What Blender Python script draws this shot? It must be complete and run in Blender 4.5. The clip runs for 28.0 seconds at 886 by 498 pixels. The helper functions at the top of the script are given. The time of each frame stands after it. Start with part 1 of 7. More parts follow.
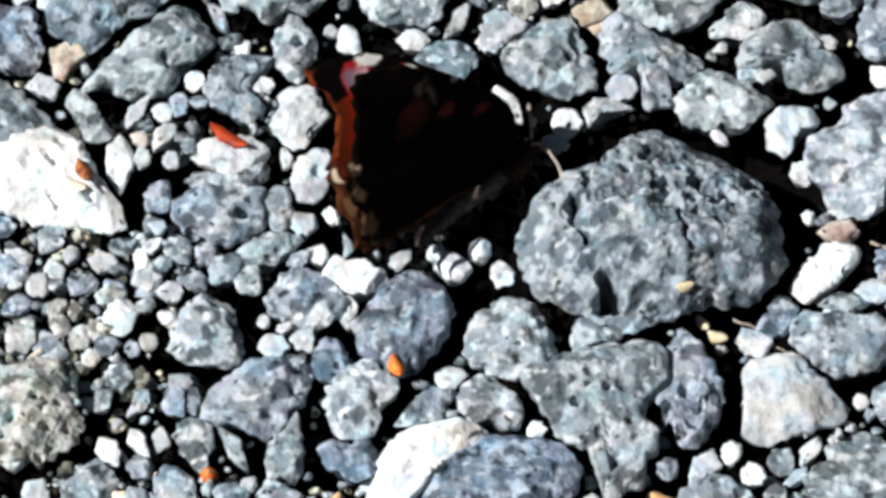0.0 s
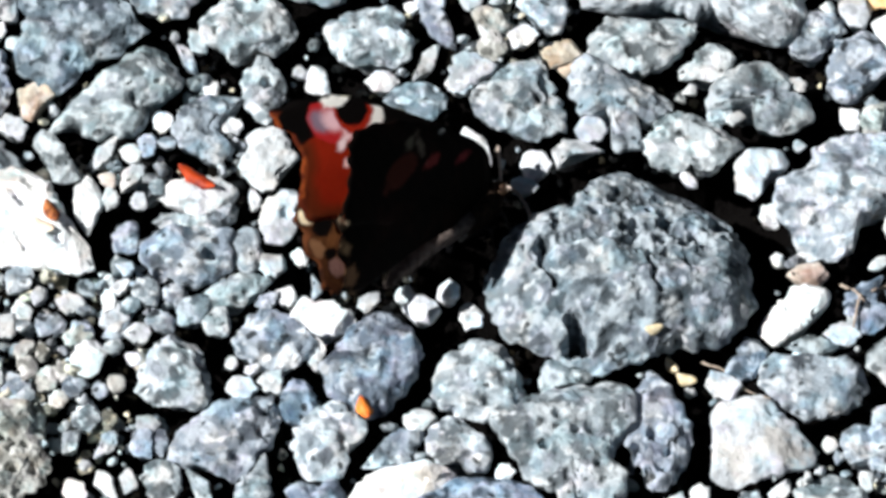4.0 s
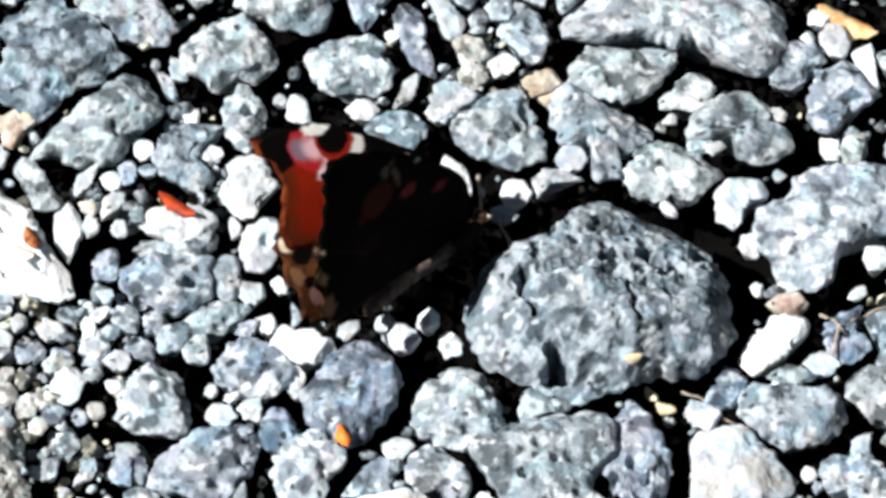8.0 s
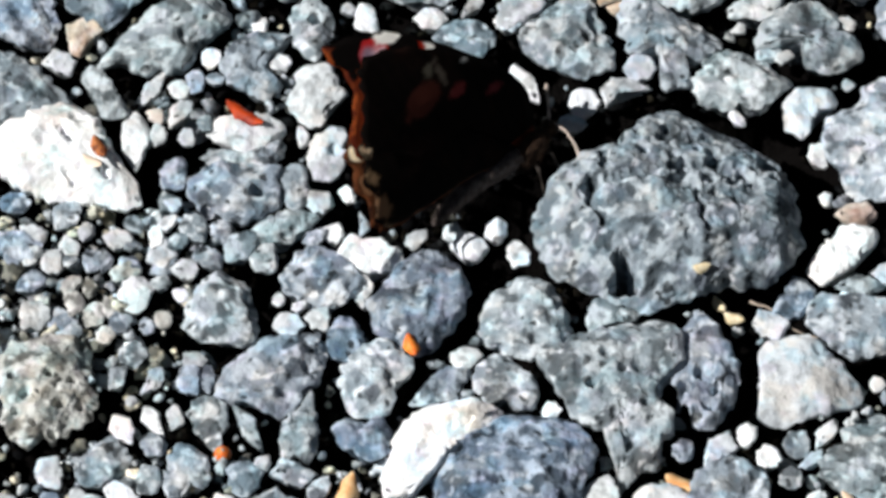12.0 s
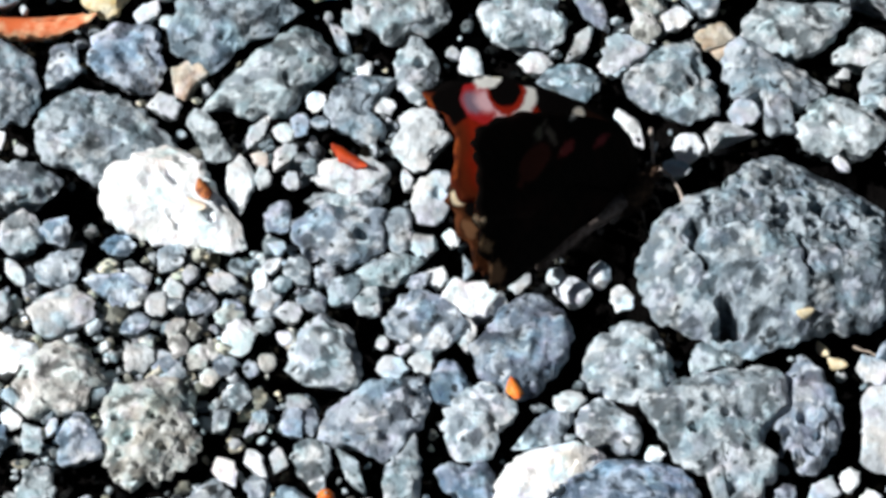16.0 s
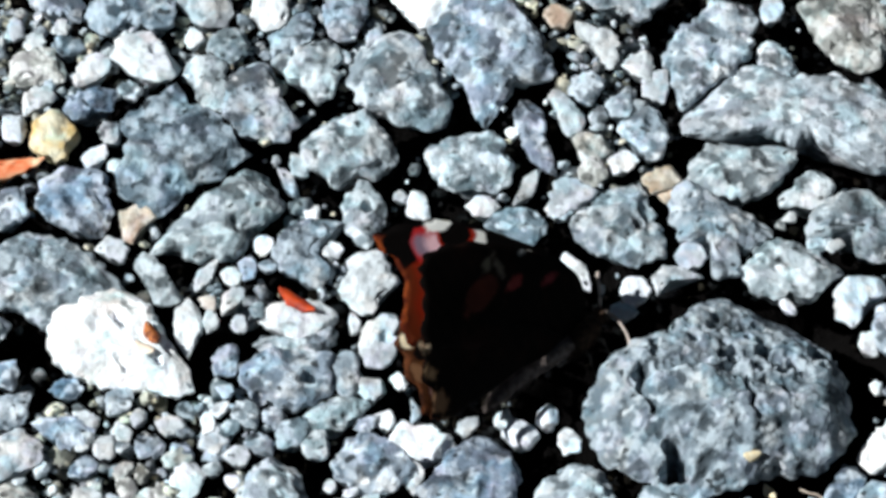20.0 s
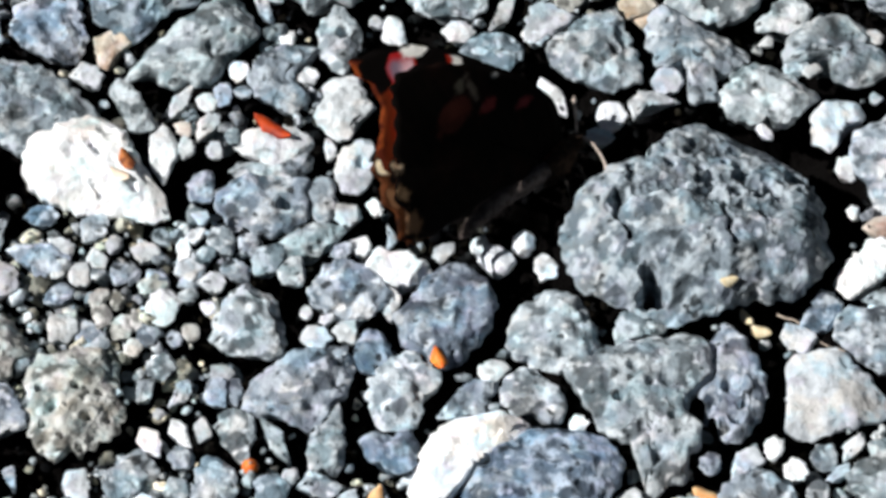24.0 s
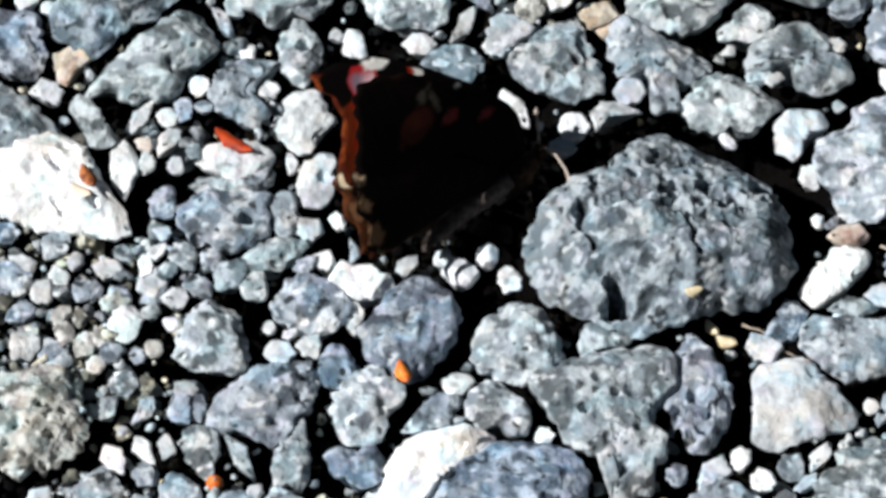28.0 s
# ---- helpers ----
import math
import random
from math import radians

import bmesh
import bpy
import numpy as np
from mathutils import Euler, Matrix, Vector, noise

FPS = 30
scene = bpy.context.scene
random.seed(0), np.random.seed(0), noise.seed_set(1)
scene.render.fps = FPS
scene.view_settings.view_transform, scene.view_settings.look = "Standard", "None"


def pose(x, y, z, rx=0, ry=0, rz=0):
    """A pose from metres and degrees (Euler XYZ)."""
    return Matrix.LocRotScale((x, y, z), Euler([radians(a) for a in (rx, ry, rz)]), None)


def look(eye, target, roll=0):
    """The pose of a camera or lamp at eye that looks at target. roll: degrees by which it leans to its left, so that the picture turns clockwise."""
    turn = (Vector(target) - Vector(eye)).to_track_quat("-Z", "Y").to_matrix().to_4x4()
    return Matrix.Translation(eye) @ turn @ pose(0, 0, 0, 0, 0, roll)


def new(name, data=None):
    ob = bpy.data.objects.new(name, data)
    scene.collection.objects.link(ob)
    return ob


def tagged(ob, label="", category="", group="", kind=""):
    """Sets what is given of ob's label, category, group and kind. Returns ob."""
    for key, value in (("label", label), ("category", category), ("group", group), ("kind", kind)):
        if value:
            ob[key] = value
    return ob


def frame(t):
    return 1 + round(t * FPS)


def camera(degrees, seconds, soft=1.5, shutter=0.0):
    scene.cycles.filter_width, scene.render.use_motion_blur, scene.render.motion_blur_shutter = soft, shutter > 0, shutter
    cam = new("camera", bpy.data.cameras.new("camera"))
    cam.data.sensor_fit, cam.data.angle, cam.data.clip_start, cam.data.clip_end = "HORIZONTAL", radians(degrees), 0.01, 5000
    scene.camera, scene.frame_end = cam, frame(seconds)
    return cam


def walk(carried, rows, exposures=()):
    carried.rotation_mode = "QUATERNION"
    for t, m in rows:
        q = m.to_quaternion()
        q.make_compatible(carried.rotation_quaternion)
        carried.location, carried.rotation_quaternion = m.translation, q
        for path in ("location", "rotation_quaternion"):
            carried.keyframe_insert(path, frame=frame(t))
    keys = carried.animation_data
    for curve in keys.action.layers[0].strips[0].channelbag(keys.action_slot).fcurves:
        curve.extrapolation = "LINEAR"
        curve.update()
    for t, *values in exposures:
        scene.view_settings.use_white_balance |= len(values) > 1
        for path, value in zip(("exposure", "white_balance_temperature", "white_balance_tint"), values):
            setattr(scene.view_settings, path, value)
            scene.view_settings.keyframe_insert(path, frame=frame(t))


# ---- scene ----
cam = camera(8.0, 28.0, soft=3.5)
SKY_STRENGTH, SUN_STRENGTH = 0.006, 5.0
# seconds, stops, white balance: the camera's own exposure drifts
EXPOSURES = [(0, 0.22, 6500, 10), (1, 0.20, 6500, 10), (1.5, 0.34, 6500, 10), (2, 0.57, 6500, 10), (2.5, 0.55, 6500, 10), (4.5, 0.40, 6450, 9.5), (5, 0.30, 6400, 9), (6, 0.42, 6400, 8), (7, 0.58, 6550, 10), (8, 0.59, 6500, 10), (9, 0.50, 6500, 10), (10, 0.56, 6600, 11), (10.5, 0.37, 6550, 10), (11, 0.22, 6500, 10), (12, 0.15, 6550, 10), (15, 0.21, 6550, 10), (16, 0.22, 6350, 9), (17, 0.21, 6500, 10), (18, 0.21, 6150, 5), (19, 0.21, 5950, 3.2), (20, 0.25, 6150, 6), (21, 0.21, 6150, 4.8), (24, 0.20, 6500, 10), (26, 0.24, 6350, 9), (28, 0.19, 6500, 10)]
BUTTERFLY = (8.6, 10.2, 2.9, 50.4)
# seconds; the eye's y and height, the point of the ground aimed at (mm); lean in degrees
ROWS = [
    (0, -459.34, 656.01, 0.00, 0.00, 0.000),
    (0.5, -459.58, 656.35, -7.76, 0.55, -0.701),
    (1, -459.46, 656.18, -4.67, 3.61, -0.244),
    (1.5, -458.98, 655.49, 4.37, -0.57, 0.607),
    (2, -458.74, 655.15, 6.59, 11.82, 0.837),
    (2.5, -458.62, 654.97, 6.64, 9.58, 0.796),
    (4.5, -458.38, 654.63, 2.40, 6.42, 0.402),
    (5, -458.86, 655.32, -0.22, 13.53, 0.399),
    (5.5, -459.58, 656.35, -0.81, 10.60, 0.320),
    (6, -458.74, 655.15, 4.89, -0.44, 0.831),
    (6.5, -458.74, 655.15, 10.78, -5.20, 1.185),
    (7, -458.86, 655.32, 12.55, 1.42, 1.390),
    (7.5, -458.62, 654.97, 6.09, -3.82, 0.698),
    (8, -458.74, 655.15, 6.53, 10.95, 0.963),
    (8.5, -458.62, 654.97, 6.94, 3.73, 0.995),
    (9, -458.26, 654.46, 7.70, -0.68, 0.870),
    (9.5, -457.78, 653.77, 6.11, -4.98, 0.583),
    (10, -458.02, 654.11, 11.59, 1.57, 1.233),
    (10.5, -458.38, 654.63, 8.22, 8.58, 1.146),
    (11, -458.62, 654.97, -3.09, 4.83, 0.197),
    (11.5, -458.38, 654.63, -0.65, 0.14, 0.414),
    (12, -458.02, 654.11, -2.01, -3.19, 0.192),
    (12.5, -457.90, 653.94, 1.22, -6.02, 0.626),
    (14.5, -458.38, 654.63, -9.04, -6.71, -0.509),
    (15, -458.26, 654.46, -8.91, -1.01, -0.514),
    (15.5, -458.26, 654.46, -11.45, 4.76, -0.620),
    (16, -458.50, 654.80, -15.19, 3.42, -0.922),
    (16.5, -458.38, 654.63, -9.52, -0.27, -0.435),
    (17, -458.14, 654.29, -6.37, 1.01, -0.241),
    (17.5, -458.38, 654.63, -6.68, 12.38, -0.106),
    (18, -458.26, 654.46, -10.99, 17.09, -0.345),
    (18.5, -458.38, 654.63, -17.31, 10.28, -0.922),
    (19, -458.38, 654.63, -14.58, 16.19, -0.851),
    (19.5, -459.22, 655.83, -7.45, 18.11, -0.323),
    (20, -459.22, 655.83, -8.87, 26.07, -0.298),
    (20.5, -458.74, 655.15, -11.03, 15.59, -0.351),
    (21, -458.38, 654.63, -11.33, 7.14, -0.552),
    (21.5, -457.90, 653.94, -12.23, 12.88, -0.789),
    (23.5, -458.86, 655.32, -9.64, 3.44, -0.489),
    (24, -458.14, 654.29, -5.49, -1.22, -0.124),
    (24.5, -457.66, 653.60, -0.35, -1.45, 0.334),
    (25, -457.18, 652.91, -0.45, 3.66, 0.145),
    (25.5, -457.42, 653.26, -8.60, 11.04, -0.701),
    (26, -457.06, 652.74, -8.93, 6.37, -0.825),
    (26.5, -457.06, 652.74, -5.99, 0.99, -0.544),
    (27, -456.94, 652.57, -5.83, 5.36, -0.632),
    (27.5, -456.34, 651.72, -1.61, 3.61, -0.255),
    (28, -456.22, 651.55, -0.86, 0.80, -0.259),
]
walk(cam, [(t, look((0, ey * 0.001, ez * 0.001), (tx * 0.001, ty * 0.001, 0), lean)) for t, ey, ez, tx, ty, lean in ROWS], EXPOSURES)

from mathutils.bvhtree import BVHTree

MM = 0.001

# ---------------------------------------------------------------- light
world = bpy.data.worlds.new("sky")
scene.world = world
world.use_nodes = True
wt = world.node_tree
sky = wt.nodes.new("ShaderNodeTexSky")
sky.sky_type, sky.sun_disc = "NISHITA", False
SUN_UP, SUN_FROM = 43.0, (-0.98, -0.15)         # height in degrees; the way on the ground to the sun
sky.sun_elevation = radians(SUN_UP)
sky.sun_rotation = math.atan2(SUN_FROM[0], SUN_FROM[1])
wt.nodes["Background"].inputs["Strength"].default_value = SKY_STRENGTH
wt.links.new(sky.outputs["Color"], wt.nodes["Background"].inputs["Color"])
sun = new("sun", bpy.data.lights.new("sun", "SUN"))
sun.data.energy, sun.data.angle, sun.data.color = SUN_STRENGTH, radians(0.5), (1.0, 0.985, 0.955)
sun.matrix_world = look((SUN_FROM[0], SUN_FROM[1], math.tan(radians(SUN_UP))), (0, 0, 0))


# ---------------------------------------------------------------- materials
class Mat:
    """A node material with a few short ways to add nodes."""

    def __init__(self, name, rough=0.85):
        self.m = bpy.data.materials.new(name)
        self.m.use_nodes = True
        self.t = self.m.node_tree
        self.p = self.t.nodes["Principled BSDF"]
        self.p.inputs["Roughness"].default_value = rough
        self.p.inputs["Specular IOR Level"].default_value = 0.25

    def put(self, socket, v):
        if hasattr(v, "is_output"):
            self.t.links.new(v, socket)
        elif hasattr(v, "__len__") and len(v) == 3 and socket.type == "RGBA":
            socket.default_value = (*v, 1)
        else:
            socket.default_value = v

    def math(self, op, a, b=0.0, clamp=False):
        n = self.t.nodes.new("ShaderNodeMath")
        n.operation, n.use_clamp = op, clamp
        self.put(n.inputs[0], a), self.put(n.inputs[1], b)
        return n.outputs[0]

    def mix(self, fac, a, b, blend="MIX"):
        n = self.t.nodes.new("ShaderNodeMix")
        n.data_type, n.blend_type = "RGBA", blend
        self.put(n.inputs[0], fac), self.put(n.inputs[6], a), self.put(n.inputs[7], b)
        return n.outputs[2]

    def where(self, shift=True):
        """Object space, shifted at random from thing to thing."""
        co = self.t.nodes.new("ShaderNodeTexCoord").outputs["Object"]
        if not shift:
            return co
        info = self.t.nodes.new("ShaderNodeObjectInfo")
        n = self.t.nodes.new("ShaderNodeVectorMath")
        n.operation = "ADD"
        self.t.links.new(co, n.inputs[0])
        self.t.links.new(info.outputs["Random"], n.inputs[1])
        return n.outputs[0]

    def noise(self, at, scale, detail=5, rough=0.6):
        n = self.t.nodes.new("ShaderNodeTexNoise")
        self.put(n.inputs["Vector"], at)
        n.inputs["Scale"].default_value, n.inputs["Detail"].default_value, n.inputs["Roughness"].default_value = scale, detail, rough
        return n.outputs[0]

    def cells(self, at, scale, feature="F1"):
        n = self.t.nodes.new("ShaderNodeTexVoronoi")
        n.feature = feature
        self.put(n.inputs["Vector"], at)
        n.inputs["Scale"].default_value = scale
        return n.outputs["Distance"]

    def ramp(self, v, lo, hi):
        """0 below lo, 1 above hi."""
        n = self.t.nodes.new("ShaderNodeMapRange")
        n.interpolation_type = "SMOOTHSTEP"
        self.put(n.inputs["Value"], v)
        n.inputs["From Min"].default_value, n.inputs["From Max"].default_value = lo, hi
        return n.outputs[0]

    def bump(self, v, strength, depth):
        n = self.t.nodes.new("ShaderNodeBump")
        n.inputs["Strength"].default_value, n.inputs["Distance"].default_value = strength, depth
        self.put(n.inputs["Height"], v)
        self.t.links.new(n.outputs[0], self.p.inputs["Normal"])

    def colour(self, c):
        self.put(self.p.inputs["Base Color"], c)
        return self.m


def rock_material(name, base, mottle, fleck, islands=False, contrast=1.0):
    """Limestone gravel: blotches a millimetre or two wide, pale crystals, dark pits and a rough broken face."""
    k = Mat(name, 0.9)
    base, mottle, fleck = ([v * w * s for v, w in zip(c, (0.945, 1.0, 1.075))] for c, s in ((base, 0.74 if contrast > 0.45 or base[0] < 0.9 else 0.92), (mottle, 0.84 if contrast > 0.45 or base[0] < 0.9 else 0.96), (fleck, 1.0)))
    at = k.where(not islands)
    cloud = k.ramp(k.noise(at, 190, 3), 0.40, 0.60)
    c = k.mix(cloud, base, mottle)
    blotch = k.ramp(k.noise(at, 360, 2, 0.5), 0.47, 0.59)
    c = k.mix(k.math("MULTIPLY", blotch, 0.95 * contrast), c, k.mix(0.6, mottle, fleck))
    dark = k.ramp(k.noise(at, 300, 2, 0.5), 0.48, 0.37)
    c = k.mix(k.math("MULTIPLY", dark, 0.9 * contrast), c, [v * 0.36 for v in base])
    spots = k.ramp(k.noise(at, 470, 1, 0.5), 0.58, 0.70)
    c = k.mix(k.math("MULTIPLY", spots, 0.9 * contrast), c, fleck)
    pits = k.ramp(k.noise(at, 520, 1, 0.5), 0.34, 0.27)
    c = k.mix(k.math("MULTIPLY", pits, 0.9 * contrast), c, [v * 0.08 for v in base])
    for scale, tint, part_of in ((210, (1.10, 1.0, 0.92), 0.8), (260, (1.03, 0.95, 1.05), 0.55), (230, (0.86, 1.03, 1.08), 0.9)):
        stain = k.ramp(k.noise(at, scale, 3), 0.50, 0.64)
        c = k.mix(k.math("MULTIPLY", stain, part_of), c, tint, "MULTIPLY")
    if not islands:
        # bright rims painted onto convex edges, shade painted into creases
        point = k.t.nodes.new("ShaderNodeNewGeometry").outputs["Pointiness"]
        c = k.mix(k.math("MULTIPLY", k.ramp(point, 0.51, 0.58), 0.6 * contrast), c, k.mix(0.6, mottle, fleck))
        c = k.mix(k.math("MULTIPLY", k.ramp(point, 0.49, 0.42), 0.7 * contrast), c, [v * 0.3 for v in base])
    if islands:
        tone = k.t.nodes.new("ShaderNodeNewGeometry").outputs["Random Per Island"]
    else:
        tone = k.t.nodes.new("ShaderNodeObjectInfo").outputs["Random"]
    n = k.t.nodes.new("ShaderNodeMapRange")
    k.put(n.inputs["Value"], tone)
    n.inputs["To Min"].default_value, n.inputs["To Max"].default_value = (0.6, 1.6) if islands else (0.85, 1.2)
    h = k.t.nodes.new("ShaderNodeHueSaturation")
    wander = k.math("FRACT", k.math("MULTIPLY", tone, 37.7))
    k.put(h.inputs["Hue"], k.math("ADD", 0.475, k.math("MULTIPLY", wander, 0.045)))
    k.put(h.inputs["Saturation"], k.math("ADD", 0.75, k.math("MULTIPLY", wander, 0.5)))
    if islands:
        c = k.mix(k.math("MULTIPLY", k.ramp(wander, 0.6, 0.75), 0.75), c, (1.25, 1.02, 0.72), "MULTIPLY")
    k.put(h.inputs["Color"], c), k.put(h.inputs["Value"], n.outputs[0])
    relief = k.math("ADD", k.noise(at, 330, 5, 0.6), k.math("MULTIPLY", k.noise(at, 1000, 2, 0.5), 0.2))
    k.bump(relief, 0.8, 0.0014 * (0.5 + 0.5 * contrast))
    return k.colour(h.outputs[0])


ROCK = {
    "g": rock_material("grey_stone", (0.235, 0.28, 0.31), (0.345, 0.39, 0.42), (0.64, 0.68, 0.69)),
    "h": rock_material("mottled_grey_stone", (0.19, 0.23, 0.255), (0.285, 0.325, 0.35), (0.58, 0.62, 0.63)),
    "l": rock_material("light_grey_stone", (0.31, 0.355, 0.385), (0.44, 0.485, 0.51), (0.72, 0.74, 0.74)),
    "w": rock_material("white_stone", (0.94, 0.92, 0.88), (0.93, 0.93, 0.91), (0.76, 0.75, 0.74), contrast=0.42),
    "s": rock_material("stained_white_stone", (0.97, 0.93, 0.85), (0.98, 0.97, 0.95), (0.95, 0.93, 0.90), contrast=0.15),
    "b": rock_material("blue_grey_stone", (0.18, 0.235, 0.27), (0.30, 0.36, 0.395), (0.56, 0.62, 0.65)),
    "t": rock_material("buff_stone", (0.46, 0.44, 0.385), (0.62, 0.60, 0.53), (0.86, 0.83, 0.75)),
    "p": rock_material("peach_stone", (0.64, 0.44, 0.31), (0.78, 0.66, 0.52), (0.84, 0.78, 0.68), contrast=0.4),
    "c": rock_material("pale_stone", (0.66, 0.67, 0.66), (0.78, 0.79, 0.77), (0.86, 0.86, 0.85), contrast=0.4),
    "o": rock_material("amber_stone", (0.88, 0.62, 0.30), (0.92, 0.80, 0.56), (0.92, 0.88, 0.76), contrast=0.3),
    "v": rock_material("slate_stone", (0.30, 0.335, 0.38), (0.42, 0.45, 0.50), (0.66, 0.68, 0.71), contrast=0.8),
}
GRIT = rock_material("grit", (0.26, 0.30, 0.32), (0.38, 0.42, 0.44), (0.66, 0.68, 0.67), islands=True)
# near-black grit: the shade deep between the stones is put into its colour
SHADE_GRIT = rock_material("shade_black_grit", (0.004, 0.004, 0.0042), (0.006, 0.006, 0.006), (0.012, 0.012, 0.0115), islands=True)
SHADE_GRIT.node_tree.nodes["Principled BSDF"].inputs["Specular IOR Level"].default_value = 0.0


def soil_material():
    k = Mat("shade_black_soil", 0.95)
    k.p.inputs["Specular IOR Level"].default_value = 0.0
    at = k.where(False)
    # near-black puts the shade between stones into the soil; grey gravel tone farther out
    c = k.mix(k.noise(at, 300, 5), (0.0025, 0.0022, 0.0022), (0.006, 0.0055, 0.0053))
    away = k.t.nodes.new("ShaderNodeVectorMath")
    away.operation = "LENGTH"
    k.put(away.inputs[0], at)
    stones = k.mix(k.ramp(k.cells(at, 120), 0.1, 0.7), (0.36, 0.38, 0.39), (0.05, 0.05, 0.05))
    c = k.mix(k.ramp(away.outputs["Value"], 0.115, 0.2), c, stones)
    k.bump(k.noise(at, 900, 5), 1.0, 0.001)
    return k.colour(c)


def plain(name, base, other, rough=0.6, scale=900, spec=0.3):
    """A small thing's surface: two tones, streaked, with a fine grain."""
    k = Mat(name, rough)
    at = k.where()
    k.p.inputs["Specular IOR Level"].default_value = spec
    k.bump(k.noise(at, scale * 1.7, 4), 0.4, 0.0002)
    return k.colour(k.mix(k.ramp(k.noise(at, scale, 4), 0.35, 0.65), base, other))


# ---------------------------------------------------------------- mesh helpers
def ico(level, made={}):
    """Directions and faces of a sphere of triangles."""
    if level not in made:
        bm = bmesh.new()
        bmesh.ops.create_icosphere(bm, subdivisions=level, radius=1)
        bm.verts.ensure_lookup_table()
        made[level] = (np.array([v.co for v in bm.verts]), np.array([[v.index for v in f.verts] for f in bm.faces]))
        bm.free()
    return made[level]


def mesh_of(name, verts, faces, materials, slots=None, smooth=True):
    me = bpy.data.meshes.new(name)
    me.from_pydata([tuple(v) for v in verts], [], [tuple(int(i) for i in f) for f in faces])
    for m in materials:
        me.materials.append(m)
    if slots is not None:
        me.polygons.foreach_set("material_index", [int(s) for s in slots])
    me.polygons.foreach_set("use_smooth", [smooth] * len(me.polygons))
    me.update()
    return me


def part(name, mesh, parent, label="", at=None):
    ob = new(name, mesh)
    ob.parent = parent
    if at is not None:
        ob.matrix_basis = at
    if label:
        ob["label"] = label
    return ob


def ripple(p, rng, long, waves):
    """Uneven swells of about this length."""
    s = np.zeros(len(p))
    for _ in range(waves):
        g = rng.normal(size=3)
        g = g / np.linalg.norm(g) * 6.28 / (long * rng.uniform(0.7, 1.5))
        s = s + np.sin(p @ g + rng.uniform(0, 6.28))
    return s / 3.5


def rock_shape(level, height, girth, seed, cuts=7, rough=0.05, deep=None, ragged=0.0, dents=(), dome=0.45, planes=(), sharp=3.4):
    """A broken stone: a low dome over an angular girth with steep flanks below it, cut by flat faces, dented and roughened.
    planes: further faces, each by its normal and how far along it the stone reaches, in millimetres."""
    deep = deep or height
    rng = np.random.default_rng(seed)
    d, f = ico(level)
    girth = np.asarray(girth, float)
    k, mean = len(girth), float(np.mean(girth))
    around = np.arctan2(d[:, 1], d[:, 0])
    turn = around / (2 * np.pi) * k % k
    i = np.floor(turn).astype(int) % k
    w = turn - np.floor(turn)
    a, b = girth[i], girth[(i + 1) % k]
    step = 2 * np.pi / k
    r = a * b * math.sin(step) / np.maximum(a * np.sin(w * step) + b * np.sin((1 - w) * step), 1e-6)
    nicks = sum(np.sin(around * q + rng.uniform(0, 6.28)) * rng.uniform(0.3, 1.0) for q in rng.integers(5, 9 + int(mean * 2.2), 9)) / 4.5
    r = r + nicks * min(0.42, 0.07 + 0.07 * mean)
    flat = np.hypot(d[:, 0], d[:, 1])
    t = np.arccos(np.clip(np.abs(d[:, 2]), 0, 1)) / (np.pi / 2)
    turned = np.pi / 2 * t ** 1.7
    upper = d[:, 2] >= 0
    below = 1 - t
    out = np.where(upper, np.sin(turned) ** (2 / sharp), 1 - 0.85 * below ** 0.95)
    up = np.where(upper, dome * height * np.maximum(np.cos(turned), 0) ** (2 / sharp), -deep * below)
    round_to = np.maximum(flat, 1e-9)
    p = np.stack([d[:, 0] / round_to * out * r, d[:, 1] / round_to * out * r, up], 1)
    swell = ripple(p, rng, mean * 1.5, 5) * 0.8 + ripple(p, rng, mean * 0.7, 6) * 0.5
    p[:, 2] = p[:, 2] + np.where(upper, swell * mean * rough * 0.9, 0)
    for c in range(cuts):
        n = np.array((*rng.normal(size=2) * (0.30 if c % 2 else 0.55) * (1.0 if mean > 3 else 1.5), 1.0))
        n = n / np.linalg.norm(n)
        reach = p @ n
        over = np.maximum(0, reach - reach.max() * rng.uniform(0.66, 0.95))
        p = p - over[:, None] * n * 0.97
    for nx, ny, nz, far in planes:
        n = np.array((nx, ny, nz)) / math.sqrt(nx * nx + ny * ny + nz * nz)
        p = p - np.maximum(0, p @ n - far)[:, None] * n * 0.95
    if ragged:
        lumps = ripple(p, rng, min(4.5, mean * 0.8), 10) * 0.42 + ripple(p, rng, min(2.2, mean * 0.6), 12) * 0.36 + ripple(p, rng, 1.1, 14) * 0.13
        p = p + d * (lumps * ragged * (1.0 if mean > 4 else 0.7 if mean > 2.5 else 0.35))[:, None]
        for _ in range(int(1 + mean * 0.5) if mean > 3 else 0):
            c = p[rng.integers(len(p))]
            if c[2] > 0:
                near = np.linalg.norm(p - c, axis=1) / rng.uniform(0.7, 1.7)
                p = p - d * (np.maximum(0, 1 - near ** 2) * rng.uniform(0.3, 0.9))[:, None]
    else:
        p = p + d * (ripple(p, rng, mean * 0.5, 12) * 0.04 * mean)[:, None]
    for x, y, r, depth in dents:
        near = np.hypot(p[:, 0] - x, p[:, 1] - y) / r
        p[:, 2] = p[:, 2] - np.where(p[:, 2] > (-0.5 if depth < 5 else -4.0), np.clip(1.6 * (1 - near ** 2), 0, 1) * depth, 0)
    return p, f


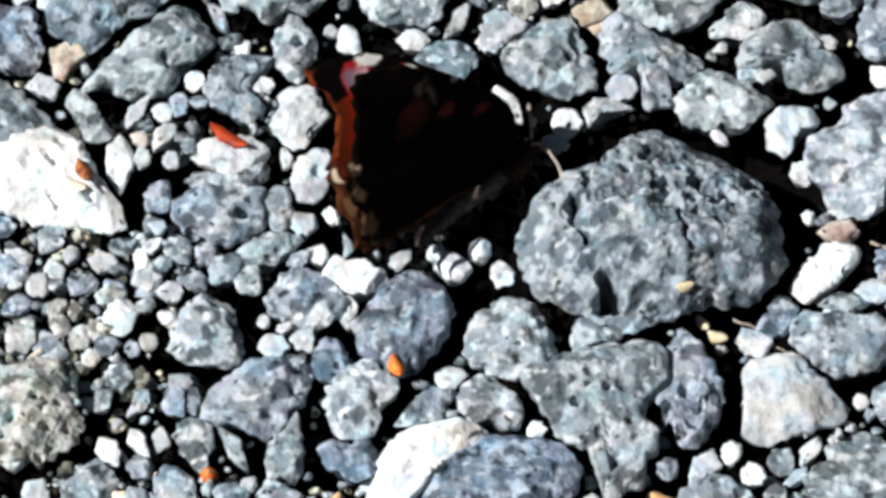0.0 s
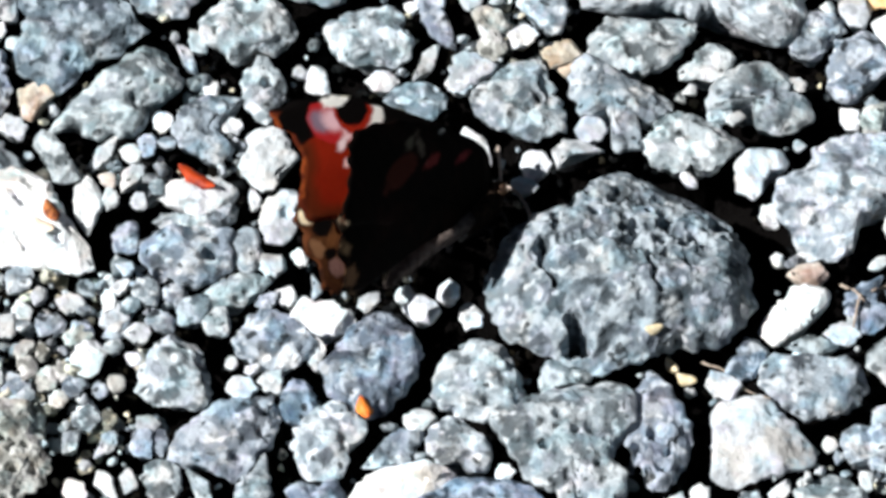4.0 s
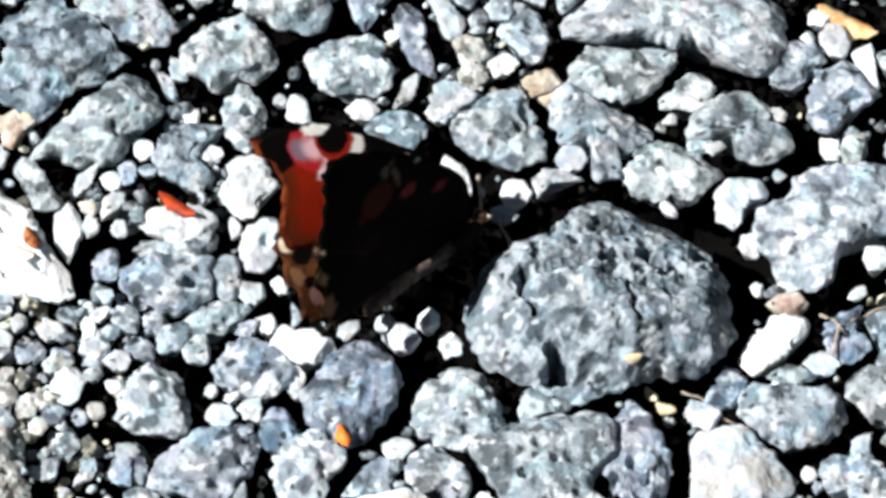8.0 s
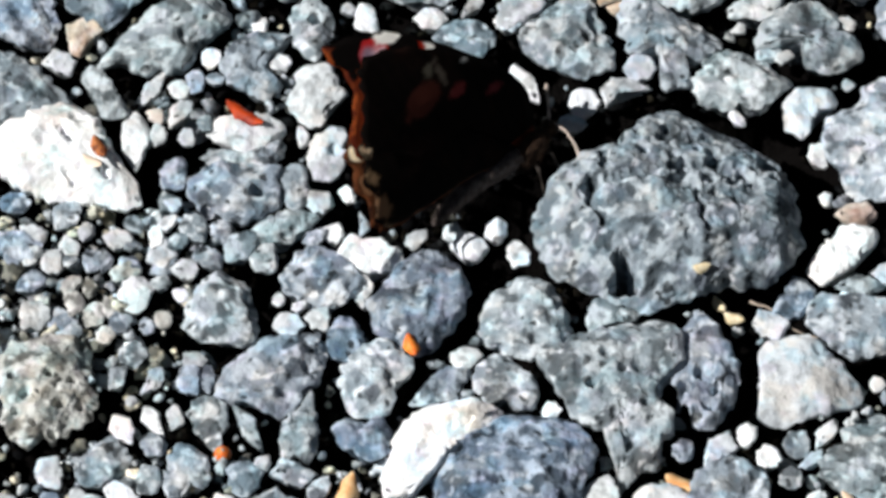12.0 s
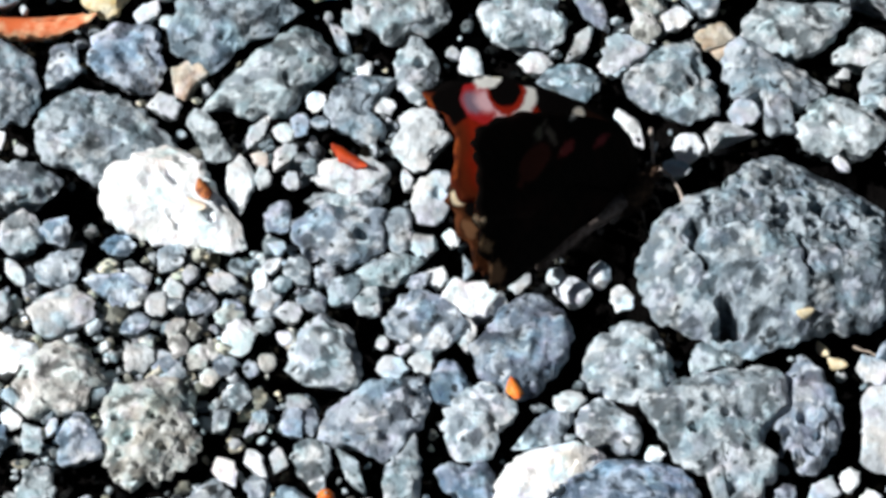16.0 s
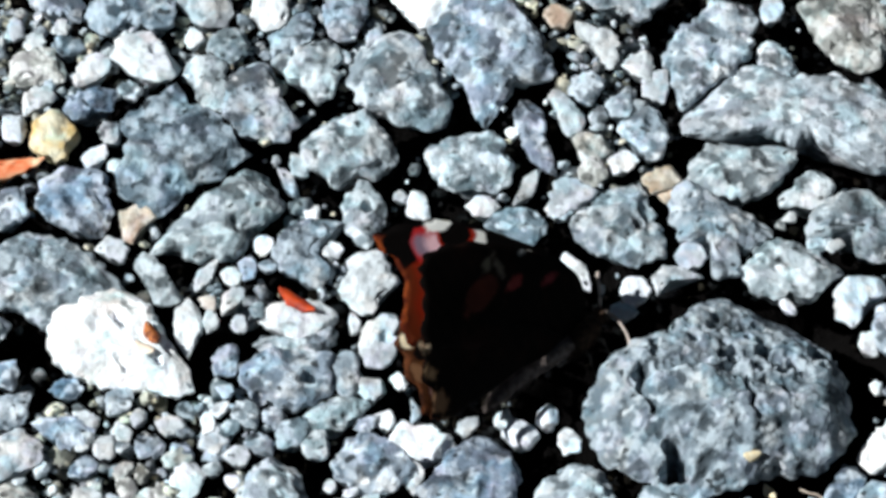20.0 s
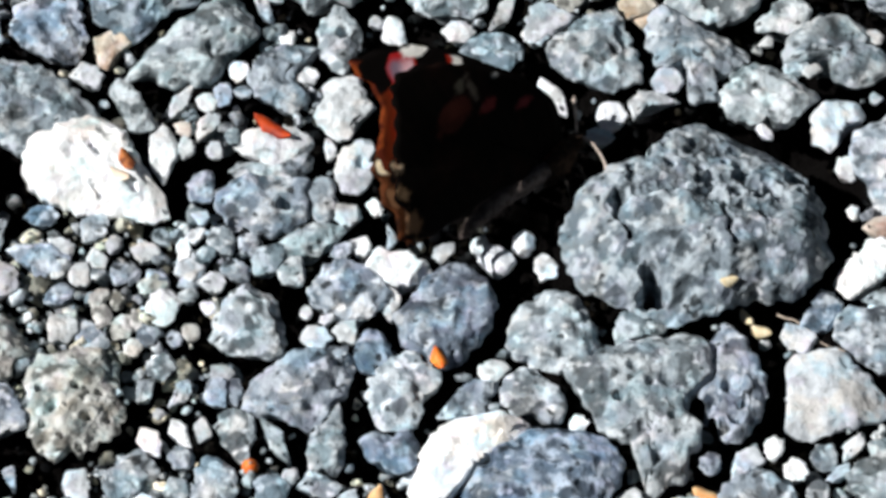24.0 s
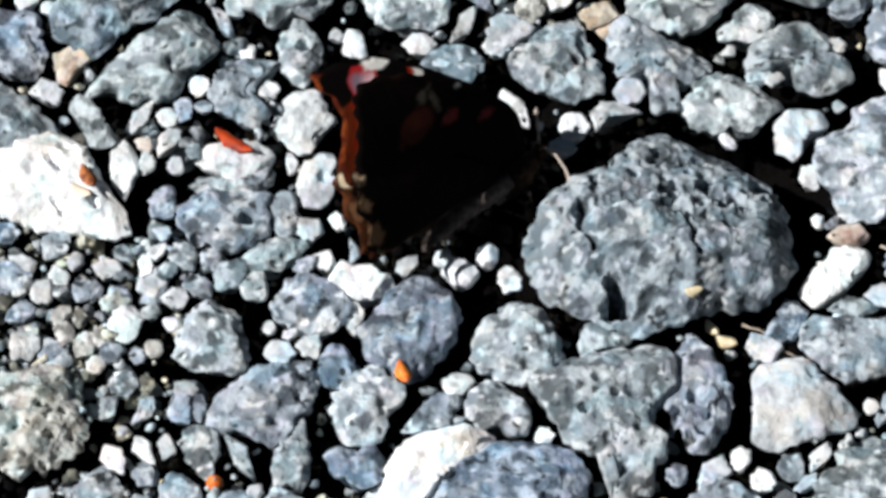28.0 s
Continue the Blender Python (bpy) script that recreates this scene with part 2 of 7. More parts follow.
SALT = 3
SPREAD = 0.36         # how far the stones reach past the girths given, mm
STONES = []            # where the stones lie: x, y, mean radius, top (mm)
SHELLS = []            # their meshes in place, to set small things down on
WORDS = {"g": "grey limestone", "h": "mottled grey limestone", "l": "light grey limestone", "w": "sunlit white", "s": "rust-stained white", "b": "blue-grey", "t": "buff pitted", "p": "peach-coloured",
         "c": "smooth pale grey", "o": "amber-coloured", "v": "slate-grey flat"}


def stone(x, y, height, tone, girth, z=0.0, dents=(), dome=0.45, planes=(), sharp=4.6):
    """One stone of the gravel; millimetres. dents: place, radius and depth of hollows in its top."""
    girth = np.array(girth)
    girth = girth * (1 + SPREAD / float(girth.mean()))
    mean = float(girth.mean())
    level = 7 if mean > 14 else 6 if mean > 7 else 5 if mean > 2.6 else 4 if mean > 1.2 else 3
    seed = int(abs(x * 137.0 + y * 71.0) * 10 + SALT) % 9973
    if mean < 2.5:
        # small stones are broken into a few straight sides
        girth = girth[::max(1, round(len(girth) / 6.5))] * 1.07 * np.random.default_rng(seed + 1).uniform(0.80, 1.2, len(girth[::max(1, round(len(girth) / 6.5))]))
    ragged = 0.5 * min(1, max(0.4, mean / 4)) * (0.6 if tone in "wcsv" else 1)
    v, f = rock_shape(level, height, girth, seed, 7 if mean > 3 else 5, 0.06, max(height, min(7.0, 1.6 * mean)), ragged, dents, dome, planes, sharp if mean > 3 else 6.0)
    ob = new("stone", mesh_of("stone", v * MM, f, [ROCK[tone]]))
    ob.location = (x * MM, y * MM, z * MM)
    size = "large " if mean > 8 else "small " if mean < 2.2 else ""
    shape = "long " if girth.max() > 2.1 * girth.min() else "blunt "
    tagged(ob, f"{size}{shape}{WORDS[tone]} stone lying in the gravel", "stone", "stones in the gravel")
    STONES.append((x, y, girth, height))
    SHELLS.append((v + (x, y, z), f))
    return ob


def lobe(rock, x, y, height, tone, girth, z=0.0, dents=(), dome=0.45, planes=()):
    """A further lobe of a stone, set off from the rest by a crack."""
    ob = stone(x, y, height, tone, girth, z, dents, dome, planes)
    for key in ("label", "category", "group"):
        del ob[key]
    ob.name, ob.parent = "lobe", rock
    ob.matrix_parent_inverse = Matrix.Translation(-rock.location)
    ob["label"] = f"{WORDS[tone]} lobe behind a crack"
    return ob


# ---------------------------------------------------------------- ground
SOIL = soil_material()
HOLLOWS = ((38.0, 18.0, 5.0), (33.0, 18.0, 3.5), (20.0, 17.0, 4.5), (27.0, 19.0, 3.5), (43.0, 12.0, 5.0), (15.0, 12.0, 4.0), (46.0, 7.0, 3.0), (12.0, 2.0, 4.0), (7.6, 1.7, 2.9), (7.2, -4.4, 2.5), (1.1, -10.5, 3.2), (-2.1, -17.5, 2.5), (-4.6, -21.9, 1.8), (41.9, 10.4, 4.3), (44.0, 2.5, 3.2), (38.3, -9.7, 2.1), (36.1, -21.9, 2.5), (51.1, -21.0, 2.9), (-38.9, 6.9, 3.6), (-41.7, 11.3, 2.9), (10.4, 24.3, 2.9), (-25.3, -9.7, 2.5), (-9.6, 34.8, 2.9), (-6.0, 33.9, 2.1), (8.3, -22.8, 2.5), (39.7, 21.7, 4.3), (51.1, 27.8, 3.6), (6.9, -1.8, 2.5), (4.7, -6.2, 2.5), (5.4, -2.7, 3.2), (3.3, -7.9, 2.9), (8.3, 5.1, 3.2), (5.4, 6.5, 3.6), (3.3, 2.5, 3.6), (8.6, 9.9, 3.2))
PATCHES = ((-53.1, -2.7, 7.9), (-44.6, -2.7, 7.1), (-36.0, -1.0, 5.7), (-47.4, -12.3, 7.9), (-63.1, -9.7, 8.6), (-60.3, -21.9, 7.1), (-38.9, -21.0, 5.0), (-66.7, -21.9, 8.6), (-39.6, 19.1, 4.3), (-34.6, 19.1, 3.6), (-50.3, -16.7, 4.3), (55.4, -32.3, 7.9), (61.9, -37.6, 7.9), (-61.7, 56.6, 10.7), (-51.7, 58.3, 8.6), (11.9, 37.4, 5.7), (15.4, 44.4, 5.7), (-31.0, -38.5, 7.9), (-45.3, -39.3, 7.1), (-11.7, -38.5, 4.3), (-26.0, 29.6, 3.6), (47.6, -36.7, 4.3), (-22.4, 2.5, 4.3), (-21.7, 21.7, 2.9), (-34.6, 61.0, 10.7), (-20.3, 59.2, 8.6), (-6.0, 62.7, 10.7), (8.3, 60.1, 9.3))
THIN = 0.05


def floor_of(x, y):
    """The height of the soil under the gravel, mm: a little raised under the grit, sunk in the hollows."""
    z = -7.6 + 0.9 * noise.noise((x * 0.12, y * 0.12, 0))
    z += 1.6 * max([0] + [1 - (math.hypot(x - a, y - b) / r) ** 2 for a, b, r in PATCHES])
    z -= 7.0 * max([0] + [min(1, 1.5 * (1 - math.hypot(x - a, y - b) / r / 1.3)) for a, b, r in HOLLOWS])
    return z


bm = bmesh.new()
edges = [-300, -30, -3, -0.6, -0.3, -0.15] + [i * 0.002 for i in range(-50, 51)] + [0.15, 0.3, 0.6, 3, 30, 300]
grid = [[bm.verts.new((a, b, floor_of(a / MM, b / MM) * MM if abs(a) < 0.12 and abs(b) < 0.12 else -0.0066)) for a in edges] for b in edges]
for j in range(len(edges) - 1):
    for i in range(len(edges) - 1):
        bm.faces.new((grid[j][i], grid[j][i + 1], grid[j + 1][i + 1], grid[j + 1][i])).smooth = True
me = bpy.data.meshes.new("ground")
bm.to_mesh(me), bm.free()
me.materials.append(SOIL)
tagged(new("ground", me), "gritty soil under the gravel, blackened near the stones for shade", "ground", kind="structure")

# ---------------------------------------------------------------- stones told apart
stone(-65.7, 61.2, 0.6, "c", (0.9, 1.0, 1.2, 1.8, 1.4, 1.2, 0.9, 0.9, 1.0, 1.3, 1.6, 1.4, 1.2, 0.9), 0.6)
stone(-63.2, 58.8, 0.6, "c", (0.9, 1.1, 1.1, 1.4, 1.3, 1.3, 1.0, 0.9, 1.0, 1.1, 1.4, 1.4, 1.2, 1.0), 0.6)
stone(-60.6, 65.9, 1.5, "l", (3.1, 3.1, 3.4, 2.9, 2.4, 2.2, 2.2, 2.4, 2.8, 3.9, 4.2, 3.6, 3.1, 2.5, 2.3, 2.2, 2.2, 2.2, 2.4, 4.2, 3.8, 3.4), 0.6)
stone(-59.9, 61.4, 0.5, "c", (0.7, 0.8, 1.0, 1.0, 1.1, 0.8, 0.7, 0.8, 0.9, 1.0, 1.0, 0.9, 1.0, 0.8), 0.6)
stone(-58.8, 58.2, 0.8, "b", (2.1, 1.9, 1.4, 1.3, 1.3, 1.4, 1.8, 1.9, 2.0, 1.7, 1.7, 1.8, 1.6, 1.5, 1.6, 1.5, 1.6, 2.0), 0.6)
stone(-62.5, 54.5, 1.6, "t", (3.7, 3.5, 3.5, 3.5, 3.2, 3.0, 2.9, 3.0, 3.3, 3.4, 3.8, 3.6, 3.7, 3.6, 3.6, 3.0, 2.8, 2.8, 2.9, 3.2, 3.9, 3.6), 0.6)
stone(-55.4, 54.4, 1.1, "w", (2.1, 2.3, 2.6, 2.5, 2.7, 2.5, 2.2, 2.0, 1.8, 1.7, 1.7, 1.8, 2.0, 2.5, 3.1, 2.8, 2.1, 1.8, 1.6, 1.6, 1.8, 2.1), 0.6)
stone(-55.4, 49.0, 1.4, "b", (3.1, 3.3, 3.8, 3.7, 2.7, 2.1, 1.8, 1.7, 1.9, 2.3, 3.3, 3.4, 3.7, 3.4, 3.2, 3.2, 2.4, 1.6, 1.5, 2.0, 2.9, 3.1), 0.6)
stone(-62.3, 49.6, 0.8, "c", (1.8, 2.0, 2.5, 2.1, 1.9, 1.5, 1.4, 1.4, 1.4, 1.5, 1.7, 2.4, 2.8, 1.7, 1.3, 1.2, 1.2, 1.3), 0.6)
stone(-65.0, 44.5, 0.9, "c", (1.4, 1.4, 1.5, 1.8, 2.4, 2.3, 2.1, 1.6, 1.5, 1.5, 1.5, 1.5, 1.7, 2.3, 2.3, 2.3, 1.6, 1.4), 0.6)
stone(-59.9, 43.4, 1.6, "o", (3.0, 2.8, 2.9, 3.0, 3.3, 3.9, 3.9, 3.6, 3.4, 3.0, 2.8, 2.8, 3.1, 3.4, 3.4, 3.1, 3.1, 4.0, 3.7, 3.2, 3.1, 3.3), 0.6)
stone(-52.5, 44.1, 0.7, "l", (1.2, 1.1, 1.2, 1.5, 1.8, 1.8, 2.1, 1.6, 1.2, 1.1, 1.1, 1.1, 1.3, 1.9, 2.1, 2.0, 1.4, 1.2), 0.6)
stone(-54.3, 40.0, 0.8, "w", (1.2, 2.0, 2.7, 1.7, 1.2, 1.1, 1.1, 1.1, 1.1, 1.3, 2.0, 2.6, 1.9, 1.3, 1.1, 0.9, 0.9, 1.0), 0.6)
stone(-51.6, 38.6, 0.5, "c", (1.0, 0.8, 0.8, 0.8, 0.8, 0.8, 0.9, 0.9, 0.8, 0.8, 0.8, 0.8, 0.9, 0.8), 0.6)
stone(-50.3, 64.8, 2.3, "b", (5.3, 5.2, 5.5, 6.1, 5.1, 4.3, 3.9, 3.8, 3.8, 4.2, 4.5, 4.6, 5.0, 5.8, 6.2, 6.3, 5.8, 5.1, 2.6, 2.5, 2.7, 3.0, 4.6, 5.5, 5.6, 5.4), 0.6)
stone(-48.4, 56.5, 1.8, "c", (3.8, 2.9, 2.6, 2.6, 3.0, 3.7, 4.5, 4.2, 4.1, 4.3, 4.5, 4.2, 3.4, 3.1, 2.9, 2.9, 3.2, 3.6, 4.3, 4.5, 4.9, 4.7), 0.6)
stone(-50.3, 50.9, 0.6, "l", (1.2, 1.0, 1.0, 1.2, 1.3, 1.3, 1.4, 1.8, 1.6, 1.2, 1.0, 0.9, 0.9, 1.1, 1.5, 1.7, 1.6, 1.6), 0.6)
stone(-44.2, 40.7, 3.9, "b", (9.6, 8.4, 7.9, 7.7, 7.7, 8.0, 7.7, 7.9, 11.2, 9.7, 8.6, 8.1, 8.1, 7.9, 6.5, 5.6, 5.9, 6.6, 7.3, 8.3, 9.5, 9.2, 10.1, 10.4, 9.4, 7.4, 6.3, 5.9, 6.5, 7.2, 7.6, 8.5), 0.6)
stone(-40.0, 52.9, 1.6, "l", (2.1, 2.1, 2.4, 2.9, 3.8, 4.3, 3.9, 3.9, 3.6, 3.4, 3.4, 2.4, 2.0, 2.0, 2.4, 3.2, 3.9, 4.6, 5.0, 3.3, 2.6, 2.3), 0.6)
stone(-33.4, 48.7, 2.4, "l", (3.2, 3.1, 3.2, 3.5, 4.2, 5.0, 6.8, 6.7, 6.3, 5.9, 5.2, 4.8, 4.3, 4.2, 4.2, 4.5, 4.6, 4.9, 5.3, 5.0, 5.2, 5.9, 6.8, 6.2, 6.1, 4.0), 0.6)
stone(-42.2, 59.6, 0.6, "w", (1.1, 1.0, 1.2, 1.5, 1.5, 1.2, 1.0, 1.0, 1.2, 1.3, 1.4, 1.4, 1.2, 1.1), 0.6)
stone(-40.9, 65.5, 1.7, "c", (3.4, 3.4, 3.7, 3.6, 3.0, 2.8, 2.8, 3.0, 3.6, 4.9, 4.8, 3.5, 2.5, 2.5, 2.7, 3.2, 3.3, 3.5, 3.8, 4.4, 3.9, 3.7), 0.6)
stone(-32.4, 65.1, 1.4, "w", (2.3, 2.2, 2.4, 2.9, 3.6, 3.3, 3.3, 3.6, 3.3, 2.6, 2.3, 2.2, 2.4, 2.8, 2.8, 3.2, 3.6, 3.4, 3.5, 3.1, 2.9, 2.5), 0.6)
stone(-37.5, 58.7, 1.3, "b", (2.8, 2.9, 2.8, 2.9, 2.6, 2.4, 2.4, 2.3, 2.4, 2.7, 2.8, 3.1, 3.0, 2.6, 2.4, 2.4, 2.5, 2.8, 2.6, 2.5, 2.6, 2.6), 0.6)
stone(-29.4, 60.0, 1.3, "b", (2.4, 2.8, 3.4, 3.6, 4.0, 3.6, 2.1, 1.6, 1.6, 1.7, 2.0, 2.4, 2.7, 3.4, 3.9, 3.8, 3.3, 2.1, 1.6, 1.7, 1.9, 2.3), 0.6)
stone(-22.4, 64.2, 1.7, "v", (2.8, 3.0, 3.3, 4.0, 4.1, 3.7, 3.6, 3.8, 4.4, 2.8, 2.6, 2.6, 2.7, 2.9, 3.3, 4.0, 4.6, 4.3, 3.7, 3.0, 2.7, 2.6), 0.6)
stone(-25.9, 54.7, 1.8, "l", (2.7, 2.9, 3.4, 4.0, 5.0, 4.4, 4.0, 3.7, 3.8, 3.6, 3.6, 3.9, 4.1, 2.9, 2.7, 3.0, 3.8, 5.2, 5.0, 3.7, 3.1, 2.8), 0.6)
stone(-22.3, 57.1, 0.5, "l", (0.5, 0.5, 0.5, 0.6, 0.9, 0.9, 0.8, 0.6, 0.5, 0.6, 0.7, 0.7, 1.1, 0.7), 0.6)
stone(-18.3, 60.4, 0.7, "c", (0.8, 1.5, 3.1, 2.0, 1.3, 0.9, 0.7, 0.7, 0.8, 1.0, 1.6, 3.2, 1.9, 1.0, 0.7, 0.6, 0.6, 0.6), 0.6)
stone(-15.0, 52.4, 3.2, "l", (5.0, 5.0, 5.1, 4.7, 4.6, 6.1, 7.1, 7.9, 8.3, 7.7, 7.1, 6.9, 7.1, 7.3, 7.2, 6.9, 6.9, 6.0, 5.8, 5.7, 6.0, 6.2, 5.2, 6.0, 6.6, 7.2, 7.8, 8.5, 9.1, 8.2, 6.9, 5.4), 0.6)
stone(-12.0, 65.9, 1.7, "w", (3.3, 3.6, 4.1, 3.6, 3.0, 2.7, 2.7, 2.9, 3.5, 4.9, 4.3, 3.5, 2.9, 2.7, 2.7, 3.0, 3.6, 3.7, 4.1, 3.7, 3.7, 3.4), 0.6)
stone(-3.0, 58.1, 3.9, "g", (6.5, 6.8, 7.1, 7.4, 7.6, 8.2, 8.1, 8.4, 8.7, 8.8, 9.3, 9.6, 8.2, 8.1, 8.7, 7.7, 7.3, 7.1, 6.3, 6.0, 6.1, 6.7, 7.7, 10.7, 13.0, 8.2, 7.3, 6.2, 7.7, 8.7, 9.0, 8.3), 0.6)
stone(-27.7, 39.0, 0.7, "c", (1.0, 1.0, 1.0, 1.2, 1.6, 2.1, 2.0, 1.4, 1.2, 1.1, 1.1, 1.3, 1.5, 1.7, 1.8, 1.9, 1.9, 1.3), 0.6)
stone(-21.2, 41.8, 2.8, "l", (5.8, 5.0, 4.8, 4.9, 5.4, 6.3, 7.6, 6.5, 5.2, 4.9, 5.0, 5.4, 5.6, 6.0, 6.0, 6.0, 5.9, 5.8, 6.4, 6.5, 4.4, 5.0, 5.7, 6.1, 6.3, 6.5), 0.6)
stone(-19.2, 31.1, 1.7, "l", (2.7, 2.9, 3.0, 3.1, 3.3, 4.5, 4.9, 3.9, 3.2, 3.0, 2.7, 2.5, 2.6, 2.9, 3.1, 3.6, 4.6, 5.0, 3.8, 3.1, 2.9, 2.7), 0.6, ((0.6, 0.8, 0.9, 5.5),))
stone(-12.3, 33.2, 0.9, "w", (0.9, 0.8, 0.9, 1.2, 2.8, 2.7, 1.5, 1.1, 1.0, 1.0, 1.1, 1.4, 2.6, 2.6, 2.5, 2.7, 1.5, 1.0), 0.6)
stone(-14.5, 33.9, 0.5, "c", (0.8, 0.6, 0.6, 0.7, 0.7, 0.6, 0.7, 0.9, 0.7, 0.5, 0.5, 0.7, 0.8, 0.7), 0.6)
stone(-25.9, 31.1, 0.5, "w", (0.7, 0.7, 0.9, 1.0, 1.1, 0.8, 0.7, 0.8, 0.8, 0.8, 1.0, 1.0, 0.9, 0.8), 0.6)
stone(-29.0, 36.0, 0.6, "l", (0.7, 0.7, 0.7, 0.8, 1.1, 1.9, 2.4, 1.4, 0.9, 0.7, 0.6, 0.7, 0.8, 1.0, 1.9, 2.8, 1.4, 1.0), 0.6)
stone(-36.9, 30.3, 3.1, "g", (6.3, 7.3, 7.3, 7.8, 8.5, 9.7, 8.6, 6.8, 5.4, 4.7, 4.3, 4.2, 4.2, 4.3, 4.6, 5.1, 6.0, 7.5, 9.7, 11.1, 7.4, 8.0, 7.7, 6.1, 6.7, 6.6, 5.7, 5.1, 3.9, 3.8, 4.5, 5.2), 0.6)
stone(-48.5, 29.6, 1.1, "p", (1.8, 2.7, 2.7, 3.1, 2.6, 2.2, 2.1, 2.0, 2.0, 2.2, 2.0, 1.8, 1.8, 2.0, 2.4, 3.3, 3.4, 1.9, 1.4, 1.3, 1.3, 1.5), 0.6)
stone(-5.4, 39.6, 2.5, "l", (5.2, 4.8, 4.8, 4.9, 5.0, 5.3, 5.2, 5.1, 5.0, 5.1, 5.2, 5.5, 5.5, 5.7, 5.3, 5.1, 5.1, 5.1, 4.6, 4.8, 4.5, 5.0, 5.7, 5.9, 5.7, 5.4), 0.6)
stone(2.9, 44.2, 1.6, "l", (1.0, 1.2, 1.6, 1.8, 2.5, 4.6, 5.8, 4.9, 3.9, 2.9, 2.3, 1.7, 1.6, 1.8, 2.1, 2.8, 3.6, 5.2, 6.8, 2.7, 1.5, 1.1), 0.6)
stone(7.1, 47.8, 1.1, "c", (1.9, 1.5, 1.3, 1.4, 1.5, 2.0, 3.1, 4.0, 3.9, 1.6, 1.3, 1.2, 1.2, 1.3, 1.5, 1.9, 2.9, 3.5, 3.1, 2.8, 2.4, 2.2), 0.6)
stone(0.0, 44.5, 0.5, "w", (0.8, 0.6, 0.6, 0.8, 0.6, 0.6, 0.7, 0.8, 0.6, 0.6, 0.7, 0.7, 0.6, 0.7), 0.6)
stone(1.9, 35.8, 0.9, "c", (1.1, 1.3, 1.8, 2.8, 3.0, 1.4, 0.8, 0.7, 0.6, 0.6, 0.9, 2.3, 3.2, 2.6, 1.6, 1.3, 1.2, 1.1), 0.6)
stone(9.6, 52.4, 1.1, "l", (1.9, 2.2, 3.0, 2.6, 2.4, 2.1, 2.0, 2.0, 2.2, 2.1, 2.3, 2.4, 2.3, 2.3, 2.2, 2.3, 2.5, 2.9, 2.2, 1.9, 1.7, 1.7), 0.6)
stone(11.3, 59.8, 1.2, "c", (2.2, 2.2, 2.1, 2.1, 2.1, 1.9, 1.9, 2.8, 4.2, 4.0, 1.6, 1.3, 1.1, 1.1, 1.2, 1.3, 1.8, 3.7, 4.1, 3.4, 2.6, 2.3), 0.6)
stone(6.0, 64.3, 0.9, "p", (2.0, 2.3, 2.0, 1.6, 1.5, 1.5, 1.8, 1.9, 2.4, 2.1, 1.8, 1.7, 1.7, 1.7, 2.1, 1.8, 1.8, 2.0), 0.6)
stone(15.1, 67.0, 1.7, "l", (5.0, 5.4, 3.7, 2.6, 2.2, 2.0, 2.0, 2.1, 2.6, 3.6, 5.6, 5.3, 4.5, 3.2, 2.0, 1.7, 1.9, 2.4, 3.6, 3.8, 3.4, 3.9), 0.6)
stone(16.5, 56.0, 0.9, "c", (1.4, 1.6, 1.9, 2.1, 2.3, 1.8, 1.7, 1.5, 1.5, 1.8, 2.6, 1.4, 1.3, 1.6, 2.4, 2.2, 1.6, 1.4), 0.6)
stone(13.9, 49.5, 1.0, "l", (2.0, 2.3, 2.6, 3.1, 2.4, 1.6, 1.3, 1.2, 1.2, 1.5, 3.5, 2.5, 2.0, 1.9, 1.9, 2.0, 2.2, 2.0), 0.6)
stone(10.3, 40.5, 1.4, "t", (1.4, 2.1, 2.6, 3.6, 3.4, 3.3, 3.8, 3.6, 3.7, 1.9, 1.4, 1.1, 1.0, 1.2, 2.5, 3.5, 4.4, 3.9, 3.2, 3.2, 1.4, 1.1), 0.6)
stone(14.4, 40.1, 0.7, "w", (1.6, 1.5, 1.5, 1.6, 1.9, 1.6, 1.4, 1.3, 1.3, 1.5, 1.7, 1.6, 1.7, 1.7, 1.5, 1.5, 1.4, 1.4), 0.6)
stone(17.4, 44.8, 1.6, "l", (2.6, 2.7, 3.0, 3.0, 3.3, 3.5, 3.7, 3.6, 3.4, 3.3, 3.3, 3.6, 2.9, 2.6, 2.4, 2.5, 2.9, 4.2, 4.2, 3.6, 3.1, 2.7), 0.6)
stone(19.4, 37.3, 0.8, "p", (1.9, 1.8, 1.7, 1.8, 1.4, 1.3, 1.3, 1.4, 1.6, 1.9, 1.7, 1.6, 1.9, 1.5, 1.3, 1.3, 1.3, 1.4), 0.6)
stone(7.3, 34.1, 1.3, "c", (2.9, 3.8, 2.9, 2.5, 2.4, 2.6, 2.9, 2.7, 2.6, 2.4, 2.2, 2.2, 2.3, 2.9, 3.7, 3.4, 2.6, 2.1, 1.9, 1.8, 1.9, 2.3), 0.6)
stone(13.8, 29.5, 2.8, "l", (4.9, 4.9, 4.9, 5.2, 5.8, 6.9, 7.0, 6.3, 5.7, 5.5, 5.5, 5.8, 6.5, 6.6, 6.6, 5.6, 5.4, 5.0, 4.7, 5.5, 6.1, 6.7, 6.6, 7.1, 6.7, 5.3), 0.6, ((2.4, -0.5, 0.7, 1.2), (1.6, -1.7, 0.6, 1.2), (0.9, -2.7, 0.6, 1.0)))
stone(26.0, 59.0, 3.1, "l", (5.2, 5.6, 6.5, 7.6, 9.7, 8.7, 8.2, 6.2, 4.6, 4.4, 4.5, 4.9, 5.0, 5.4, 6.4, 6.5, 7.0, 8.2, 11.0, 7.6, 5.8, 4.9, 4.6, 4.5, 4.7, 5.1), 0.6)
